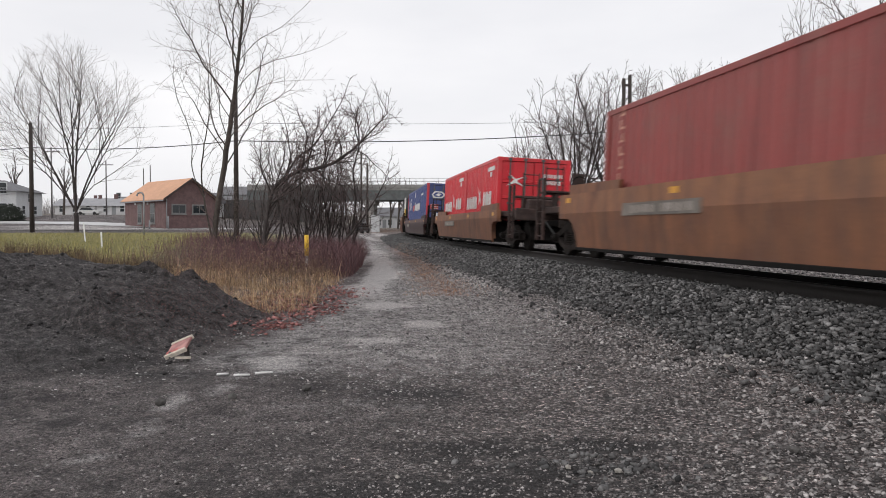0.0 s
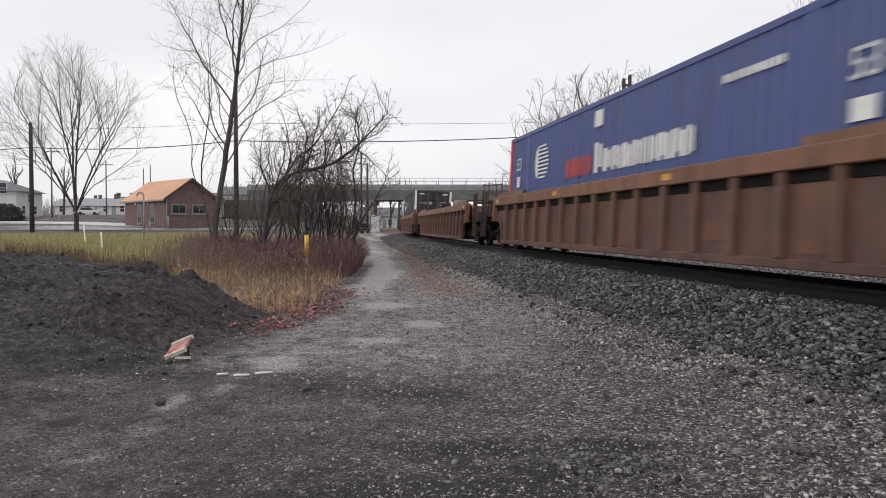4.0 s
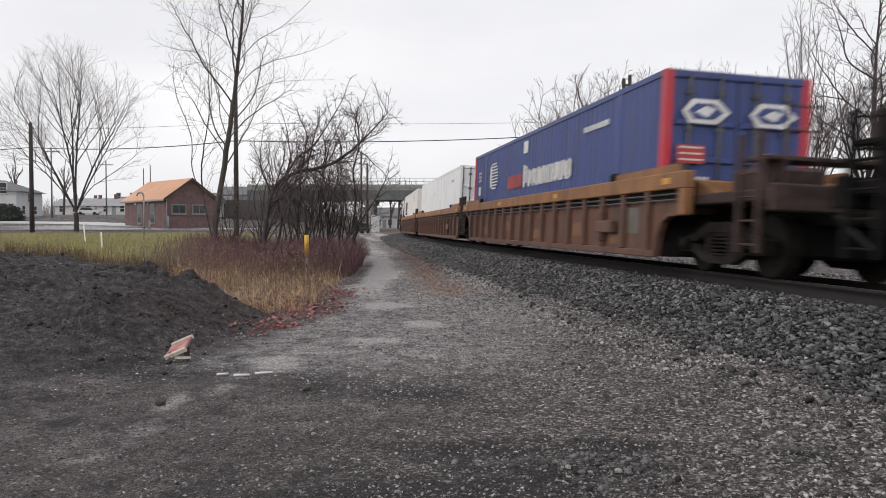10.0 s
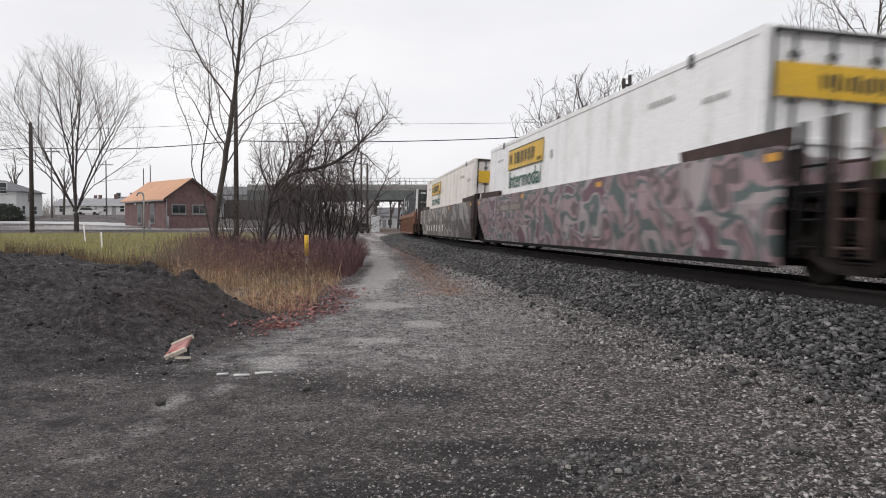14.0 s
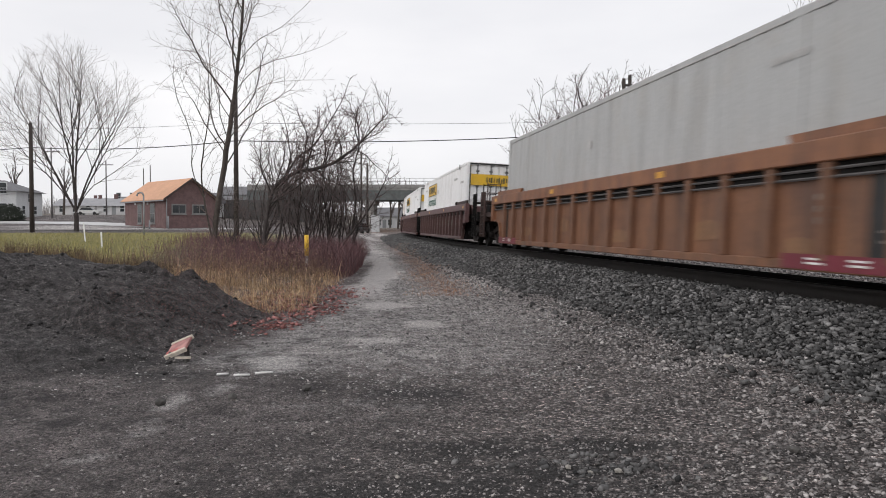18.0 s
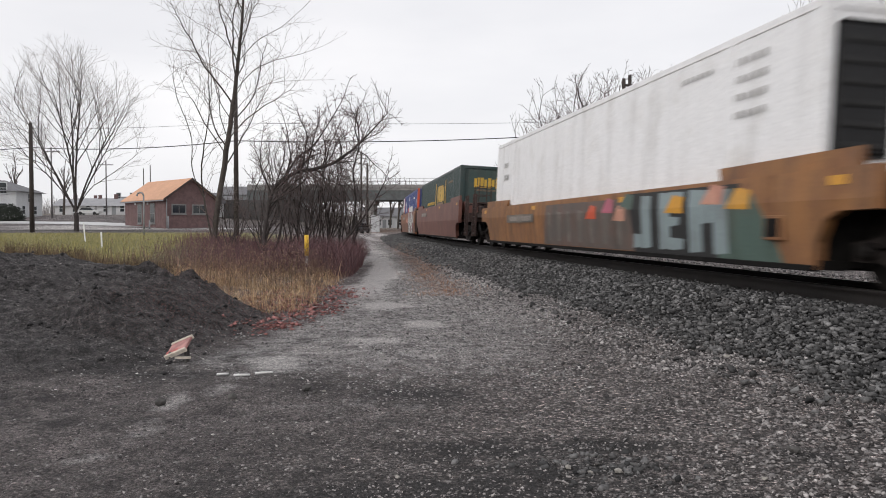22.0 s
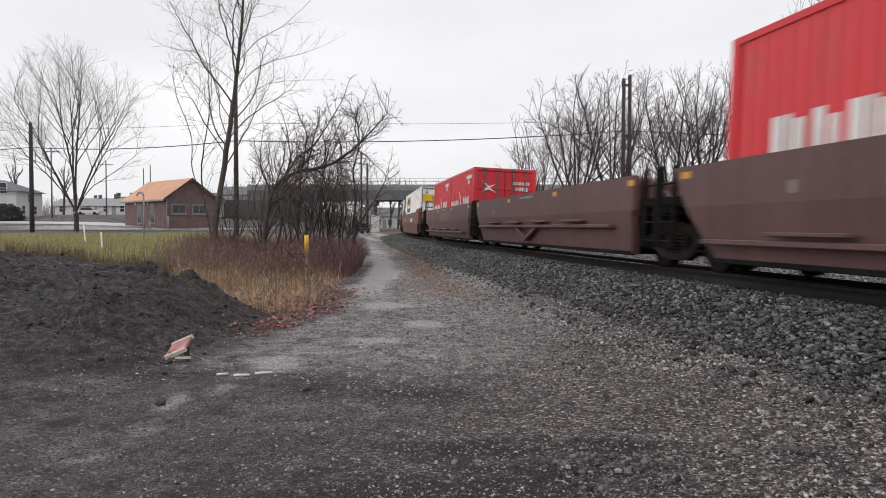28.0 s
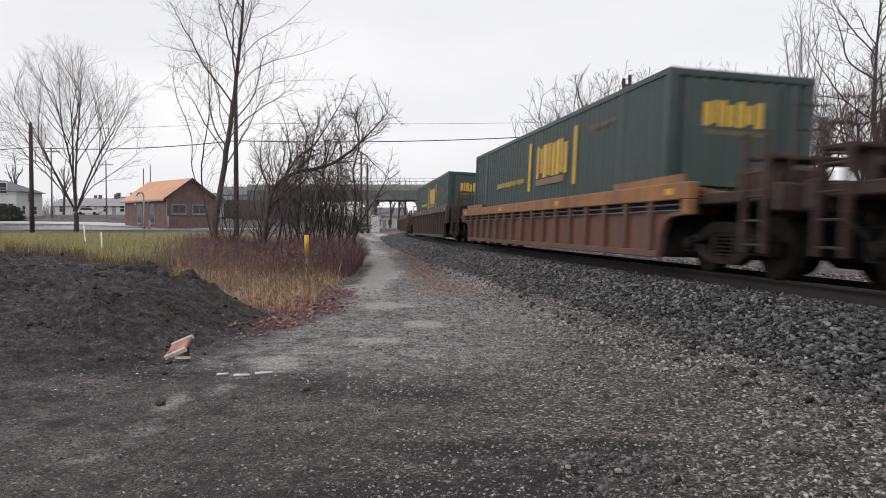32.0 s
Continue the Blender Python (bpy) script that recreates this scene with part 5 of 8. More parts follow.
            part("brake_stand", bevel_box(0.38, 0.72, *sorted((sy * (W + e - 0.7), sy * (W + e - 0.5))), 1.16, 2.3, 0.03), clutter, car, "rusty hand brake stand")
        elif kind == "shared":
            truck(car, sy * (W + 1.42))
            part("connector_casting", bevel_box(-1.1, 1.1, *sorted((sy * (W + 0.75), sy * (W + 1.25))), 1.0, 1.32, 0.05), clutter, car)
            part("hinge", bevel_box(-0.35, 0.35, *sorted((sy * (W + 1.1), sy * (W + 1.6))), 0.7, 1.25, 0.08), M["steel_truck"], car)
    # small reflectors and stencils
    ref = mesh_of("reflector", box(bmesh.new(), -1.505 if style == "ribbed" else -1.496, -1.49, -0.14, 0.14, top - 0.18, top - 0.08), M["yellow_patch"])
    for i in range(4):
        r = part("reflector", ref, M["yellow_patch"], car)
        r.matrix_basis = Matrix.Translation((0, -W - 0.4 + i * (2 * W + 0.8) / 3, 0))
    if style == "smooth" and "mineral" not in label:
        pl = part("number_plate", box(bmesh.new(), -1.498, -1.49, W - 5.4, W - 2.6, top - 0.5, top - 0.28), M["plate"], car, "grey stencil panel")
        bars(pl, "stencil", -1.499, W - 5.2, W - 4.1, top - 0.46, top - 0.32, 5, M["dull_mark"], "", 0.3)
        bars(pl, "stencil", -1.499, W - 3.9, W - 2.9, top - 0.46, top - 0.32, 5, M["dull_mark"], "", 0.3)
    bm = bmesh.new()
    for k in range(5):
        box(bm, -1.5, -1.49, -W + 0.7, -W + 1.25, 1.0 + 0.07 * k, 1.03 + 0.07 * k)
    if "slate" in label:
        tagged(part("data_stencil", bm, M["plate"], car), kind="stuff")
    else:
        bm.free()
    return car


def sprayed_shape(car, pts, material, label, layer):
    """A flat sprayed shape of (y, z) corners laid on a smooth side, over its crease."""
    mid, bottom = 0.95, 0.19
    bm = bmesh.new()
    for up in (True, False):
        out = []
        for (ya, za), (yb, zb) in zip(pts, pts[1:] + pts[:1]):
            ina, inb = (za >= mid) == up, (zb >= mid) == up
            if ina:
                out.append((ya, za))
            if ina != inb:
                f = (mid - za) / (zb - za)
                out.append((ya + f * (yb - ya), mid))
        if len(out) > 2:
            d = 0.003 + 0.0025 * layer
            a = [bm.verts.new((-1.49 - d + (0 if up else 0.10 * (mid - z) / (mid - bottom)), y, z)) for y, z in out]
            b = [bm.verts.new((v.co.x + 0.004, v.co.y, v.co.z)) for v in a]
            bm.faces.new(a)
            bm.faces.new(b[::-1])
            for i in range(len(a)):
                bm.faces.new((a[i], b[i], b[(i + 1) % len(a)], a[(i + 1) % len(a)]))
    return part("sprayed_shape", bm, M[material], car, label)


def car_marks(car, words, well, style, top):
    """Lettering and fittings that set one kind of car apart."""
    W, x = well / 2 + 0.22, -1.497
    if "slate" in words:
        bm = bmesh.new()
        for k in range(11):
            half = 0.3 * math.sqrt(max(0.05, 1 - ((k - 5) / 5.6) ** 2))
            box(bm, x, x + 0.006, 3.25 - half, 3.3, 1.0 + 0.042 * k, 1.02 + 0.042 * k)
        tagged(part("emblem", bm, M["dull_mark"], car), "striped faded round emblem", kind="stuff")
        polygon(car, "emblem", [(0.0, 0.2), (-0.14, 0.13), (-0.2, 0), (-0.14, -0.13), (0, -0.2)], M["peach_mark"], SIDE(x + 0.004, 3.36, 1.21), "faded peach half disc")
        bars(car, "wordmark", x, 1.7, 2.9, 1.1, 1.35, 5, M["redmark"], "red block lettering", 0.3)
        bars(car, "wordmark", x, -1.2, 1.5, 1.1, 1.36, 10, M["white_mark"], "white block lettering", 0.35)
        bars(car, "stencil", x, -4.6, -3.2, 1.12, 1.32, 5, M["plate"], "", 0.4)
        lettering(car, "number", "53", 0.86, M["dull_mark"], SIDE(-1.472, 7.0, 0.62))
        for yy in (W - 0.9, 2.0, -3.0, -W + 0.5):
            sticker(car, "warning_patch", x + 0.002, yy - 0.2, yy + 0.2, top - 0.26, top - 0.1, M["orange_post"], "orange reflective patch")
    if words == "red-brown smooth-sided" and top < 1.7:
        bars(car, "wordmark", x + 0.002, -4.75, -2.4, 0.97, 1.26, 3, M["dark_panel"], "dark shadow behind the letter blocks", 0.06)
        bars(car, "wordmark", x - 0.004, -4.65, -2.42, 0.99, 1.28, 3, M["cream"], "pale block lettering", 0.3)
    if words == "amber rib-sided":
        sticker(car, "grey_panel", -1.381, -7.45, -6.75, 0.55, 1.0, M["plate"], "bare grey patched panel")
        bracket = part("equipment_box", bevel_box(-1.52, -1.38, -6.5, -5.75, 0.55, 0.78, 0.02), CARS["tan"], car, "small steel box on the side")
        part("box_bracket", bevel_box(-1.5, -1.38, -5.95, -5.75, 0.4, 0.95, 0.01), CARS["brown"], bracket)
    if words in ("rusty brown rib-sided", "amber rib-sided", "orange rib-sided", "red-brown rib-sided", "brown rib-sided"):
        # pale rubbed patches on the recessed panels
        for k, (yy, zz, w, h) in enumerate(((-4.3, 0.62, 0.75, 0.3), (-1.1, 0.5, 0.7, 0.25), (2.2, 0.7, 0.7, 0.32), (5.3, 0.55, 0.7, 0.25), (-6.4, 0.45, 0.6, 0.2))):
            polygon(car, "rubbed_patch", [(-w / 2, -h / 2), (w * 0.4, -h * 0.42), (w / 2, h * 0.3), (0, h / 2), (-w * 0.45, h * 0.35)], M["rub_rust" if "brown" in words else "rub_tan"], SIDE(-1.381, yy, zz), "rubbed rusty patch")
    if words == "rusty brown rib-sided":
        for yy in (-3.35, -4.25, -5.15):
            bars(car, "wordmark", -1.386, yy - 0.36, yy + 0.36, 0.76, 1.04, 1, M["dull_mark"], "worn pale block lettering", 0.1)
    if "maroon rib" in words:
        for yy in (0.4, -0.6, -1.7, -2.8):
            for kz in range(3):
                sticker(car, "stencil", -1.383, yy - 0.2, yy + 0.2, 0.78 + 0.09 * kz, 0.82 + 0.09 * kz, M["plate"])
        for yy in (-3.9, -5.0):
            bars(car, "wordmark", -1.386, yy - 0.32, yy + 0.32, 0.68, 0.98, 1, M["plate"], "faded pale block stencil", 0.1)
        for kz in range(5):
            sticker(car, "stencil", -1.383, -6.7, -6.1, 0.45 + 0.1 * kz, 0.49 + 0.1 * kz, M["plate"])
    if "mineral" in words:
        lz = 0.64 if "empty" in words else 0.42
        for sx in (-1, 1):
            ledge = part("side_ledge", bevel_box(*sorted((sx * 1.48, sx * 1.60)), -W + 0.3, W - 0.3, lz, lz + 0.07, 0.01), CARS["mineral"], car)
            for yy in (-W * 0.6, -W * 0.2, W * 0.2, W * 0.6):
                part("step_plate", bevel_box(*sorted((sx * 1.48, sx * 1.63)), yy - 0.7, yy + 0.7, lz + 0.12, lz + 0.17, 0.01), CARS["mineral"], car)
            for yy in (-1.3, 1.3) if "empty" in words else ():
                pr = [(yy, 0.7), (0.0, 0.3), (0.0, 0.4), (yy * 0.85, 0.72)] if yy < 0 else [(yy, 0.7), (yy * 0.85, 0.72), (0.0, 0.4), (0.0, 0.3)]
                part("gusset", prism_x(bmesh.new(), pr, *sorted((sx * 1.44, sx * 1.58))), CARS["mineral"], car)
        if "empty" not in words:
            bars(car, "wordmark", x, -1.8, 1.2, 1.0, 1.32, 4, M["gold_dull"], "dull gold block lettering", 0.18)
            sticker(car, "stripe", x, -1.5, 1.2, 0.92, 0.95, M["gold_dull"])
        bars(car, "stencil", x, -0.4, 1.0, top - 0.14, top - 0.08, 8, M["dull_mark"], "", 0.3)
        sticker(car, "small_mark", x, W - 2.2, W - 2.1, 1.05, 1.2, M["dull_mark"])
    if words == "orange spray-painted smooth-sided":
        sprayed_shape(car, [(-1.5, 0.22), (-6.4, 0.22), (-6.5, 1.2), (-6.2, top - 0.03), (-1.7, top - 0.03)], "dark_panel", "black sprayed ground", 0)
        for k, (a, b, wdt) in enumerate(((-1.6, -2.0, 0.3), (-2.55, -2.55, 0.34), (-3.0, -3.5, 0.26), (-3.95, -3.95, 0.34), (-4.5, -5.1, 0.28), (-5.3, -5.3, 0.32), (-5.75, -5.75, 0.2))):
            sprayed_shape(car, [(a + wdt / 2, 0.25), (a - wdt / 2, 0.25), (b - wdt / 2, top - 0.06), (b + wdt / 2, top - 0.06)], "white_mark", "bold white sprayed stroke", 1)
        for yy, zz in ((-2.75, 1.45), (-4.9, 1.5), (-3.9, 0.55), (-6.75, 0.75), (-0.9, 1.15)):
            sprayed_shape(car, [(yy + 0.22, zz - 0.2), (yy - 0.2, zz - 0.24), (yy - 0.24, zz + 0.18), (yy + 0.05, zz + 0.26)], "pink_spray", "pink sprayed blot", 2)
        sprayed_shape(car, [(-6.6, 1.0), (-7.2, 0.92), (-7.55, 1.35), (-7.2, 1.42), (-6.95, 1.6), (-6.85, 1.36)], "faint_mark", "pale sprayed blot", 1)
        bars(car, "sprayed_tag", x - 0.004, -1.3, 0.9, 0.98, 1.3, 4, M["peach_mark"], "small peach sprayed tag", 0.2)
    if words == "amber spray-painted smooth-sided":
        sprayed_shape(car, [(2.1, 0.25), (-3.4, 0.25), (-3.3, top - 0.12), (1.8, top - 0.1)], "grey_spray", "grey sprayed ground colour", 0)
        sprayed_shape(car, [(-3.4, 0.24), (-6.9, 0.24), (-6.8, top - 0.06), (-3.2, top - 0.05)], "dark_panel", "black sprayed ground colour", 0)
        sprayed_shape(car, [(-6.2, 0.24), (-7.7, 0.24), (-7.5, 0.6), (-7.1, top - 0.2), (-6.5, top - 0.1)], "green_spray", "teal sprayed ground colour", 1)
        for a, b, z0, z1 in ((-3.75, -4.1, 0.3, top - 0.1), (-3.4, -3.75, 0.3, 0.55), (-4.45, -4.8, 0.3, top - 0.08), (-4.8, -5.25, top - 0.34, top - 0.08), (-4.8, -5.2, 0.3, 0.5), (-4.8, -5.1, 0.66, 0.82), (-5.45, -5.8, 0.28, top - 0.08), (-6.15, -6.5, 0.28, top - 0.1), (-5.8, -6.2, 0.7, 0.98), (-5.8, -6.2, top - 0.3, top - 0.1)):
            sprayed_shape(car, [(a + 0.06, z0), (b + 0.02, z0 + 0.03), (b - 0.04, z1 - 0.02), (a, z1)], "blue_spray", "pale blue sprayed stroke", 2)
        for k in range(7):
            a = 1.7 - 0.72 * k
            sprayed_shape(car, [(a, 0.34), (a - 0.22, 0.34), (a - 0.3 - 0.1 * (k % 2), top - 0.3), (a - 0.02, top - 0.26)], "plate", "grey sprayed stroke", 1)
        for yy, zz, mat in ((-2.2, 1.05, "pink_spray"), (-1.3, 0.95, "orange_post"), (-2.75, 0.9, "peach_mark"), (-4.95, 1.0, "yellow_patch"), (-6.75, 1.02, "yellow_patch"), (-6.1, 1.1, "peach_mark"), (-3.1, 1.1, "green_spray")):
            sprayed_shape(car, [(yy + 0.3, zz - 0.12), (yy - 0.28, zz - 0.14), (yy - 0.33, zz + 0.1), (yy, zz + 0.15)], mat, "sprayed blot", 3)
        frame_ob = part("access_panel", bevel_box(-1.5, -1.43, -7.75, -7.4, 0.5, 0.8, 0.01), CARS["amber"], car)
        part("louvre", box(bmesh.new(), -1.506, -1.5, -7.71, -7.44, 0.54, 0.76), M["steel_dark"], frame_ob)
    if "spray-painted" in words and "dull" in words:
        for k in range(7):
            yy = 5.6 - k * 1.05
            lean = (0.3, -0.25, 0.1)[k % 3]
            polygon(car, "sprayed_stroke", [(-0.1, 0), (0.16, 0), (0.16 + lean, 0.7), (-0.1 + lean, 0.75)], M["white_mark"], SIDE(-1.46, yy, 0.45), "white sprayed stroke")
    if words == "orange rib-sided":
        for sy in (-1, 1):
            a, b = sorted((sy * (W - 0.3), sy * (W - 0.8)))
            sticker(car, "dark_panel", -1.381, a, b, 0.34, top - 0.42, M["dark_panel"], "black painted panel")
            for kz in range(2):
                bars(car, "stencil", -1.389, a + 0.14, b - 0.2, 0.5 + 0.1 * kz, 0.53 + 0.1 * kz, 4, M["dull_mark"], "", 0.4)
            a, b = sorted((sy * (W - 1.3), sy * (W - 1.65)))
            for kz in range(3):
                bars(car, "stencil", -1.384, a, b, 0.7 + 0.13 * kz, 0.77 + 0.13 * kz, 3, M["plate"], "dark worn stencil rows", 0.35)
            a, b = sorted((sy * (W - 0.1), sy * (W - 2.1)))
            base = sticker(car, "red_base", -1.463, a, b, 0.19, 0.36, M["red_dull"], "red painted sill end")
            for c in (0.35, 0.7):
                for zz in (0.26, 0.31):
                    sticker(base, "stencil", -1.47, a + c * (b - a) - 0.14, a + c * (b - a) + 0.14, zz - 0.012, zz + 0.012, M["white_mark"])


M["red_dull"] = paint("dull_crimson_paint", (0.16, 0.018, 0.032), (0.1, 0.03, 0.03), 0.5, 0.5, 0.3)
M["pink_spray"] = paint("pink_spray_paint", (0.42, 0.11, 0.16), (0.2, 0.1, 0.1), 0.5, 0.5, 0.2)
M["blue_spray"] = paint("pale_blue_spray_paint", (0.25, 0.31, 0.32), (0.14, 0.15, 0.15), 0.6, 0.5, 0.2)
M["green_spray"] = paint("green_spray_paint", (0.075, 0.12, 0.10), (0.1, 0.08, 0.06), 0.6, 0.5, 0.2)
M["grey_spray"] = paint("dull_grey_spray_paint", (0.10, 0.085, 0.075), (0.2, 0.1, 0.07), 0.9, 0.55, 0.3)
M["rub_rust"] = paint("rubbed_rusty_steel", (0.15, 0.062, 0.036), (0.08, 0.04, 0.03), 1.0, 0.65, 0.4)
M["rub_tan"] = paint("rubbed_tan_paint", (0.24, 0.125, 0.062), (0.12, 0.06, 0.04), 1.0, 0.65, 0.4)
M["dark_panel"] = plain("black_panel_paint", (0.02, 0.02, 0.02), 0.6, 0, 8, 0.3)


# ---- the train's make-up: place along the train, load and car ----
MASTERS = {}
LOADS = {
    "oxide": lambda: redbox(12.19, False), "oxide_low": lambda: redbox(12.19, False, 2.6), "red40": lambda: redbox(12.19, True), "red20": lambda: redbox(6.06, True),
    "pacer_doors": lambda: pacer("doors"), "pacer_wall": lambda: pacer("wall"), "pacer_orange": lambda: pacer("orange"),
    "umax_wall": lambda: umax("wall"), "umax_doors": lambda: umax("doors"),
    "hauler": lambda: hauler(M["white"]), "hauler_aged": lambda: hauler(M["cream"], True),
    "white": lambda: plainbox(M["white"], "plain white smooth-sided container with grey door frame"),
    "grey": lambda: plainbox(M["greywhite"], "plain light grey container with ribbed doors"),
    "rail_white": railbox_white, "rail_green": railbox_green, "reefer": reefer,
}


def load(kind):
    if kind in MASTERS:
        return copy_thing(MASTERS[kind], Matrix.Identity(4))
    MASTERS[kind] = LOADS[kind]()
    return MASTERS[kind]


L53, L40 = 16.15, 12.19
SMOOTH, RIBBED = "smooth-sided", "rib-sided"
TRAIN = [
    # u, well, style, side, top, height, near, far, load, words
    (9.53, 13.6, "smooth", "orange", "orange_shaded", 1.36, "own", "own", "oxide_low", "faded orange smooth-sided"),
    (31.33, 12.5, "smooth", "orange", "orange_shaded", 1.2, "own", "own", "red20", "tan orange smooth-sided"),
    (53.33, L53, "smooth", "maroon", "maroon_shaded", 1.16, "own", "own", "pacer_doors", "dark maroon smooth-sided"),
    (76.75, L53, "ribbed", "brown", "orange_rib", 1.57, "own", "own", "umax_wall", "rusty brown rib-sided"),
    (100.43, L53, "ribbed", "brown", "orange_rib", 1.57, "own", "own", "pacer_wall", "brown rib-sided"),
    (123.95, L53, "ribbed", "brown", "orange_rib", 1.57, "own", "own", None, "empty rusty brown rib-sided"),
    (147.47, L53, "ribbed", "brown", "orange_rib", 1.57, "own", "own", "umax_doors", "red-brown rib-sided"),
    (170.95, L53, "smooth", "slate", "slate_shaded", 1.58, "own", "shared", "hauler", "slate grey smooth-sided"),
    (190.60, L53, "smooth", "slate", "slate_shaded", 1.58, "none", "shared", "hauler", "slate grey smooth-sided"),
    (209.90, L53, "smooth", "slate", "slate_shaded", 1.58, "none", "own", "hauler", "slate grey smooth-sided"),
    (233.80, L53, "ribbed", "tan", "amber", 1.50, "own", "shared", "pacer_doors", "amber rib-sided"),
    (253.35, L53, "ribbed", "tan", "amber", 1.50, "none", "shared", "white", "amber rib-sided"),
    (272.95, L53, "ribbed", "tan", "amber", 1.50, "none", "own", "rail_white", "amber rib-sided"),
    (296.60, L53, "smooth", "spray_grey", None, 1.62, "own", "shared", "hauler", "grey spray-painted smooth-sided"),
    (316.00, L53, "smooth", "spray_pink", None, 1.62, "none", "shared", "hauler", "pink spray-painted smooth-sided"),
    (335.05, L53, "smooth", "spray_white", None, 1.62, "none", "own", "hauler_aged", "dull grey spray-painted smooth-sided"),
    (359.00, L53, "ribbed", "orange_rib", "orange", 1.62, "own", "shared", "umax_doors", "orange rib-sided"),
    (378.60, L53, "ribbed", "orange_rib", "orange", 1.62, "none", "shared", "rail_green", "orange rib-sided"),
    (398.10, L53, "ribbed", "orange_rib", "orange", 1.62, "none", "own", "grey", "orange rib-sided"),
    (421.50, L53, "ribbed", "maroon", "mineral", 1.56, "own", "shared", "hauler", "dark maroon rib-sided"),
    (441.20, L53, "ribbed", "maroon", "mineral", 1.56, "none", "shared", "hauler", "dark maroon rib-sided"),
    (460.50, L53, "ribbed", "maroon", "mineral", 1.56, "none", "own", "hauler_aged", "dark maroon rib-sided"),
    (484.30, L53, "smooth", "amber", "amber", 1.28, "own", "own", "reefer", "amber spray-painted smooth-sided"),
    (507.80, L53, "smooth", "redbrown", "redbrown", 1.74, "own", "shared", "rail_green", "red-brown smooth-sided"),
    (527.20, L53, "smooth", "orange", "orange_shaded", 1.74, "none", "shared", "pacer_orange", "orange spray-painted smooth-sided"),
    (546.50, L53, "smooth", "orange", "orange_shaded", 1.60, "none", "own", "umax_doors", "orange smooth-sided"),
    (568.00, L40, "smooth", "mineral", None, 1.55, "own", "shared", "oxide", "mineral brown smooth-sided"),
    (583.40, L40, "smooth", "mineral", None, 1.55, "none", "shared", None, "empty mineral brown smooth-sided"),
    (598.90, L40, "smooth", "mineral", None, 1.55, "none", "shared", "red40", "mineral brown smooth-sided"),
    (614.30, L40, "smooth", "mineral", None, 1.55, "none", "shared", None, "empty mineral brown smooth-sided"),
    (629.65, L40, "smooth", "mineral", None, 1.55, "none", "own", "red20", "mineral brown smooth-sided"),
    (651.70, L53, "smooth", "redbrown", None, 1.64, "own", "own", "hauler", "red-brown smooth-sided"),
    (675.70, L53, "smooth", "amber", "brown", 1.33, "own", "own", "umax_doors", "amber smooth-sided"),
    (699.00, L53, "ribbed", "tan", "amber", 1.33, "own", "own", "rail_green", "tan orange rib-sided"),
    (722.30, L53, "ribbed", "dusk", None, 1.62, "own", "own", "rail_green", "dark brown rib-sided"),
    (745.70, L53, "ribbed", "dusk", None, 1.62, "own", "own", None, "empty dark brown rib-sided"),
]
FLOOR_Z = 0.375
CAR_MASTERS = {}
for u, wl_len, style, side, top_c, top_z, near, far, cargo, words in TRAIN:
    key = (wl_len, style, side, top_c, top_z, near, far, words)
    if key in CAR_MASTERS:
        car = copy_thing(CAR_MASTERS[key], Matrix.Identity(4))
    else:
        car = well_car(words + " well car on " + ("its own trucks" if near == far == "own" else "shared trucks"), wl_len, style, CARS[side], CARS[top_c] if top_c else None, top_z, near, far, hood=0.3 if style == "smooth" else 0.2)
        car_marks(car, words, wl_len, style, top_z)
        CAR_MASTERS[key] = car
    RIDES.append((car, u, 0.0, wl_len / 2 + 1.2))
    if cargo == "red20":
        for d in (-3.075, 3.075):
            RIDES.append((load(cargo), u + d, FLOOR_Z, 3.0))
    elif cargo:
        RIDES.append((load(cargo), u, FLOOR_Z, wl_len / 2 + 1.2))
# ---- stones ----
def stone_material(name, dark, pale, rough=0.8):
    m, n, l, p = nodes_of(name)
    g = n.new("ShaderNodeNewGeometry")
    r = ramp(n, [(0.0, dark), (0.5, tuple(0.62 * a + 0.38 * b for a, b in zip(dark, pale))), (0.9, pale), (1.0, tuple(min(0.8, 1.5 * c) for c in pale))])
    l.new(g.outputs["Random Per Island"], r.inputs["Fac"])
    f = noise_node(n, l, 60, 3, 0.6)
    fr = ramp(n, [(0.3, (0.7, 0.7, 0.7)), (0.7, (1.25, 1.25, 1.25))])
    l.new(f.outputs["Fac"], fr.inputs["Fac"])
    l.new(mix_rgb(n, l, 1.0, r.outputs["Color"], fr.outputs["Color"], "MULTIPLY"), p.inputs["Base Color"])
    p.inputs["Roughness"].default_value = rough
    return m


M["ballast"] = stone_material("crushed_ballast", (0.012, 0.012, 0.0124), (0.182, 0.178, 0.176))
M["gravel"] = stone_material("pale_gravel", (0.032, 0.029, 0.029), (0.36, 0.335, 0.325))
M["gravel_paler"] = stone_material("paler_gravel", (0.05, 0.047, 0.047), (0.52, 0.50, 0.49))
M["clod"] = stone_material("black_soil_clods", (0.018, 0.017, 0.018), (0.105, 0.098, 0.099), 0.9)
rng = np.random.default_rng(7)

ICO_V = np.array([(x, y, z) for a, b in ((1, 1.618), (1, -1.618), (-1, 1.618), (-1, -1.618)) for x, y, z in ((0, a, b), (a, b, 0), (b, 0, a))]) / 1.902
OCT_V = np.array([(1, 0, 0), (-1, 0, 0), (0, 1, 0), (0, -1, 0), (0, 0, 1), (0, 0, -1)], dtype=float)
OCT_F = np.array([(0, 2, 4), (2, 1, 4), (1, 3, 4), (3, 0, 4), (2, 0, 5), (1, 2, 5), (3, 1, 5), (0, 3, 5)])


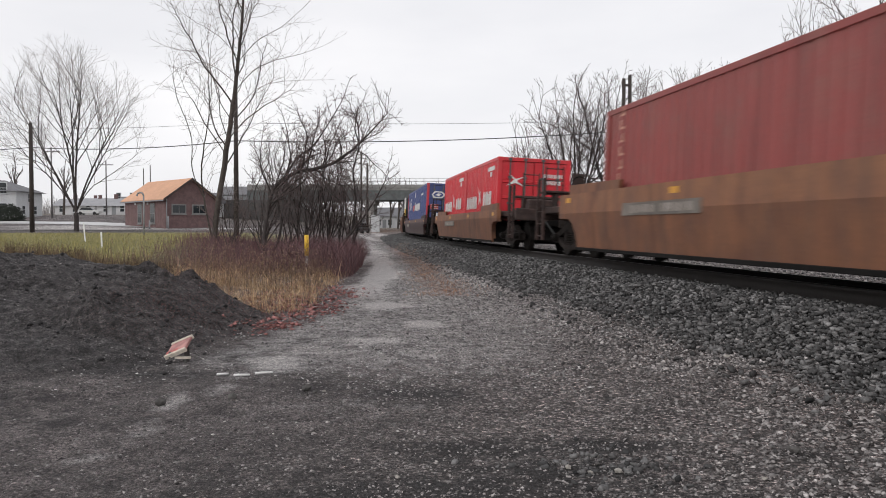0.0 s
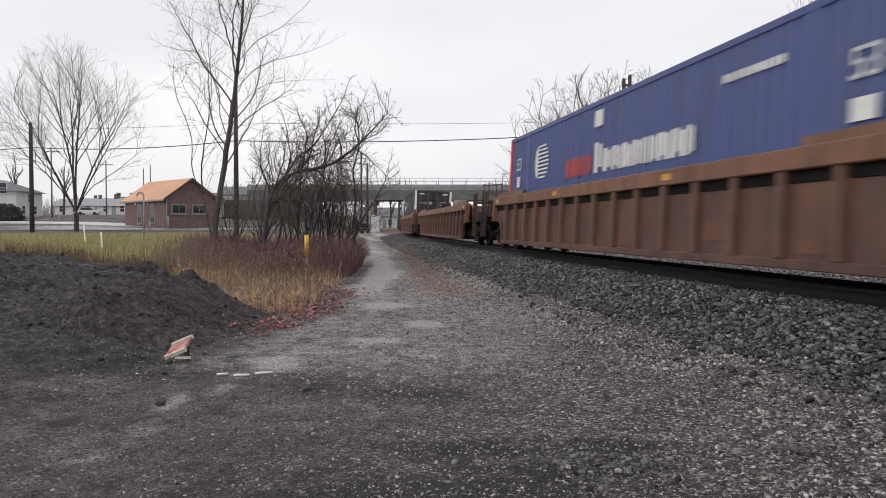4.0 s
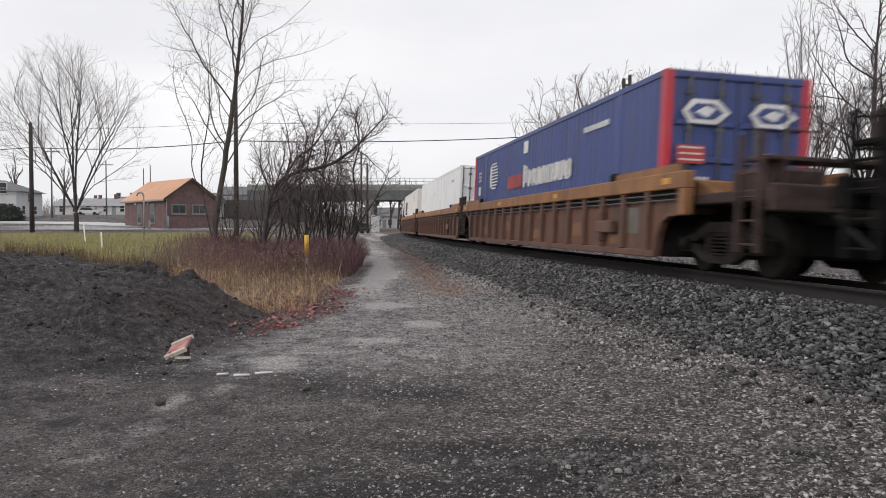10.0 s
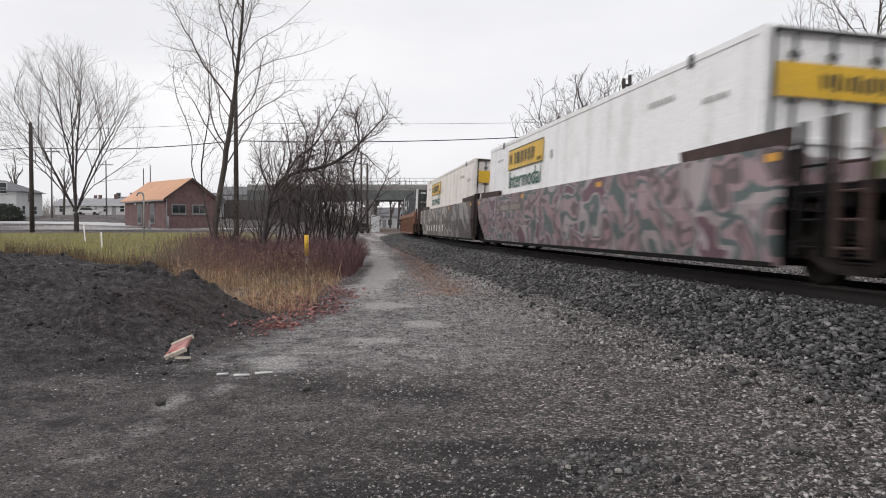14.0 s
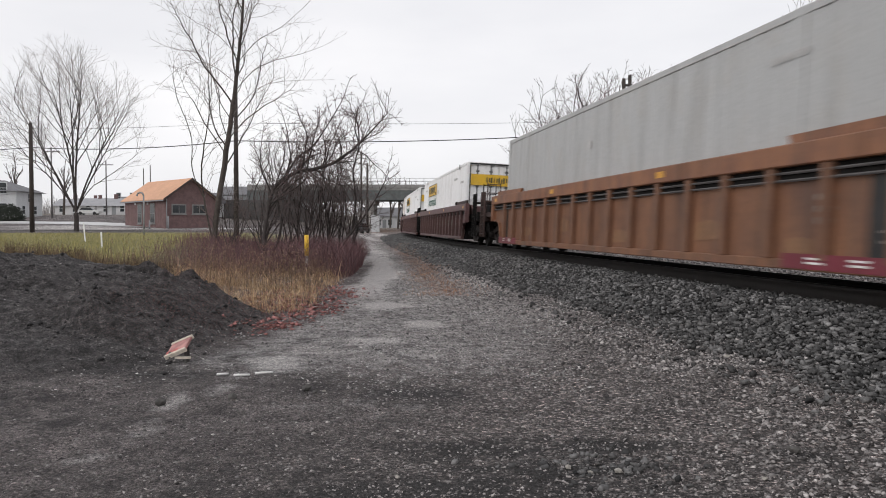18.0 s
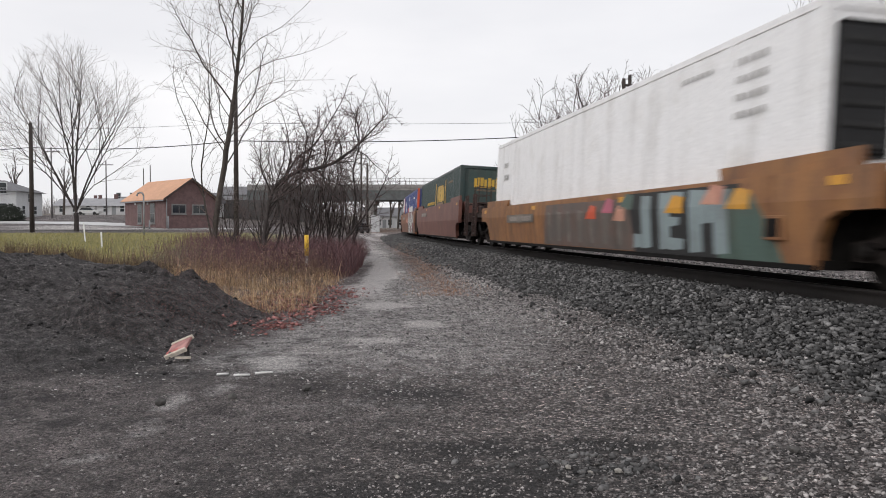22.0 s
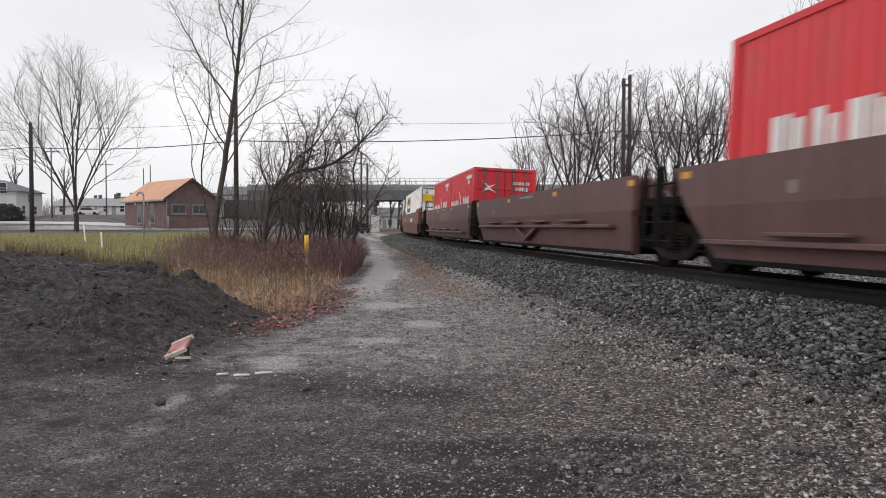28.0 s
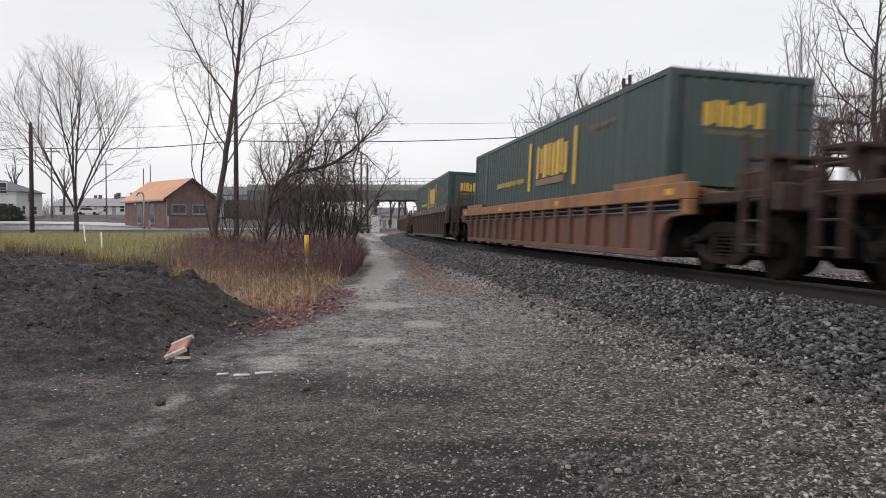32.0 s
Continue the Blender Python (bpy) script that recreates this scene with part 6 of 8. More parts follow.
CUBE_V = np.array([(x, y, z) for z in (-1, 1) for y in (-1, 1) for x in (-1, 1)], dtype=float) * 0.72
CUBE_F = np.array([(0, 2, 3), (0, 3, 1), (4, 5, 7), (4, 7, 6), (0, 1, 5), (0, 5, 4), (1, 3, 7), (1, 7, 5), (3, 2, 6), (3, 6, 7), (2, 0, 4), (2, 4, 6)])


def hull_faces(v):
    bm = bmesh.new()
    for c in v:
        bm.verts.new(c)
    bmesh.ops.convex_hull(bm, input=bm.verts[:])
    bm.verts.index_update()
    f = [[w.index for w in face.verts] for face in bm.faces]
    bm.free()
    return np.array(f)


ICO_F = hull_faces(ICO_V)


def scatter(name, pts, sizes, material, label, category, base_v=ICO_V, base_f=ICO_F, flat=0.7, sink=0.25):
    """Irregular stones at the points, each its own island of one mesh."""
    n, k = len(pts), len(base_v)
    shape = base_v[None] * (1 + rng.uniform(-0.32, 0.32, (n, k, 1)))
    shape = shape * rng.uniform(0.55, 1.35, (n, 1, 3))
    a, b = rng.uniform(0, 2 * np.pi, n), rng.uniform(-0.9, 0.9, n)
    ca, sa, cb, sb = np.cos(a), np.sin(a), np.cos(b), np.sin(b)
    x, y, z = shape[..., 0], shape[..., 1], shape[..., 2] * flat
    y, z = y * cb[:, None] - z * sb[:, None], y * sb[:, None] + z * cb[:, None]
    x, y = x * ca[:, None] - y * sa[:, None], x * sa[:, None] + y * ca[:, None]
    v = np.stack([x, y, z], 2) * sizes[:, None, None] / 2
    v[..., 2] += sizes[:, None] * (0.5 * flat - sink)
    v += pts[:, None, :]
    f = base_f[None] + (np.arange(n) * k)[:, None, None]
    me = array_mesh(name, v.reshape(-1, 3), f.reshape(-1, base_f.shape[1]), material)
    return tagged(new(name, me), label, category, kind="stuff")


def on_ground(x, y):
    return np.stack([x, y, ground_z(x, y)], 1)


def beside_track(n, s0, s1, q0, q1, power=1.0):
    s = s0 + (s1 - s0) * rng.uniform(0, 1, n) ** power
    q = rng.uniform(q0, q1, n)
    cx, cy = on_line(s)
    h = heading(s)
    return on_ground(cx - q * np.cos(h), cy + q * np.sin(h))


p1 = beside_track(54000, 2.5, 26, 0.95, 3.7, 1.5)
_q = track_side(p1[:, 0], p1[:, 1])
p1 = p1[rng.uniform(0, 1, len(p1)) < 1 - 0.97 * smooth(2.65, 3.2, _q + 0.2 * vnoise(p1[:, 0], p1[:, 1], 0.8, 3))]
p1[:, 2] += rng.uniform(-0.012, 0.022, len(p1))
scatter("ballast_stones", p1, 0.026 + 0.048 * rng.uniform(0, 1, len(p1)) ** 1.5, M["ballast"], "dark grey crushed stone ballast beside the rails", "ballast", CUBE_V, CUBE_F, 0.5, 0.05)
p2 = beside_track(14000, 24, 85, 0.95, 3.3, 1.6)
p2b = beside_track(20000, 7, 60, 2.7, 4.9, 1.5)
p2b = p2b[rng.uniform(0, 1, len(p2b)) < 1 - smooth(3.2, 4.9, track_side(p2b[:, 0], p2b[:, 1]) + 0.3 * vnoise(p2b[:, 0], p2b[:, 1], 0.9, 8))]
scatter("spread_gravel", p2b, rng.uniform(0.02, 0.055, len(p2b)), M["gravel"], "pale grey gravel spread beside the ballast", "gravel", OCT_V, OCT_F, 0.6, 0.2)
scatter("ballast_stones", p2, rng.uniform(0.06, 0.11, len(p2)), M["ballast"], "dark grey crushed stone ballast beside the rails", "ballast", OCT_V, OCT_F)
p3 = beside_track(6500, 4, 60, -6.0, -0.95, 1.5)
p3[:, 2] += 0.02
scatter("ballast_stones", p3, rng.uniform(0.05, 0.1, len(p3)), M["gravel"], "pale crushed stone on the far shoulder", "ballast", OCT_V, OCT_F)
p5 = np.concatenate([beside_track(4000, -18, 2.6, 0.95, 3.2), beside_track(2000, -18, 4, -3.2, -0.95), beside_track(1500, -18, 4, -0.7, 0.7)])
scatter("ballast_stones", p5, rng.uniform(0.05, 0.1, len(p5)), M["ballast"], "dark grey crushed stone ballast beside the rails", "ballast", OCT_V, OCT_F)
p4 = beside_track(5000, 4, 45, -0.7, 0.7, 1.5)
scatter("ballast_stones", p4, rng.uniform(0.05, 0.09, len(p4)), M["ballast"], "dark stone ballast between the rails", "ballast", OCT_V, OCT_F)

gy = 2.6 + 17 * rng.uniform(0, 1, 105000) ** 1.7
gx = rng.uniform(-0.62, 0.64, len(gy)) * (gy + 1)
qq = track_side(gx, gy)
keep = (qq > 2.6) & (gx > edge_of_path(gy) - 0.3) & (rng.uniform(0, 1, len(gy)) < 0.24 + 0.76 * smooth(-2.0, 1.5, gx + 0.1 * gy))
way = edge_of_path(gy) + 0.7
keep &= (damp(gx, gy) < rng.uniform(0.3, 0.75, len(gx))) & ((np.abs(gx - way) > 0.22) | (gy < 12.5) | (rng.uniform(0, 1, len(gx)) < 0.25))
gx, gy = gx[keep], gy[keep]
gs = 0.007 + (0.018 + 0.026 * smooth(0.3, 1.8, gx - 0.12 * gy)) * rng.uniform(0, 1, len(gx)) ** 3.0 + 0.0024 * np.clip(gy - 2.5, 0, 9)
# from about 5 m on, most stones of the way take the paler tone
paler = (gy > 5.3 + 0.8 * vnoise(gx, gy, 1.1, 5)) & (vnoise(gx, gy, 0.8, 27) + rng.normal(0, 0.25, len(gx)) > -0.22) & (gx - edge_of_path(gy) < 4.2 + 0.8 * vnoise(gx, gy, 0.9, 7))
scatter("gravel", on_ground(gx[~paler], gy[~paler]), gs[~paler], M["gravel"], "loose grey gravel scattered over packed dirt", "gravel", OCT_V, OCT_F, 0.5, 0.2)
scatter("gravel", on_ground(gx[paler], gy[paler]), gs[paler], M["gravel_paler"], "paler gravel on the worn vehicle track", "gravel", OCT_V, OCT_F, 0.5, 0.2)
cx = rng.normal(-5.2, 2.3, 9000)
cy = rng.normal(8.0, 1.5, 9000)
keep = (cx < -2.2) & (cy > 4)
cs = 0.010 + 0.06 * rng.uniform(0, 1, keep.sum()) ** 9
scatter("soil_clods", on_ground(cx[keep], cy[keep]), cs, M["clod"], "black crumbly soil clods on the heap", "soil", OCT_V, OCT_F, 0.7, 0.2)
hx, hy = rng.uniform(-9, -2.4, 1100), rng.uniform(6.0, 10.2, 1100)
scatter("heap_gravel", on_ground(hx, hy), 0.008 + 0.022 * rng.uniform(0, 1, 1100) ** 2.5, M["gravel"], "pale pebbles in the dark soil heap", "gravel", OCT_V, OCT_F, 0.6, 0.15)
# rubble in the foreground
rx, ry = rng.normal(0.85, 0.22, 260), rng.normal(3.75, 0.22, 260)
scatter("rubble", on_ground(rx, ry), 0.010 + 0.04 * rng.uniform(0, 1, 260) ** 2.5, M["ballast"], "small patch of dark rubble and pale stones", "rubble", CUBE_V, CUBE_F)


def loose_stone(x, y, size, colour, seed):
    r = np.random.default_rng(seed)
    bm = bmesh.new()
    bmesh.ops.create_icosphere(bm, subdivisions=1, radius=size * 0.42)
    for v in bm.verts:
        d = v.co.normalized()
        v.co *= 1 + 0.28 * noise.noise(d * 1.6 + Vector((seed, 0, 0))) + r.uniform(-0.2, 0.2)
        v.co.z *= 0.62
    me = mesh_of("stone", bm, colour)
    ob = new("stone", me)
    ob.matrix_basis = pose(x, y, float(ground_z(x, y)) + size * 0.2, 0, 0, r.uniform(0, 360))
    return tagged(ob, "rough pale grey stone lying on the gravel", "stone", "loose stones")


M["pale_stone"] = plain("pale_limestone", (0.33, 0.31, 0.28), 0.8, 0, 25, 0.25, 0.4)
M["dark_stone"] = plain("dark_stone", (0.09, 0.085, 0.08), 0.85, 0, 25, 0.3, 0.4)
for i, (x, y, sz, mt) in enumerate([(0.62, 3.72, 0.06, "pale_stone"), (0.72, 3.66, 0.05, "pale_stone"), (0.86, 3.68, 0.075, "pale_stone"), (0.78, 3.8, 0.05, "dark_stone"), (-0.22, 3.6, 0.045, "pale_stone"),
                                    (1.5, 3.5, 0.05, "pale_stone"), (1.85, 3.95, 0.11, "dark_stone"), (-0.86, 5.45, 0.05, "pale_stone"), (-1.0, 5.5, 0.12, "dark_stone"), (-0.92, 5.42, 0.06, "dark_stone"),
                                    (-1.9, 5.05, 0.14, "dark_stone"), (-1.45, 5.2, 0.12, "dark_stone"), (3.15, 6.6, 0.11, "pale_stone"), (2.6, 6.9, 0.09, "pale_stone"), (0.5, 6.4, 0.06, "pale_stone"), (0.1, 4.6, 0.035, "pale_stone")]):
    loose_stone(x, y, sz * 0.75, M[mt], i * 3 + 1)


# ---- bare trees ----
M["bark"] = plain("grey_brown_bark", (0.075, 0.062, 0.054), 0.9, 0, 9, 0.4, 0.6)
M["bark_dark"] = plain("dark_bark", (0.058, 0.048, 0.045), 0.9, 0, 9, 0.4, 0.6)
# lightened twig colour: the haze over the crowns is put into it
M["twig"] = plain("bare_twigs", (0.23, 0.20, 0.19), 0.9, 0, 9, 0.3, 0.2)
M["twig_dark"] = plain("dark_bare_twigs", (0.13, 0.102, 0.098), 0.9, 0, 9, 0.3, 0.2)


def tubes(segs, sides, material, name):
    a = np.array(segs)
    p, q, r0, r1 = a[:, :3], a[:, 3:6], a[:, 6], a[:, 7]
    d = q - p
    d /= np.linalg.norm(d, axis=1, keepdims=True) + 1e-9
    up = np.where(np.abs(d[:, 2:3]) > 0.9, np.array([[1.0, 0, 0]]), np.array([[0, 0, 1.0]]))
    u = np.cross(d, up)
    u /= np.linalg.norm(u, axis=1, keepdims=True)
    w = np.cross(d, u)
    ang = 2 * np.pi * np.arange(sides) / sides
    ring = u[:, None] * np.cos(ang)[None, :, None] + w[:, None] * np.sin(ang)[None, :, None]
    v = np.concatenate([p[:, None] + ring * r0[:, None, None], q[:, None] + ring * r1[:, None, None]], 1)
    k = np.arange(sides)
    f = np.stack([k, (k + 1) % sides, (k + 1) % sides + sides, k + sides], 1)
    f = f[None] + (np.arange(len(a)) * 2 * sides)[:, None, None]
    return array_mesh(name, v.reshape(-1, 3), f.reshape(-1, 4), material, True)


def limb(*pts):
    """A smooth chain of points through the given ones, about 0.25 m apart."""
    pts = [Vector(p) for p in pts]
    fine = []
    for i in range(len(pts) - 1):
        p0, p1, p2, p3 = pts[max(0, i - 1)], pts[i], pts[i + 1], pts[min(len(pts) - 1, i + 2)]
        k = max(2, int((p2 - p1).length / 0.25))
        for j in range(k):
            t = j / k
            fine.append(0.5 * ((2 * p1) + (p2 - p0) * t + (2 * p0 - 5 * p1 + 4 * p2 - p3) * t * t + (3 * p1 - p0 - 3 * p2 + p3) * t ** 3))
    return fine + [pts[-1]]


class Tree:
    """Given limbs, side shoots that fork off them inside an uneven crown, and a thickness that follows the twigs carried."""
    def __init__(self, seed, tip=0.005, step=0.25, wobble=0.08, lift=0.05, power=2.2):
        self.r = random.Random(seed)
        self.pos, self.par, self.chains = [], [], []
        self.tip, self.step, self.wobble, self.lift, self.power = tip, step, wobble, lift, power

    def stem(self, *pts):
        """A limb; it starts from the nearest node that stands, or from the ground."""
        chain = limb(*pts)
        last = -1
        if self.pos:
            d = [(q - chain[0]).length for q in self.pos]
            k = int(np.argmin(d))
            if d[k] < 0.8 and chain[0].z > 0.25:
                last = k
        ids = []
        for c in chain:
            self.pos.append(c)
            self.par.append(last)
            last = len(self.pos) - 1
            ids.append(last)
        self.chains.append(ids)
        return self

    def room(self, p, d):
        """How far the crown reaches from p in the direction d."""
        c, r = self.crown
        a = Vector(((p[i] - c[i]) / r[i] for i in range(3)))
        b = Vector((d[i] / r[i] for i in range(3)))
        bb, ab, aa = b.dot(b), a.dot(b), a.dot(a) - 1
        disc = ab * ab - bb * aa
        far = (-ab + math.sqrt(disc)) / bb if disc > 0 else 0.0
        return max(0.0, far) * self.r.uniform(0.72, 1.12)

    def run(self, start, d, length, depth):
        r, n = self.r, max(2, round(length / self.step))
        last, ids, p = start, [start], self.pos[start]
        for _ in range(n):
            w = self.wobble
            d = (d + Vector((r.gauss(0, w), r.gauss(0, w), r.gauss(0, w) + self.lift))).normalized()
            p = p + d * (length / n)
            self.pos.append(p)
            self.par.append(last)
            last = len(self.pos) - 1
            ids.append(last)
        if depth > 0:
            self.fork(ids, depth, 0.22)

    def fork(self, ids, depth, start):
        r = self.r
        pts = [self.pos[i] for i in ids]
        total = sum((b - a).length for a, b in zip(pts, pts[1:]))
        gap = self.gap * (0.62 ** (self.depth - depth))
        along, due = 0.0, start * total + gap * r.random()
        for k in range(1, len(ids)):
            seg = (pts[k] - pts[k - 1]).length
            head = (pts[k] - pts[k - 1]).normalized()
            along += seg
            while due < along:
                due += gap * r.uniform(0.6, 1.4)
                self.turn += 2.4 + r.uniform(-0.5, 0.5)
                side = head.orthogonal().normalized()
                side = Matrix.Rotation(self.turn, 3, head) @ side
                a = radians(r.uniform(*self.angle))
                d = (head * math.cos(a) + side * math.sin(a) + Vector((0, 0, self.lift * 2))).normalized()
                length = min(self.ratio * total * (1.1 - 0.6 * along / total) * r.uniform(0.6, 1.2), self.room(pts[k], d))
                if length > self.least:
                    self.run(ids[k], d, length, depth - 1)

    def shoots(self, centre, radii, gap=0.4, angle=(25, 50), ratio=0.4, depth=3, start=0.25, least=0.2):
        """Side shoots off every limb, and the limbs' own ends."""
        self.crown, self.gap, self.angle, self.ratio, self.depth, self.least = (centre, radii), gap, angle, ratio, depth, least
        self.turn = self.r.uniform(0, 6)
        for ids in self.chains:
            if len(ids) > 3:
                self.fork(ids, depth, start)
                d = (self.pos[ids[-1]] - self.pos[ids[-3]]).normalized()
                self.run(ids[-1], d, max(self.least * 2, min(self.room(self.pos[ids[-1]], d), 2.5)), depth - 1)
        return self

    def build(self, label, base, bark, twig, name="tree", group="", trunk=0.05, thick=0.02, flare=1.0, cap=9.0):
        pos, par = np.array([tuple(q) for q in self.pos]), np.array(self.par)
        n = len(pos)
        sm = pos.copy()
        for _ in range(1):
            acc, cnt = np.zeros((n, 3)), np.zeros(n)
            ok = par >= 0
            np.add.at(acc, par[ok], sm[ok])
            np.add.at(cnt, par[ok], 1)
            both = ok & (cnt > 0)
            mean = (sm[par[both]] + acc[both] / cnt[both][:, None]) / 2
            sm[both] = 0.55 * sm[both] + 0.45 * mean
        area = np.zeros(n)
        kids = np.bincount(par[par >= 0], minlength=n)
        for i in range(n - 1, -1, -1):
            if kids[i] == 0:
                area[i] = self.tip ** self.power
            if par[i] >= 0 and par[i] < i:
                area[par[i]] += area[i]
        rad = np.minimum(area ** (1 / self.power), cap)
        segs = {0: [], 1: [], 2: []}
        joined = np.zeros(n, dtype=bool)
        joined[0] = True
        for i in range(n):
            q = par[i]
            if q < 0:
                continue
            ra = min(rad[q], 1.5 * rad[i])
            if sm[q][2] < 0.8:
                ra *= 1 + 0.35 * flare * (0.8 - max(0.0, sm[q][2]))
            lv = 0 if rad[i] > trunk and joined[q] else 1 if rad[i] > thick else 2
            joined[i] = lv == 0
            segs[lv].append((*sm[q], *sm[i], ra, rad[i]))
        ob = thing(name, Matrix.Translation(base), label, "tree" if name == "tree" else "shrub", group)
        for lv, nm, sides, mat in ((0, "trunk", 9, bark), (1, "branchwork", 6, bark), (2, "crown", 3, twig)):
            if segs[lv]:
                tagged(part(nm, tubes(segs[lv], sides, mat, nm), mat, ob), kind="stuff" if lv else "")
        self.tips = sm[kids == 0]
        return ob


def base_at(x, y, sink=0.08):
    return Vector((x, y, float(ground_z(x, y)) - sink))


# the tall tree in the weeds
g = Tree(11, 0.0031, 0.24, 0.11, 0.02, 2.05)
g.stem((0, 0, -0.1), (0.2, 0, 1.6), (0.46, 0, 3.1), (0.72, 0.1, 5.0), (0.92, 0.1, 6.4), (1.12, 0, 8.0), (1.28, 0, 9.6), (1.35, 0, 12.5))
g.stem((0.9, 0.1, 6.1), (1.6, 0.1, 6.9), (2.5, 0.2, 7.35), (3.6, 0.2, 7.6), (4.5, 0.3, 8.0))
g.stem((0.74, 0.1, 5.1), (1.5, -0.2, 5.9), (2.3, -0.4, 6.3), (3.2, -0.5, 6.4))
g.stem((1.05, 0.1, 7.3), (1.8, 0.3, 8.2), (2.6, 0.5, 8.7), (3.6, 0.6, 9.6))
g.stem((1.2, 0.0, 8.6), (1.7, -0.3, 9.7), (2.3, -0.5, 10.8))
g.stem((0.92, 0.1, 6.4), (0.2, 0.2, 7.0), (-0.6, 0.3, 7.3), (-1.6, 0.3, 6.9), (-2.1, 0.3, 6.4))
g.stem((1.05, 0.1, 7.4), (0.35, -0.2, 8.2), (-0.5, -0.3, 8.7), (-1.3, -0.4, 9.3))
g.stem((1.2, 0.0, 8.8), (0.6, 0.3, 9.7), (0.0, 0.5, 10.8))
g.stem((0.6, 0.1, 4.2), (0.2, 0.4, 5.2), (0.1, 0.6, 6.2), (-0.4, 0.7, 7.2))
g.stem((-0.05, 0.1, 0.2), (-0.42, 0.2, 1.9), (-0.5, 0.2, 3.2), (-0.3, 0.3, 4.6), (-0.1, 0.3, 6.2))
g.stem((-0.42, 0.2, 1.9), (-0.75, -0.2, 3.0), (-0.7, -0.3, 4.2), (-1.1, -0.4, 5.4))
g.stem((0.5, 0.1, 3.4), (0.85, 0.0, 3.2), (0.8, -0.1, 2.4), (1.05, -0.1, 1.6), (0.95, 0, 0.7))
g.shoots((1.05, 0, 8.4), (4.3, 3.2, 5.6), 0.42, (32, 64), 0.46, 3, 0.22)
g.build("tall bare tree with a leaning grey trunk among weeds", base_at(-9.1, 30), M["bark"], M["twig"], trunk=0.05, thick=0.014, cap=0.2)

# the broad many-stemmed tree in the yard
g = Tree(5, 0.0050, 0.42, 0.05, 0.03, 2.15)
g.stem((0, 0, -0.1), (0, 0, 0.8), (0.0, 0, 1.6))
for x1, z1, x2, z2, x3, z3, dy in ((-1.2, 3.6, -3.2, 7.6, -5.5, 11.4, 0.6), (-0.8, 3.6, -2.0, 6.6, -3.7, 10.6, -1.6), (-0.35, 4.2, -0.6, 7.2, -1.2, 12.0, 1.0), (0.1, 4.4, 0.5, 7.4, 1.2, 12.2, -0.8),
                                (0.6, 4.0, 1.5, 6.9, 2.9, 11.2, 1.8), (1.0, 3.6, 2.5, 6.1, 4.6, 9.4, -0.7), (-1.0, 3.4, -2.9, 5.6, -4.9, 7.6, -1.2), (0.9, 3.4, 2.7, 4.9, 4.7, 6.8, 1.2), (0.2, 4.0, 0.2, 7.0, -0.3, 12.6, -2.4)):
    g.stem((0.0, 0, 1.6), (x1, dy * 0.3, z1), (x2, dy * 0.8, z2), (x3, dy * 1.6, z3))
g.shoots((-0.25, 0, 8.6), (6.7, 5.2, 7.1), 0.72, (24, 50), 0.62, 3, 0.3, 0.3)
g.build("large bare tree with several tall stems in the yard", base_at(-29.0, 60), M["bark_dark"], M["twig"], trunk=0.07, thick=0.02, cap=0.44)

# arching trees over the thicket
CLING = []
g = Tree(21, 0.0042, 0.16, 0.20, 0.04, 2.5)
g.stem((0, 0, -0.1), (0.10, 0, 0.9), (0.16, 0.1, 1.6), (0.42, 0, 2.35), (0.75, 0.1, 2.68), (1.25, 0, 2.85), (1.7, 0.1, 2.95), (2.2, 0.2, 3.1), (2.7, 0.2, 3.42), (3.1, 0.2, 3.75), (3.6, 0.3, 4.3), (4.0, 0.3, 4.75))
g.stem((0.75, 0.1, 2.68), (1.1, 0.2, 3.3), (1.7, 0.3, 3.8), (2.2, 0.4, 4.6), (2.6, 0.4, 5.3))
g.stem((0.3, 0.3, 0.1), (0.55, 0.4, 1.2), (0.4, 0.5, 2.2), (0.8, 0.6, 3.2), (0.7, 0.6, 4.2))
g.stem((1.9, 0.1, 3.0), (2.1, -0.2, 2.3), (2.6, -0.3, 1.9))
g.shoots((2.2, 0.2, 3.5), (2.8, 1.6, 2.7), 0.12, (30, 80), 0.36, 3, 0.12, 0.12)
_b = base_at(-5.75, 24)
g.build("crooked bare tree arching over the thicket", _b, M["bark_dark"], M["twig_dark"], trunk=0.03, thick=0.011, cap=0.062)
CLING += [_b + Vector(q) for q in g.tips if q[2] > 2.4 and 0.9 < q[0] < 3.2]
g = Tree(33, 0.0042, 0.16, 0.20, 0.05, 2.5)
g.stem((0, 0, -0.1), (0.25, 0, 0.5), (0.7, 0, 1.1), (1.2, 0.1, 1.75), (1.65, 0.1, 2.5), (1.9, 0.2, 3.1))
g.stem((0.7, 0, 1.1), (0.85, -0.1, 2.2), (0.75, -0.1, 3.2), (1.1, 0, 4.4))
g.stem((-0.2, 0.1, 0.1), (-0.1, 0.2, 1.4), (-0.35, 0.2, 2.6), (-0.1, 0.2, 3.9))
g.shoots((0.7, 0.1, 2.8), (1.8, 1.3, 2.7), 0.14, (30, 75), 0.42, 3, 0.15, 0.12)
g.build("low leaning bare tree beside the gravel way", base_at(-3.75, 25.5), M["bark_dark"], M["twig_dark"], trunk=0.03, thick=0.011, cap=0.07)
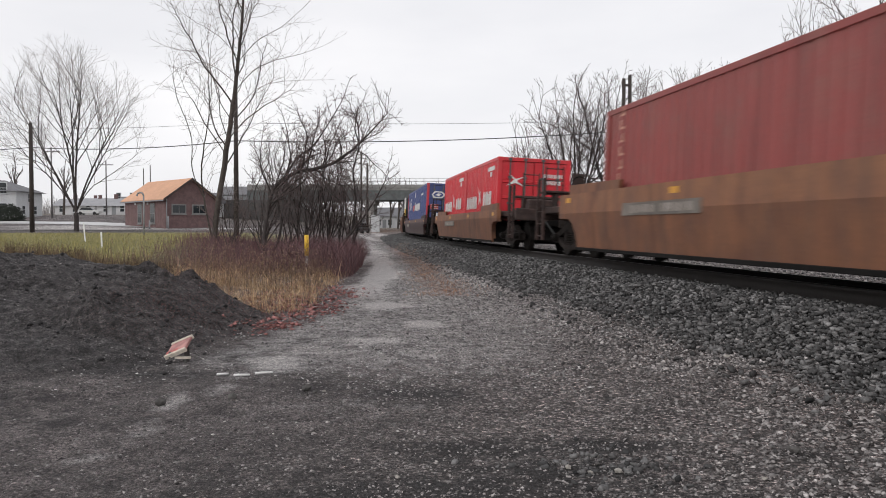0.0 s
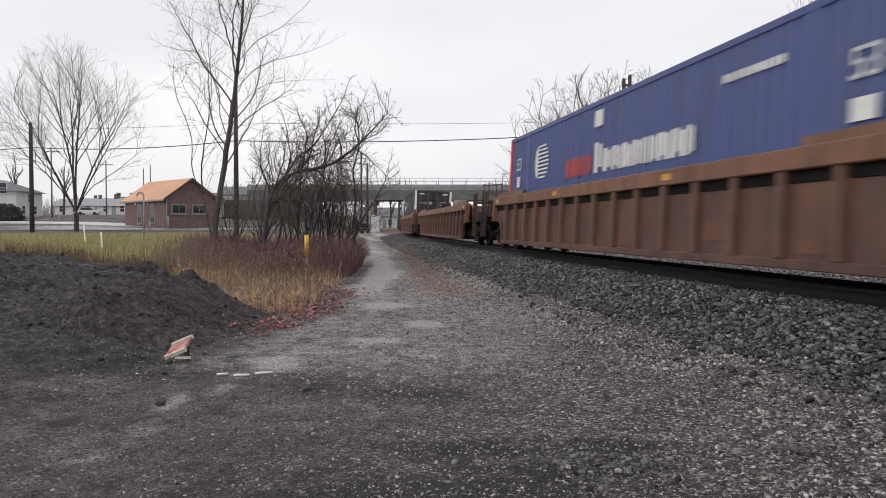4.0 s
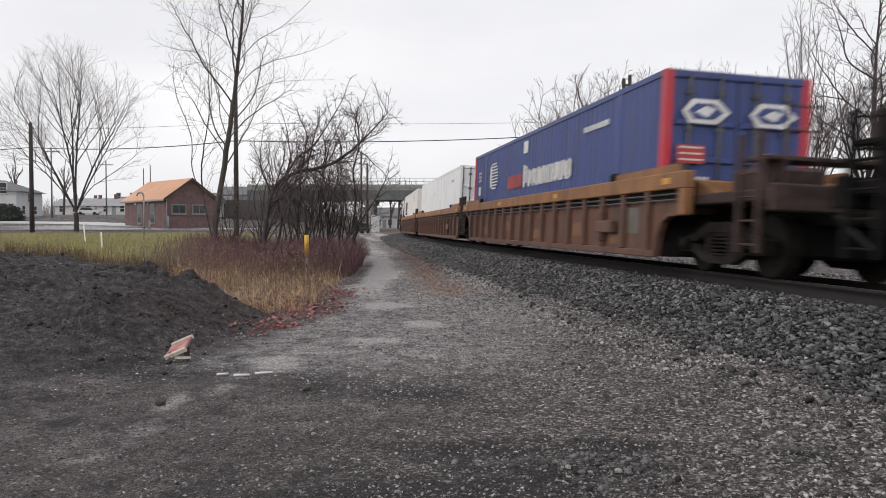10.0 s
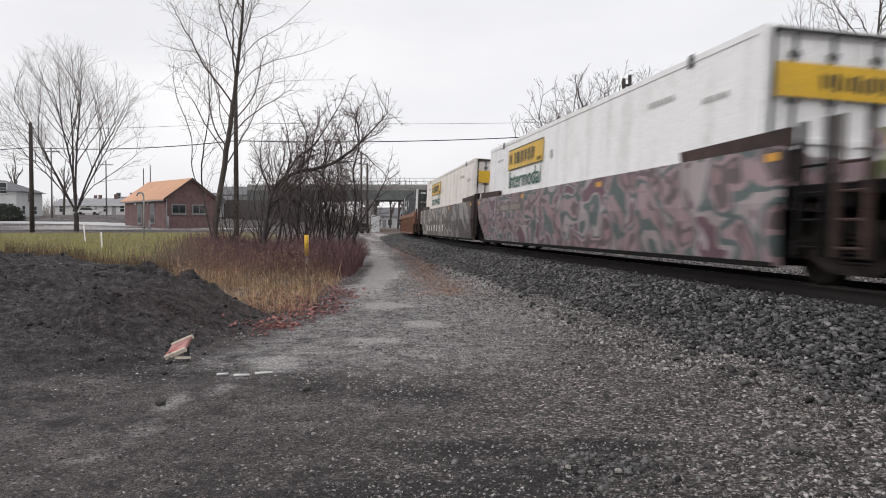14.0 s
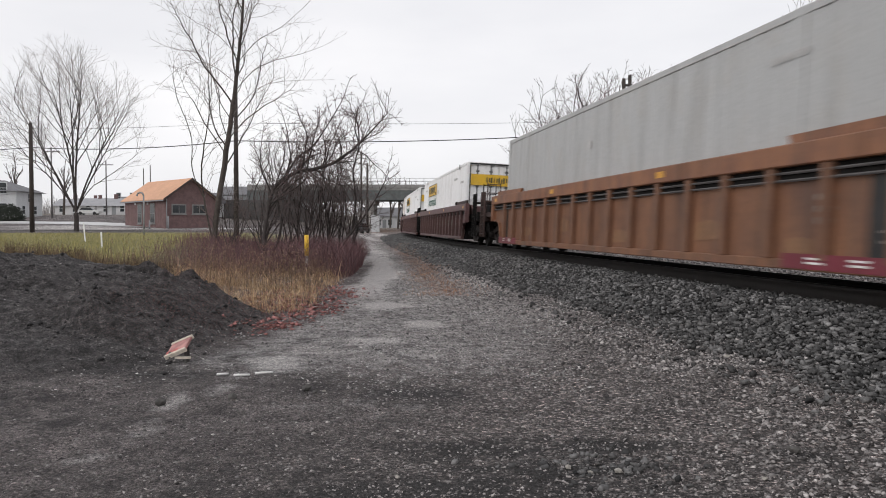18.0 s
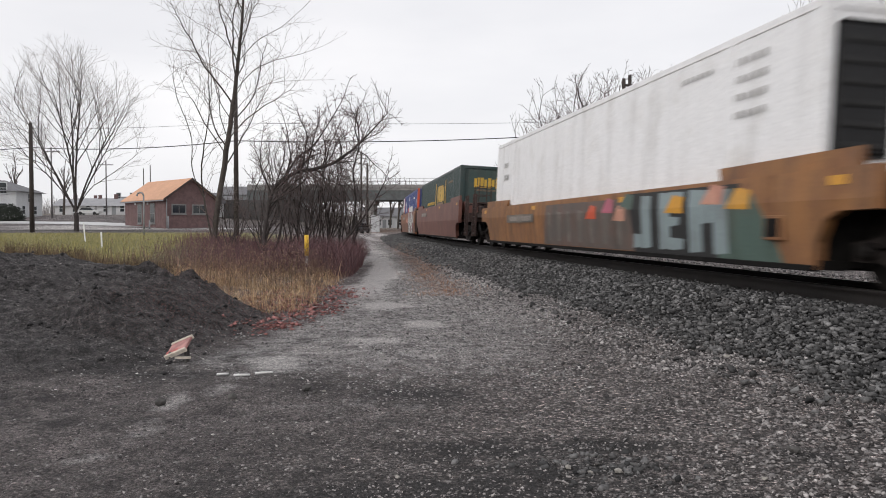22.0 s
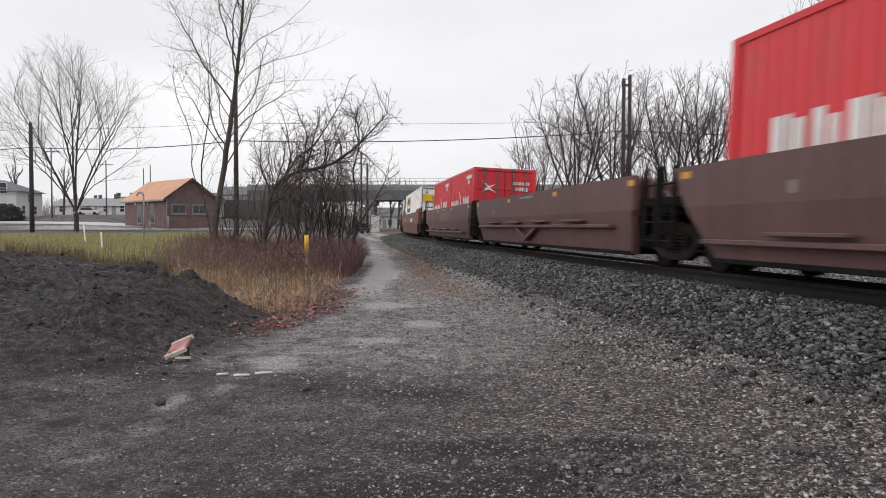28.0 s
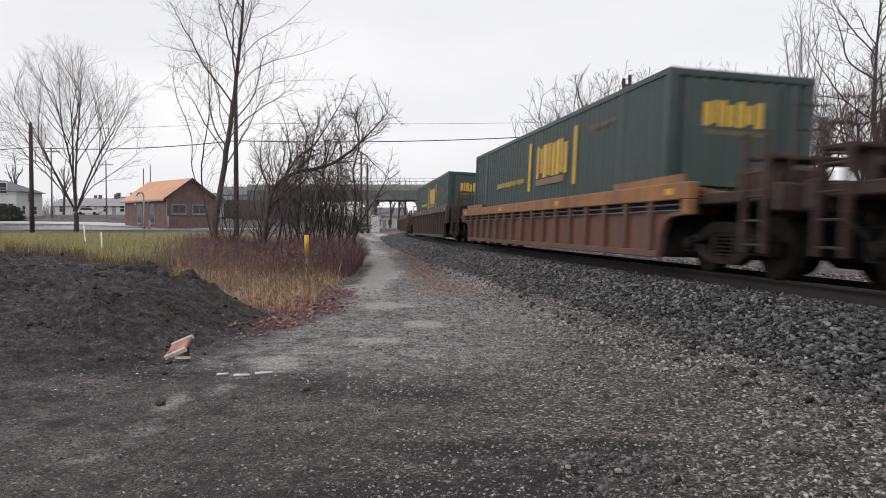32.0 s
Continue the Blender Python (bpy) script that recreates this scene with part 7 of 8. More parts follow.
SHRUBS = [(-5.5, 27, 4.0, 0.3), (-4.9, 26, 4.2, 0.5), (-4.7, 28, 4.4, 0.1), (-6.6, 27.5, 3.3, 0.2), (-7.4, 26, 2.4, -0.2), (-4.2, 27.5, 4.2, 0.2), (-8.0, 29, 2.8, 0.4), (-6.0, 25.2, 3.3, 0.1), (-3.9, 29.5, 3.8, 0.3), (-9.8, 33, 2.4, 0.0), (-4.4, 25.0, 3.6, 0.1), (-5.2, 28.5, 4.0, 0.0), (-3.6, 27.0, 3.8, 0.1), (-6.3, 29.5, 3.2, 0.2), (-3.3, 26.0, 3.0, 0.0), (-8.6, 31, 2.6, 0.1), (-4.9, 25.4, 5.0, 0.3), (-4.1, 26.6, 5.2, 0.2), (-6.2, 26.2, 4.4, 0.2), (-3.4, 28.2, 4.6, 0.1)]
for i, (x, y, h, lean) in enumerate(SHRUBS):
    g = Tree(60 + i, 0.0040, 0.16, 0.22, 0.05, 2.4)
    u = g.r.uniform
    for k in range(4):
        a, dx = 1.6 * k + u(-0.5, 0.5), lean + u(-0.4, 0.4)
        g.stem((0.12 * k - 0.2, 0.2 * math.sin(a), 0), (dx * 0.3 + 0.25 * math.cos(a), 0.3 * math.sin(a), h * 0.25), (dx * 0.6 + 0.4 * math.cos(a) + u(-0.3, 0.3), 0.4 * math.sin(a), h * 0.48), (dx * 1.1 + 0.5 * math.cos(a) + u(-0.2, 0.2), 0.5 * math.sin(a), h * 0.68))
    g.shoots((lean * 0.7, 0, h * 0.52), (1.35, 1.2, h * 0.58), 0.2, (28, 75), 0.42, 3, 0.24, 0.13)
    base = base_at(x, y)
    g.build("dense dark bare shrub in the thicket", base, M["bark_dark"], M["twig_dark"], "shrub", "thicket shrubs", trunk=0.022, thick=0.009, cap=0.034)
    if x > -5.8:
        CLING += [base + Vector(q) for q in g.tips if base.z + q[2] > 2.2 and u(0, 1) < 0.3]

# wood behind the track
WOOD = [(6.4, 52, 8.6, 0), (8.8, 50, 11.4, 1), (11.6, 52, 12.2, 2), (14.8, 49, 11.2, 3), (17.4, 51, 10.8, 1), (18.6, 46, 9.6, 2), (20.4, 43, 12.6, 4), (21.6, 45, 9.6, 0), (25.5, 46, 10.5, 3), (28.0, 43, 9.5, 1), (4.4, 58, 5.0, 5), (10.2, 56, 7.5, 0), (16.2, 55, 8.4, 0), (19.8, 50, 7.4, 5), (13.2, 54, 8.6, 0), (23.4, 48, 8.8, 5)]
WOOD_KIND = {}
for i, (x, y, h, sd) in enumerate(WOOD):
    m = Matrix.Translation(base_at(x, y)) @ Matrix.Rotation(1.3 * i, 4, "Z")
    if sd in WOOD_KIND and abs(WOOD_KIND[sd][1] - h) < 0.9:
        copy_thing(WOOD_KIND[sd][0], m)
        continue
    g = Tree(sd + 7 * i, 0.0078, 0.34, 0.12, 0.05, 2.2)
    slim = 0.45 if sd == 4 else 1.0
    g.stem((0, 0, -0.1), (0.1, 0.05, h * 0.14), (0.0, 0.1, h * (0.7 if sd == 4 else 0.22)))
    for k in range(6):
        a, o = 1.05 * k + sd, slim * h * g.r.uniform(0.12, 0.24)
        z0 = h * (0.4 if sd == 4 else 0.2)
        g.stem((0.05, 0.05, z0), (o * 0.5 * math.cos(a), o * 0.5 * math.sin(a), z0 + h * 0.22), (o * math.cos(a), o * math.sin(a), z0 + h * 0.55))
    g.shoots((0, 0, h * 0.58), (0.38 * h * slim, 0.38 * h * slim, h * 0.55), 1.3 if sd == 4 else 0.66, (28, 60), 0.62, 3, 0.18)
    ob = g.build("bare tree with many forking grey limbs behind the track", base_at(x, y), M["bark_dark"], M["twig_dark"], "tree", "trees behind the track", trunk=0.06, thick=0.022, cap=0.2)
    ob.matrix_basis = m
    WOOD_KIND[sd] = (ob, h)
g = Tree(44, 0.007, 0.3, 0.12, 0.05, 2.2)
g.stem((0, 0, -0.1), (0.1, 0, 3.0), (-0.1, 0, 6.0), (0.0, 0, 9.0), (0.2, 0, 12.0))
for a in ((-1, 4.0, -2.8, 5.9, -4.2, 7.0), (-1, 5.5, -2.4, 8.0, -3.4, 9.6), (1, 4.6, 2.4, 6.6, 4.0, 8.2), (1, 6.4, 1.9, 8.6, 3.0, 10.6), (-1, 7.4, -1.5, 9.6, -2.2, 11.4)):
    g.stem((0.0, 0, a[1]), (a[0] * 1.2, 0.2, a[1] + 0.9), (a[2], 0.3, a[3]), (a[4], 0.2, a[5]))
g.shoots((0, 0, 8.0), (5.4, 4.4, 5.8), 0.6, (28, 60), 0.5, 3, 0.15)
g.build("large dark bare tree with spreading limbs behind the track", base_at(19.9, 35), M["bark_dark"], M["twig_dark"], "tree", "trees behind the track", trunk=0.06, thick=0.02, cap=0.24)
far_tree = None
for i, (x, y, h) in enumerate([(-9.5, 160, 13), (-12, 172, 15), (-5.5, 165, 12), (-1, 175, 12), (-7.6, 158, 12), (-62, 110, 9), (-38, 150, 10), (-70, 140, 12)]):
    m = Matrix.Translation(base_at(x, y, 0.2 if h > 10 else 1.6)) @ Matrix.Rotation(0.9 * i, 4, "Z")
    if far_tree:
        copy_thing(far_tree, m)
        continue
    g = Tree(80, 0.034, 0.6, 0.07, 0.08, 2.3)
    g.stem((0, 0, 0), (0.2, 0, 4.5), (0.1, 0.2, 8.0))
    g.shoots((0, 0, 7.5), (3.8, 3.8, 5.6), 0.5, (22, 48), 0.45, 3, 0.25, 0.4)
    far_tree = g.build("distant bare tree with fine upright twigs", base_at(x, y), M["bark"], M["twig_dark"], "tree", "distant trees", trunk=0.12, thick=0.05, cap=0.25)
    far_tree.matrix_basis = m


# ---- weeds, brush, leaves ----
def leaf_material(name, a, b):
    m, n, l, p = nodes_of(name)
    g = n.new("ShaderNodeNewGeometry")
    r = ramp(n, [(0.0, a), (1.0, b)])
    l.new(g.outputs["Random Per Island"], r.inputs["Fac"])
    l.new(r.outputs["Color"], p.inputs["Base Color"])
    p.inputs["Roughness"].default_value = 0.8
    return m


M["straw"] = leaf_material("dry_straw", (0.19, 0.115, 0.07), (0.78, 0.55, 0.32))
M["brush"] = leaf_material("reddish_brush", (0.062, 0.033, 0.038), (0.21, 0.105, 0.108))
M["seed"] = leaf_material("dull_seed_heads", (0.10, 0.06, 0.05), (0.30, 0.19, 0.155))
M["fallen"] = leaf_material("fallen_leaves", (0.10, 0.035, 0.035), (0.48, 0.21, 0.19))
M["meadow"] = leaf_material("meadow_grass", (0.18, 0.17, 0.055), (0.50, 0.44, 0.18))
M["rust_grass"] = leaf_material("rusty_grass", (0.15, 0.075, 0.055), (0.56, 0.32, 0.20))
M["field_straw"] = leaf_material("yellow_green_field_weeds", (0.19, 0.145, 0.065), (0.60, 0.46, 0.24))
M["stalk"] = leaf_material("brown_stalks", (0.06, 0.04, 0.025), (0.2, 0.14, 0.08))


def blades(name, pts, height, width, lean, material, label, category, bends=3):
    """Thin bent blades or stems, each a strip of quads."""
    n = len(pts)
    a = rng.uniform(0, 2 * np.pi, n)
    side = np.stack([np.cos(a + np.pi / 2), np.sin(a + np.pi / 2), np.zeros(n)], 1)
    out = np.stack([np.cos(a), np.sin(a), np.zeros(n)], 1)
    ln = lean * rng.uniform(0.2, 1.4, n) * height
    rows = []
    for k in range(bends + 1):
        t = k / bends
        c = pts + out * (ln * t ** 1.8)[:, None] + np.array([0, 0, 1.0]) * (height * t * (1 - 0.25 * lean * t))[:, None]
        w = (width * (1 - 0.8 * t))[:, None] / 2
        rows += [c - side * w, c + side * w]
    v = np.stack(rows, 1)
    f = np.array([(2 * k, 2 * k + 1, 2 * k + 3, 2 * k + 2) for k in range(bends)])
    f = f[None] + (np.arange(n) * 2 * (bends + 1))[:, None, None]
    me = array_mesh(name, v.reshape(-1, 3), f.reshape(-1, 4), material)
    return tagged(new(name, me), label, category, kind="stuff")


def weeds_area(n, y0, y1, near, wide, power=1.3):
    y = y0 + (y1 - y0) * rng.uniform(0, 1, n) ** power
    x = edge_of_path(y) - near - wide * rng.uniform(0, 1, n)
    return x, y


def tufts(x, y, per, spread):
    x = np.repeat(x, per) + rng.normal(0, spread, len(x) * per)
    y = np.repeat(y, per) + rng.normal(0, spread, len(y) * per)
    return x, y


x, y = weeds_area(1500, 9.2, 20, 0.1, 5.2)
keep = heap_d(x, y) > 1.02
x, y = tufts(x[keep], y[keep], 16, 0.10)
h = rng.uniform(0.06, 0.56, len(x)) * (0.70 + 0.55 * vnoise(x, y, 0.8, 4) + 0.4 * vnoise(x, y, 0.33, 14)) * (0.45 + 0.95 * smooth(9.5, 13.0, y))
keep = (x > -0.345 * y + rng.normal(0, 0.35, len(x))) & (vnoise(x, y, 0.45, 21) > -0.35)
x, y, h = x[keep], y[keep], h[keep]
h = np.maximum(h * rng.uniform(0.4, 1.15, len(x)), 0.07)
w = rng.uniform(0.003, 0.008, len(x))
patch = vnoise(x, y, 0.7, 31) + 0.5 * vnoise(x, y, 0.3, 17) + rng.normal(0, 0.25, len(x)) + 0.35 * smooth(-1.2, -2.6, x - edge_of_path(y)) * -1
bent = rng.uniform(0, 1, len(x)) < 0.55
for sel, mt, ln, lab in ((~bent & (patch > 0), "straw", 0.85, "tall tan dry grass in uneven tufts"), (~bent & (patch <= 0), "rust_grass", 0.9, "rusty brown dry grass in uneven tufts"), (bent, "straw", 1.7, "bent and broken dry grass stems")):
    blades("dry_grass", on_ground(x[sel], y[sel]), h[sel], w[sel], ln, M[mt], lab, "grass")
x, y = weeds_area(19000, 17.5, 34, 0.1, 7.2, 1.2)
_k = x > -0.325 * y + rng.normal(0, 0.7, len(x))
x, y = x[_k], y[_k]
h = rng.uniform(0.4, 1.05, len(x)) * (0.8 + 0.3 * vnoise(x, y, 1.7, 8))
blades("brush", on_ground(x, y), h * rng.uniform(0.5, 1.05, len(x)), np.full(len(x), 0.009), 0.6, M["brush"], "dense reddish brown leafless brush", "brush")
x, y = weeds_area(8000, 18, 27, -0.1, 2.2, 1.0)
blades("brush", on_ground(x, y), 0.3 + 0.95 * rng.uniform(0, 1, len(x)) * (0.85 + 0.3 * vnoise(x, y, 0.6, 5)), np.full(len(x), 0.010), 0.75, M["brush"], "dense reddish brown leafless brush", "brush")
x, y = weeds_area(1200, 13, 18, 0.3, 4.6, 1.0)
_k = x > -0.36 * y + rng.normal(0, 0.9, len(x))
x, y = x[_k], y[_k]
h = 0.25 + 0.6 * rng.uniform(0, 1, len(x)) ** 1.5
p = on_ground(x, y)
blades("seed_stalks", p, h, np.full(len(x), 0.006), 0.12, M["stalk"], "thin brown weed stalks with seed heads", "weeds")
hp = np.repeat(p + np.array([0, 0, 1.0]) * h[:, None] * 0.93, 5, 0) + rng.normal(0, 0.018, (len(p) * 5, 3))
scatter("seed_heads", hp, rng.uniform(0.015, 0.035, len(hp)), M["seed"], "pale fluffy seed heads on dry weeds", "weeds", OCT_V, OCT_F)
# stubble and grass on the field
y = 11.0 + 10 * rng.uniform(0, 1, 750) ** 1.2
x = -0.30 * y - 1.2 - 0.36 * y * rng.uniform(0, 1, len(y))
keep = heap_d(x, y) > 1.05
x, y = tufts(x[keep], y[keep], 9, 0.1)
blades("field_weeds", on_ground(x, y), rng.uniform(0.05, 0.24, len(x)), np.full(len(x), 0.008), 0.5, M["field_straw"], "dry tan weeds at the edge of the field", "weeds")
y = 11.2 + 7 * rng.uniform(0, 1, 620)
x = -0.30 * y - 0.9 - 0.34 * y * rng.uniform(0, 1, len(y)) ** 0.8
x, y = tufts(x, y, 14, 0.06)
blades("dead_stalks", on_ground(x, y), rng.uniform(0.12, 0.58, len(x)) * (0.75 + 0.5 * vnoise(x, y, 1.1, 9)), np.full(len(x), 0.012), 0.35, M["stalk"], "dark dead stalks standing in the field", "weeds")
y = 17 + 34 * rng.uniform(0, 1, 20000) ** 1.3
x = -0.2 * y - 4.0 - 0.5 * y * rng.uniform(0, 1, len(y))
blades("meadow_grass", on_ground(x, y), rng.uniform(0.06, 0.17, len(x)), np.full(len(x), 0.016), 0.6, M["meadow"], "short yellow-green winter grass", "grass", 2)
# fallen leaves
x, y = weeds_area(3000, 8.8, 15, -0.45, 1.7, 1.9)
_k = (vnoise(x, y, 0.35, 4) > -0.1) & (heap_d(x, y) > 1.04)
x, y = x[_k] + rng.normal(0, 0.15, _k.sum()), y[_k] + rng.normal(0.15, 0.3, _k.sum())
p = on_ground(x, y) + np.array([0, 0, 0.012])
scatter("fallen_leaves", p, rng.uniform(0.03, 0.075, len(p)), M["fallen"], "dull red fallen leaves along the weeds", "leaves", OCT_V, OCT_F, 0.22, 0.05)


# withered strip between the way and the ballast
y = 13 + 34 * rng.uniform(0, 1, 3800) ** 1.3
x = edge_of_path(y) + 2.0 + rng.normal(0, 0.32, len(y)) + 0.3 * vnoise(y * 0 + 1, y, 2.0, 3)
blades("verge_grass", on_ground(x, y), rng.uniform(0.02, 0.10, len(x)), rng.uniform(0.006, 0.014, len(x)), 1.2, M["rust_grass"], "low withered brown growth along the way", "grass", 2)
# a few dry leaves still hang in the thicket
cling = np.array([tuple(c) for c in CLING])
cling = cling[rng.permutation(len(cling))[:4200]]
scatter("hanging_leaves", cling, rng.uniform(0.02, 0.06, len(cling)), M["brush"], "dark curled dead leaves clinging to the thicket", "leaves", OCT_V, OCT_F, 0.5)
# winter woods on the skyline, distance haze put into their pale grey
fa = rng.uniform(-0.75, 0.75, 12000)
fd = rng.uniform(230, 340, len(fa))
fx, fy = fd * np.sin(fa), fd * np.cos(fa)
fh = rng.uniform(2, 6.5, len(fx)) * (1 + 0.35 * vnoise(fx, fy, 25, 2))
M["far_wood"] = leaf_material("haze_paled_far_woods", (0.22, 0.205, 0.205), (0.40, 0.385, 0.385))
blades("far_woods", on_ground(fx, fy) - np.array([0, 0, 0.3]), fh, rng.uniform(0.1, 0.4, len(fx)), 0.35, M["far_wood"], "leafless woods along the skyline with haze in their grey", "woods")


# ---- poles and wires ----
# far poles: the pale timber colour carries the distance haze
M["pole_far"] = plain("haze_paled_pole_timber", (0.15, 0.14, 0.14), 0.9, 0, 12, 0.3, 0.3)
M["pole"] = plain("weathered_pole_timber", (0.05, 0.04, 0.036), 0.9, 0, 12, 0.35, 0.5)
M["wire"] = plain("black_cable", (0.03, 0.03, 0.032), 0.6, 0, 5, 0.1, 0.0)
M["galv"] = plain("galvanised_steel", (0.3, 0.3, 0.3), 0.5, 0.6, 10, 0.15, 0.05)


def utility_pole(x, y, height, r, label, arms=0, wood="pole"):
    b = base_at(x, y, 0.3)
    ob = thing("utility_pole", Matrix.Translation(b), label, "pole", "utility poles")
    part("shaft", tube(bmesh.new(), (0, 0, 0), (0, 0, height + 0.3), r, r * 0.72, 12), M[wood], ob)
    for k in range(arms):
        z = height - 0.35 - 0.7 * k
        arm = part("crossarm", bevel_box(-1.1, 1.1, -0.06, 0.06, z, z + 0.11, 0.01), M[wood], ob)
        for xx in (-0.95, -0.45, 0.45, 0.95):
            part("insulator", tube(bmesh.new(), (xx, 0, z + 0.11), (xx, 0, z + 0.24), 0.04, 0.025, 8), M["galv"], arm)
    return ob


utility_pole(-29.8, 55, 7.95, 0.17, "dark wooden pole standing in the field edge")
utility_pole(-12.25, 45, 8.75, 0.16, "tall dark wooden pole behind the tall tree")
utility_pole(-12.05, 112, 12.0, 0.16, "thin wooden pole beside the bridge")
utility_pole(-10.95, 110, 10.2, 0.18, "wooden pole beside the bridge")
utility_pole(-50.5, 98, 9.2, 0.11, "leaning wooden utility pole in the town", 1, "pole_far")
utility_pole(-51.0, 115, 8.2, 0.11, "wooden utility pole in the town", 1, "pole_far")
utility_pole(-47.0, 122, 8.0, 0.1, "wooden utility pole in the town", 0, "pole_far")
utility_pole(-33.5, 85, 6.2, 0.06, "slim vent pole beside the brick building")
frame_pole = thing("utility_pole", Matrix.Translation(base_at(10.6, 44, 0.3)), "double wooden pole frame tied with short crosspieces", "pole", "utility poles")
for dx, hh in ((-0.18, 9.95), (0.2, 10.15)):
    part("shaft", tube(bmesh.new(), (dx, 0, 0), (dx * 0.9, 0, hh), 0.13, 0.1, 12), M["pole"], frame_pole)
for z in (9.5, 6.6, 3.6):
    part("crosspiece", bevel_box(-0.28, 0.3, -0.06, 0.06, z, z + 0.14, 0.01), M["pole"], frame_pole)


def cable(pts, r, sag, label):
    line = [Vector(pts[0])]
    for a, b in zip(pts, pts[1:]):
        a, b = Vector(a), Vector(b)
        line += [a.lerp(b, k / 12) - Vector((0, 0, sag * 4 * (k / 12) * (1 - k / 12))) for k in range(1, 13)]
    bm = bmesh.new()
    rings = [[bm.verts.new(c + Vector((0, r * math.cos(t), r * math.sin(t)))) for t in (0, 1.257, 2.513, 3.77, 5.027)] for c in line]
    for u, v in zip(rings, rings[1:]):
        for k in range(5):
            bm.faces.new((u[k], u[(k + 1) % 5], v[(k + 1) % 5], v[k]))
    ob = new("overhead_cable", mesh_of("overhead_cable", bm, M["wire"]))
    return tagged(ob, label, "cable", "overhead cables")


cable([(-62, 66, 7.2), (-29.8, 55, 6.95), (-12.25, 45, 6.3), (10.55, 44, 6.75), (40, 45, 6.6)], 0.028, 0.28, "thick black cable strung between wooden poles")
cable([(-62, 66, 8.6), (-29.8, 55, 8.3), (-12.25, 45, 7.35), (10.55, 44, 7.35), (40, 45, 7.4)], 0.010, 0.12, "thin wire strung high between the poles")


# ---- brick pump house ----
M["brick"] = plain("dull_red_brick", (0.15, 0.092, 0.09), 0.85, 0, 18, 0.3, 0.4)
M["trim"] = plain("grey_window_trim", (0.21, 0.21, 0.205), 0.7, 0, 10, 0.15)
M["roof_orange"] = plain("salmon_roof_sheets", (0.62, 0.345, 0.215), 0.7, 0, 3, 0.10, 0.1)
M["roof_dark"] = plain("dark_verge", (0.07, 0.05, 0.045), 0.8, 0, 10, 0.2)
mg, gn, gl, gp = nodes_of("window_glass")
gp.inputs["Base Color"].default_value, gp.inputs["Roughness"].default_value = (0.02, 0.025, 0.028, 1), 0.08
M["glass"] = mg
M["concrete"] = plain("weathered_concrete", (0.27, 0.265, 0.255), 0.85, 0, 2.5, 0.22, 0.2)
M["siding"] = plain("white_siding", (0.52, 0.53, 0.54), 0.75, 0, 6, 0.1, 0.1)
M["shingle"] = plain("grey_shingles", (0.17, 0.17, 0.18), 0.85, 0, 8, 0.2, 0.2)
M["siding_tan"] = plain("pale_tan_siding", (0.38, 0.36, 0.34), 0.75, 0, 6, 0.1, 0.1)
M["siding_grey"] = plain("grey_siding", (0.24, 0.25, 0.26), 0.75, 0, 6, 0.1, 0.1)


# town walls and roofs: distance haze is mixed into these pale colours
M["siding_mist"] = plain("haze_paled_siding", (0.50, 0.50, 0.51), 0.8, 0, 4, 0.08, 0.1)
M["shingle_mist"] = plain("haze_paled_shingles", (0.33, 0.33, 0.345), 0.85, 0, 6, 0.12, 0.1)


def window(parent, x, y, z, w, h, facing, bars_v=1, bars_h=0, trim=None):
    """A window in a wall; facing -y or -x in the parent's space."""
    t = trim or M["trim"]
    ob = part("window", bevel_box(-w / 2 - 0.09, w / 2 + 0.09, -0.05, 0.03, -h / 2 - 0.09, h / 2 + 0.09, 0.01), t, parent, "framed window with dark panes")
    nv, nh = bars_v + 1, bars_h + 1
    for i in range(nv):
        for j in range(nh):
            a = -w / 2 + i * w / nv + 0.03
            c = -h / 2 + j * h / nh + 0.03
            part("pane", box(bmesh.new(), a, a + w / nv - 0.06, -0.065, -0.045, c, c + h / nh - 0.06), M["glass"], ob)
    part("sill", bevel_box(-w / 2 - 0.14, w / 2 + 0.14, -0.12, 0.02, -h / 2 - 0.17, -h / 2 - 0.09, 0.01), t, ob)
    ob.matrix_basis = pose(x, y, z) @ Matrix.Rotation({"y": 0.0, "x": -math.pi / 2, "X": math.pi / 2}[facing], 4, "Z")
    return ob


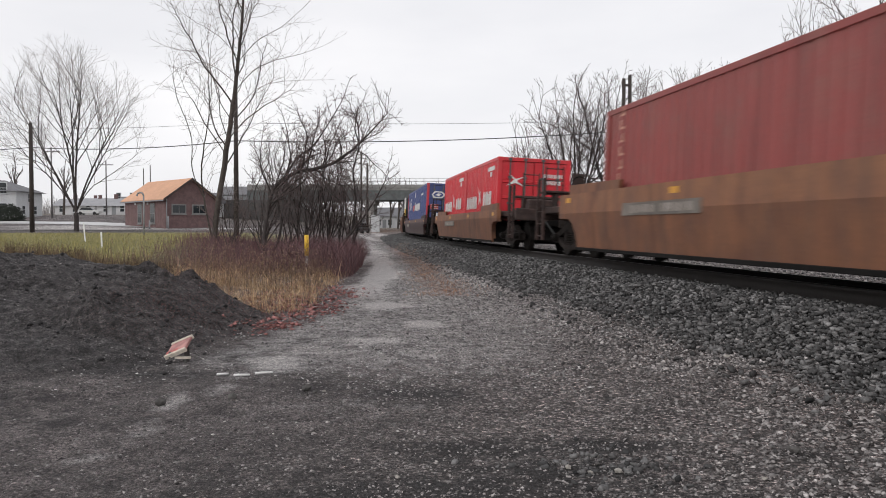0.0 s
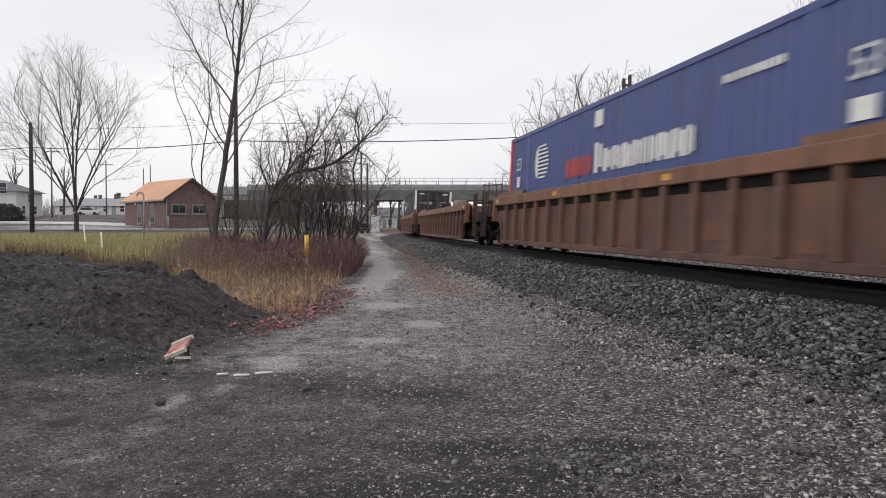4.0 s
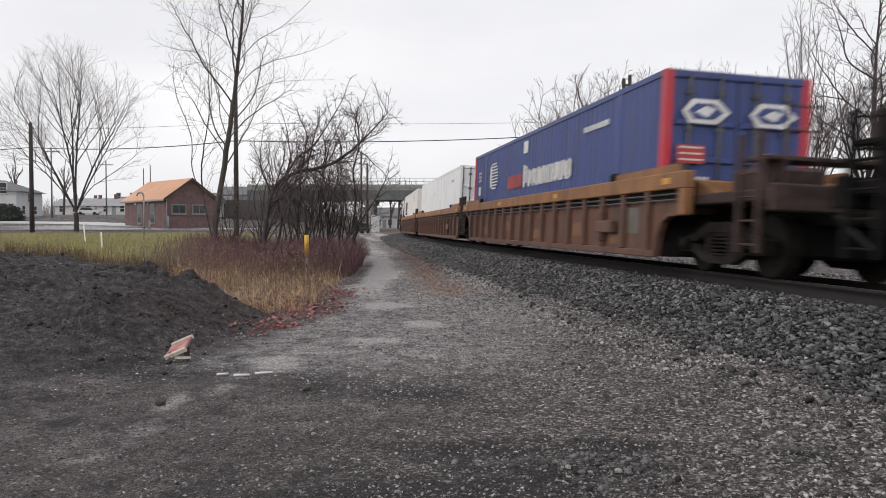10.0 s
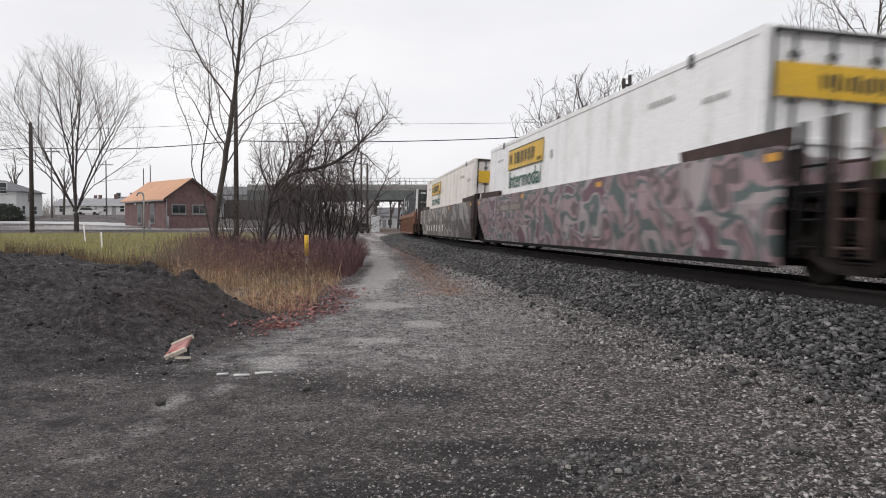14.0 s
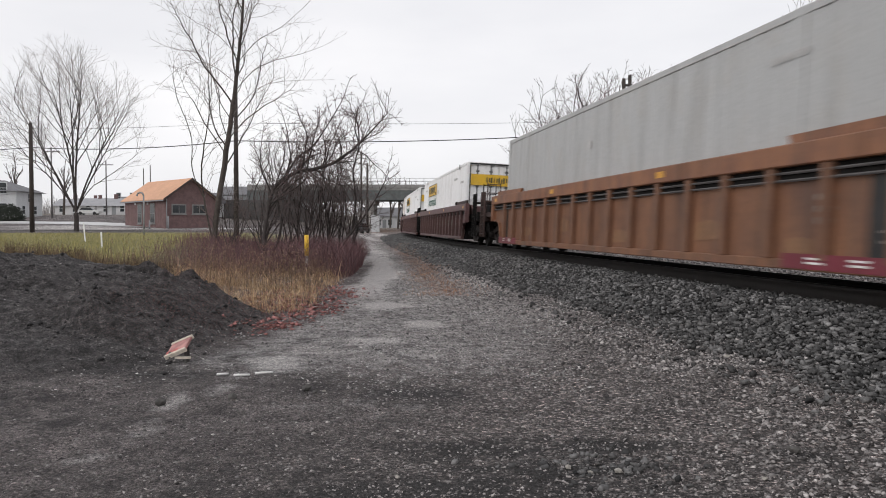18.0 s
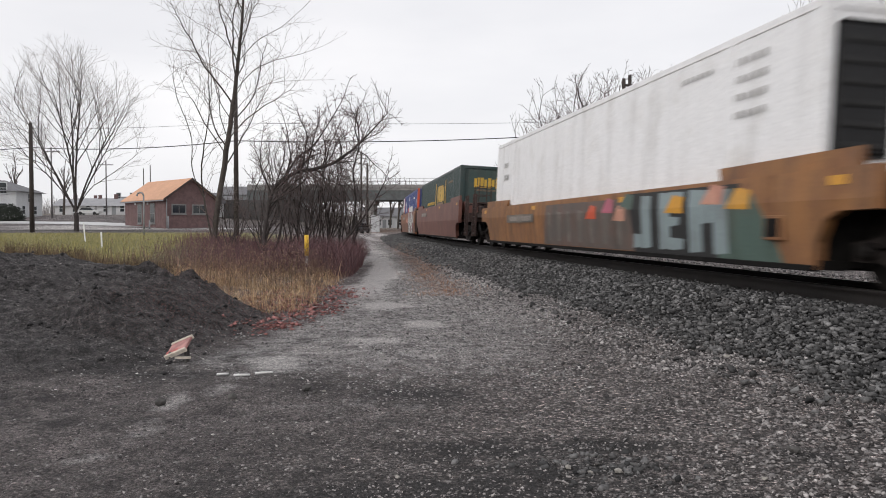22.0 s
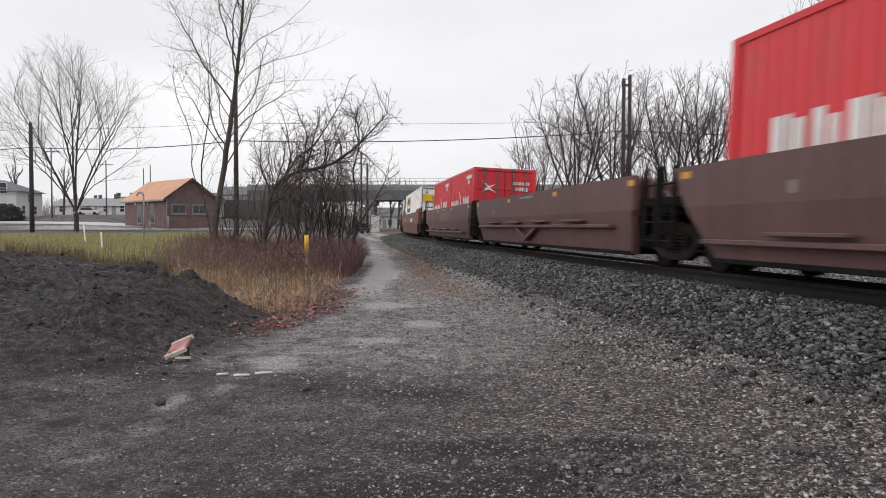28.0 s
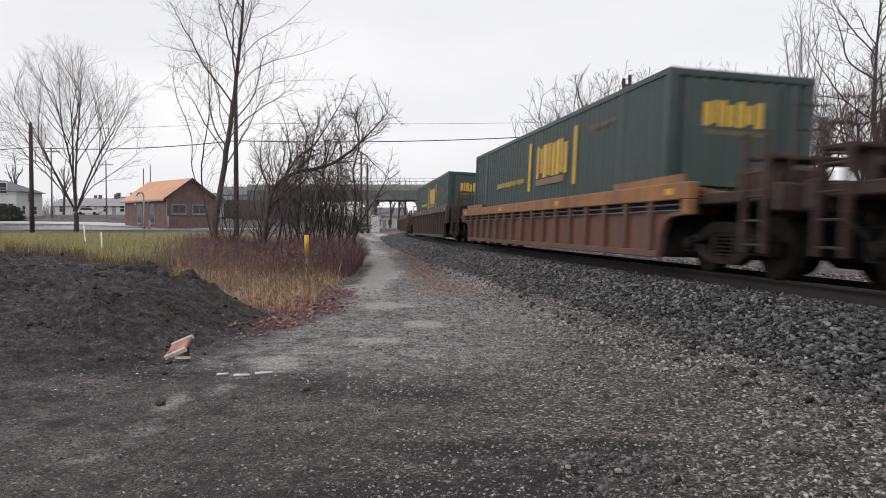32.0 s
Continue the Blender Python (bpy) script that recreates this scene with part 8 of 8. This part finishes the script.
def pump_house():
    # gable end faces the camera; the long side runs back to the left
    b = base_at(-27.05, 74, 0.12)
    turn = radians(45)
    ob = thing("brick_building", Matrix.Translation(b) @ Matrix.Rotation(turn, 4, "Z"), "small red brick building with a bright salmon roof", "building")
    W, D, eave, ridge = 5.3, 9.6, 3.1, 5.0
    bm = prism_y(bmesh.new(), [(0, 0), (W, 0), (W, eave), (W / 2, ridge), (0, eave)], 0, 0.3)
    part("gable_wall", bm, M["brick"], ob)
    part("gable_wall", prism_y(bmesh.new(), [(0, 0), (W, 0), (W, eave), (W / 2, ridge), (0, eave)], D - 0.3, D), M["brick"], ob)
    for x0, x1 in ((0.0, 0.3), (W - 0.3, W)):
        part("side_wall", bevel_box(x0, x1, 0.3, D - 0.3, 0, eave, 0.01), M["brick"], ob)
    for sx in (-1, 1):
        x_e, x_r = W / 2 + sx * (W / 2 + 0.35), W / 2
        drop = (ridge - eave) / (W / 2) * 0.35
        bm = bmesh.new()
        a = [(x_e, eave - drop + 0.06), (x_r, ridge + 0.06), (x_r, ridge + 0.16), (x_e, eave - drop + 0.16)]
        prism_y(bm, a, -0.3, D + 0.3)
        roof = part("roof", bm, M["roof_orange"], ob, "salmon sheet roof slope")
        bm = prism_y(bmesh.new(), [(x_e, eave - drop - 0.04), (x_r, ridge - 0.04), (x_r, ridge + 0.18), (x_e, eave - drop + 0.18)], -0.36, -0.303)
        part("verge_board", bm, M["roof_dark"], roof)
    for xx in (1.35, 3.5):
        window(ob, xx, 0.0, 2.05, 1.35, 0.8, "y", 1)
    for yy in (2.9, 5.9):
        window(ob, 0.0, yy, 1.65, 0.85, 1.9, "x", 0, 1)
        part("lamp_plate", box(bmesh.new(), -0.06, -0.004, yy + 0.9, yy + 1.25, 2.55, 2.75), M["siding"], ob, "small white wall plate")
    part("downpipe", tube(bmesh.new(), (0.08, -0.06, 0.1), (0.08, -0.06, eave), 0.05, None, 8), M["siding_grey"], ob)
    part("gutter", bevel_box(-0.46, -0.36, -0.3, D + 0.3, eave - 0.3, eave - 0.18, 0.01), M["siding_grey"], ob)
    for k, (xx, hh) in enumerate(((0.9, 1.3), (-0.9, 0.9))):
        v = tagged(new("standpipe", mesh_of("standpipe", tube(bmesh.new(), (0, 0, 0), (0, 0, hh), 0.07, None, 10), M["siding_grey"])), "grey standpipe beside the brick building", "pipe")
        v.matrix_basis = Matrix.Translation(base_at(-27.2 + xx, 72.6))
    return ob


pump_house()
lamp_post = thing("lamp_post", Matrix.Translation(base_at(-17.75, 45)), "grey hooked vent post standing in the grass", "post")
bm = tube(bmesh.new(), (0, 0, 0), (0, 0, 2.4), 0.05, None, 10)
for k in range(8):
    a0, a1 = math.pi * k / 8, math.pi * (k + 1) / 8
    tube(bm, (-0.2 + 0.2 * math.cos(a0), 0, 2.4 + 0.2 * math.sin(a0)), (-0.2 + 0.2 * math.cos(a1), 0, 2.4 + 0.2 * math.sin(a1)), 0.05, None, 10)
part("pipe", bm, M["siding_grey"], lamp_post)


# ---- bridge ----
def bridge():
    ob = thing("road_bridge", Matrix.Translation((-10, 140, 0)), "grey concrete and steel road bridge over the railway", "bridge")
    x0, x1 = -25, 60
    part("deck", bevel_box(x0, x1, -4.2, 4.2, 7.75, 8.2, 0.05), M["concrete"], ob)
    for yy in (-4.1, -1.4, 1.4, 4.1):
        bm = box(bmesh.new(), x0, x1, yy - 0.02, yy + 0.02, 6.05, 7.75)
        box(bm, x0, x1, yy - 0.25, yy + 0.25, 6.0, 6.08)
        part("girder", bm, M["girder"], ob, "weathered steel girder")
    for yy in (-4.2, 4.2):
        part("parapet", bevel_box(x0, x1, yy - 0.15, yy + 0.15, 8.2, 8.75, 0.03), M["concrete"], ob)
        rail = part("railing", tube(tube(bmesh.new(), (x0, yy, 9.9), (x1, yy, 9.9), 0.04, None, 6), (x0, yy, 9.3), (x1, yy, 9.3), 0.03, None, 6), M["galv"], ob, "steel railing")
        post_me = mesh_of("post", box(bmesh.new(), -0.04, 0.04, yy - 0.04, yy + 0.04, 8.75, 9.95), M["galv"])
        for i in range(33):
            pp = part("post", post_me, M["galv"], rail)
            pp.matrix_basis = Matrix.Translation((x0 + 1 + i * 2.55, 0, 0))
    for xx in (-3.2, 13.0):
        z = float(ground_z(-10 + xx, 140)) - 0.3
        pier = part("pier", bevel_box(xx - 0.8, xx + 0.8, -3.6, 3.6, z, 5.3, 0.08), M["concrete"], ob)
        part("pier_cap", bevel_box(xx - 1.1, xx + 1.1, -4.3, 4.3, 5.2, 6.0, 0.08), M["concrete"], pier)
    for xx, w in ((-18, 12), (30, 14)):
        bm = prism_y(bmesh.new(), [(xx - w, -1), (xx + (7 if xx < 0 else 0), -1), (xx + (7 if xx < 0 else 0), 0.6), (xx, 6.0), (xx - w, 6.0)] if xx < 0 else [(xx - 8, -1), (xx + w, -1), (xx + w, 6.0), (xx, 6.0), (xx - 8, 0.4)], -5, 5)
        part("abutment", bm, M["slope"], ob, "dark sloping abutment")
    return ob


M["girder"] = plain("weathered_girder_steel", (0.12, 0.13, 0.13), 0.7, 0.2, 2, 0.2, 0.1)
M["slope"] = plain("dark_slope_paving", (0.085, 0.082, 0.08), 0.9, 0, 3, 0.3, 0.4)
bridge()
box_hut = thing("signal_cabinet", Matrix.Translation(base_at(-12.6, 122)), "pale grey equipment hut beside the bridge", "cabinet")
part("body", bevel_box(-1.0, 1.0, -0.8, 0.8, 0, 3.4, 0.04), M["siding_tan"], box_hut)
part("body", bevel_box(1.05, 2.4, -0.7, 0.7, 0, 2.7, 0.04), M["siding"], box_hut)
part("door", bevel_box(-0.4, 0.4, -0.84, -0.8, 0.1, 2.1, 0.01), M["siding_grey"], box_hut)


# ---- houses ----
def house(x, y, turn, w, d, eave, ridge, wall, roof, label, hip=False, chimney=False, rows=2, side=False):
    b = base_at(x, y, 0.3)
    ob = thing("house", Matrix.Translation(b) @ Matrix.Rotation(radians(turn), 4, "Z"), label, "house", "town houses")
    for y0, y1 in ((0, 0.25), (d - 0.25, d)):
        part("wall", bevel_box(0, w, y0, y1, 0, eave, 0.01), wall, ob)
    for x0, x1 in ((0, 0.25), (w - 0.25, w)):
        part("wall", bevel_box(x0, x1, 0.25, d - 0.25, 0, eave, 0.01), wall, ob)
    bm = bmesh.new()
    o = 0.5
    a = [bm.verts.new(c) for c in ((-o, -o, eave), (w + o, -o, eave), (w + o, d + o, eave), (-o, d + o, eave))]
    k = 0.32 * w if hip else 0.0
    r = [bm.verts.new((k - (0 if hip else o), d / 2, ridge)), bm.verts.new((w - k + (0 if hip else o), d / 2, ridge))]
    for f in ((a[0], a[1], r[1], r[0]), (a[2], a[3], r[0], r[1]), (a[1], a[2], r[1]), (a[3], a[0], r[0]), (a[3], a[2], a[1], a[0])):
        bm.faces.new(f)
    rf = part("roof", bm, roof, ob)
    if chimney:
        part("chimney", bevel_box(w * 0.3, w * 0.3 + 0.7, d / 2 - 0.35, d / 2 + 0.35, ridge - 0.8, ridge + 0.9, 0.02), M["brick"], rf)
    n = max(2, int(w / 2.6))
    for j in range(rows):
        for i in range(n):
            window(ob, (i + 0.5) * w / n, 0, 1.6 + j * 2.7, 0.9, 1.4, "y", 0, 1, M["siding"])
    if side:
        for yy, zz in ((2.0, 1.5), (5.6, 1.5), (3.8, 3.1)):
            window(ob, w, yy, zz, 0.8, 1.1, "X", 0, 1, M["siding"])
    part("door", bevel_box(w * 0.5 - 0.45, w * 0.5 + 0.45, -0.04, 0.0, 0.2, 2.2, 0.01), M["siding_grey"], ob)
    return ob


house(-65.4, 98, 6, 9.8, 8, 3.9, 5.5, M["siding"], M["shingle"], "white two-storey house with a grey hipped roof", True, True, side=True)
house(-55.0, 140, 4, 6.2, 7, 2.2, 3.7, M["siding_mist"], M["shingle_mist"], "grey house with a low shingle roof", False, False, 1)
house(-52, 140, 2, 12, 9, 2.4, 4.0, M["siding_tan"], M["shingle"], "pale tan house far across the road", False, True, 1)
house(-45.5, 128, -4, 6, 8, 2.4, 4.2, M["siding"], M["shingle"], "small white house across the road", False, False, 1)
house(-47, 160, 0, 20, 10, 4.5, 6.5, M["siding_grey"], M["shingle"], "long low grey building far off", False, False, 1)
house(-72, 165, 0, 18, 10, 2.6, 4.4, M["siding_tan"], M["shingle"], "pale house far behind the road", False, True, 2)
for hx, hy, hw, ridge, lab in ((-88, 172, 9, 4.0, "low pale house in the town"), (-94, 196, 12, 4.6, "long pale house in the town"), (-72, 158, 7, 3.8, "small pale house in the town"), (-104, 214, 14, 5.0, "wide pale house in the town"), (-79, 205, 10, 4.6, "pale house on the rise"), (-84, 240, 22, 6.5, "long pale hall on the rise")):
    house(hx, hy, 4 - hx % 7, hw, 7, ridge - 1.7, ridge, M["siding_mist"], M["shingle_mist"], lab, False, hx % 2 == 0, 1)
house(-19.0, 178, 8, 10.5, 8, 3.0, 5.2, M["siding"], M["shingle"], "white house seen beneath the bridge", False, False, 1)


M["evergreen"] = leaf_material("dark_evergreen", (0.02, 0.026, 0.02), (0.05, 0.06, 0.045))
hv = rng.normal(0, 1, (2600, 3))
hv = hv / np.linalg.norm(hv, axis=1, keepdims=True) * rng.uniform(0.5, 1, (2600, 1)) ** 0.4 * np.array([1.9, 1.5, 1.9]) * (1 + 0.12 * np.sin(hv[:, :1] * 9))
hv[:, 2] = np.abs(hv[:, 2])
scatter("garden_hedge", hv + np.array(base_at(-52.2, 91, 0.05)), rng.uniform(0.1, 0.26, 2600), M["evergreen"], "dark clipped evergreen bush beside the white house", "bush", OCT_V, OCT_F)

# ---- road in the town and the mud bank ----
M["road"] = plain("pale_wet_road", (0.48, 0.48, 0.48), 0.45, 0, 0.8, 0.12, 0.05, "Object")
bm = bmesh.new()
xs = np.linspace(-95, -18, 60)
road_rows = []
for xx in xs:
    yc = 86 - 0.10 * (xx + 50) - 7 * float(smooth(-45, -22, xx))
    road_rows.append([bm.verts.new((xx, yc + o, float(ground_z(xx, yc + o)) + 0.03)) for o in (-2.8, -1.4, 0, 1.4, 2.8)])
for a, b in zip(road_rows, road_rows[1:]):
    for k in range(4):
        bm.faces.new((a[k], b[k], b[k + 1], a[k + 1]))
tagged(new("road", mesh_of("road", bm, M["road"])), "pale wet road curving through the town", "road", kind="structure")


def far_car(x, y, turn, colour, label):
    ob = thing("car", Matrix.Translation(base_at(x, y, 0.0)) @ Matrix.Rotation(radians(turn), 4, "Z"), label, "car", "parked cars")
    part("body", prism_y(bmesh.new(), [(-2.1, 0.3), (2.1, 0.3), (2.15, 0.75), (1.2, 0.9), (-1.9, 0.95), (-2.15, 0.7)], -0.85, 0.85), colour, ob)
    part("cabin", prism_y(bmesh.new(), [(-1.6, 0.93), (1.1, 0.9), (0.5, 1.42), (-1.1, 1.42)], -0.72, 0.72), M["glass"], ob)
    part("roof", bevel_box(-1.05, 0.45, -0.72, 0.72, 1.42, 1.47, 0.02), colour, ob)
    for xx in (-1.35, 1.35):
        for yy in (-0.8, 0.8):
            w = part("wheel", lathe_x(bmesh.new(), [(-0.1, 0.32), (0.1, 0.32)], 16), M["rubber"], ob)
            w.matrix_basis = Matrix.Translation((xx, yy, 0.32)) @ Matrix.Rotation(math.pi / 2, 4, "Z")
    return ob


M["car_white"] = plain("white_car_paint", (0.6, 0.6, 0.6), 0.3, 0, 3, 0.03, 0)
M["car_dark"] = plain("dark_car_paint", (0.06, 0.06, 0.065), 0.3, 0, 3, 0.1, 0)
far_car(-90.5, 198, 10, M["car_white"], "white car parked in the town")
far_car(-70, 150, 5, M["car_white"], "pale car parked beyond the yard")
far_car(-11.6, 106, 80, M["car_dark"], "dark car standing on the gravel way")


# ---- markers, stakes, board ----
marker = thing("marker_post", Matrix.Translation(base_at(-3.42, 19, 0.05)), "slim white marker post with a yellow top", "marker post")
part("post", bevel_box(-0.035, 0.035, -0.02, 0.02, 0, 0.75, 0.008), M["white_post"], marker)
part("cap", tube(bmesh.new(), (0, 0, 0.5), (0, 0, 1.02), 0.055, None, 12), M["yellow"], marker, "yellow plastic sleeve")
for x, y, h, tilt in ((-14.15, 30, 0.85, 5), (-10.8, 24, 0.6, 2)):
    st = new("stake", mesh_of("stake", bevel_box(-0.024, 0.024, -0.015, 0.015, 0, h, 0.005), M["white_post"]))
    st.matrix_basis = Matrix.Translation(base_at(x, y, 0.1)) @ pose(0, 0, 0, 0, -tilt, 0)
    tagged(st, "pale wooden survey stake in the grass", "stake", "survey stakes")
for x, y, ln, turn in ((-1.76, 6.02, 0.09, 4), (-1.6, 6.0, 0.13, -3), (-1.44, 6.06, 0.14, 8)):
    ob = new("stick", mesh_of("stick", tube(bmesh.new(), (-ln / 2, 0, 0), (ln / 2, 0, 0.004), 0.011, 0.009, 7), M["white_post"]))
    ob.matrix_basis = pose(x, y, float(ground_z(x, y)) + 0.012, 0, 0, turn)
    tagged(ob, "pale broken stick lying on the damp ground", "stick", "broken sticks")
M["board"] = plain("weathered_pale_board", (0.60, 0.54, 0.46), 0.8, 0, 20, 0.2, 0.3)
M["red_paint"] = plain("flaking_red_paint", (0.42, 0.12, 0.11), 0.7, 0, 20, 0.3, 0.3)
M["pink_paint"] = plain("faded_pinkish_paint", (0.43, 0.215, 0.2), 0.75, 0, 20, 0.3, 0.3)
stand = thing("broken_sign", Matrix.Translation(base_at(-2.29, 6.55, 0.0)), "broken red and cream board propped on short legs", "sign")
tilt = pose(0, 0, 0.135, 34, -22, -20)
placed(part("board", bevel_box(-0.11, 0.11, -0.085, 0.085, -0.012, 0.012, 0.004), M["pink_paint"], stand, "faded pink board"), tilt)
for yy in (-0.085, 0.085):
    placed(part("slat", bevel_box(-0.118, 0.118, yy - 0.012, yy + 0.012, -0.02, 0.02, 0.004), M["board"], stand, "pale wooden slat"), tilt)
placed(part("flaked_strip", bevel_box(-0.11, 0.02, -0.07, -0.03, 0.0125, 0.016, 0.001), M["red_paint"], stand, "flaking red paint"), tilt)
for x, y, h in ((-0.06, -0.05, 0.1), (0.07, -0.04, 0.13), (0.06, 0.05, 0.14)):
    part("leg", bevel_box(x - 0.011, x + 0.011, y - 0.011, y + 0.011, -0.01, h, 0.003), M["dark_stone"], stand)
part("rail", bevel_box(-0.02, 0.12, -0.06, -0.042, 0.04, 0.062, 0.004), M["board"], stand)


def motions():
    for ob, u, lift, half in RIDES:
        ride(ob, u, lift, half)


motions()
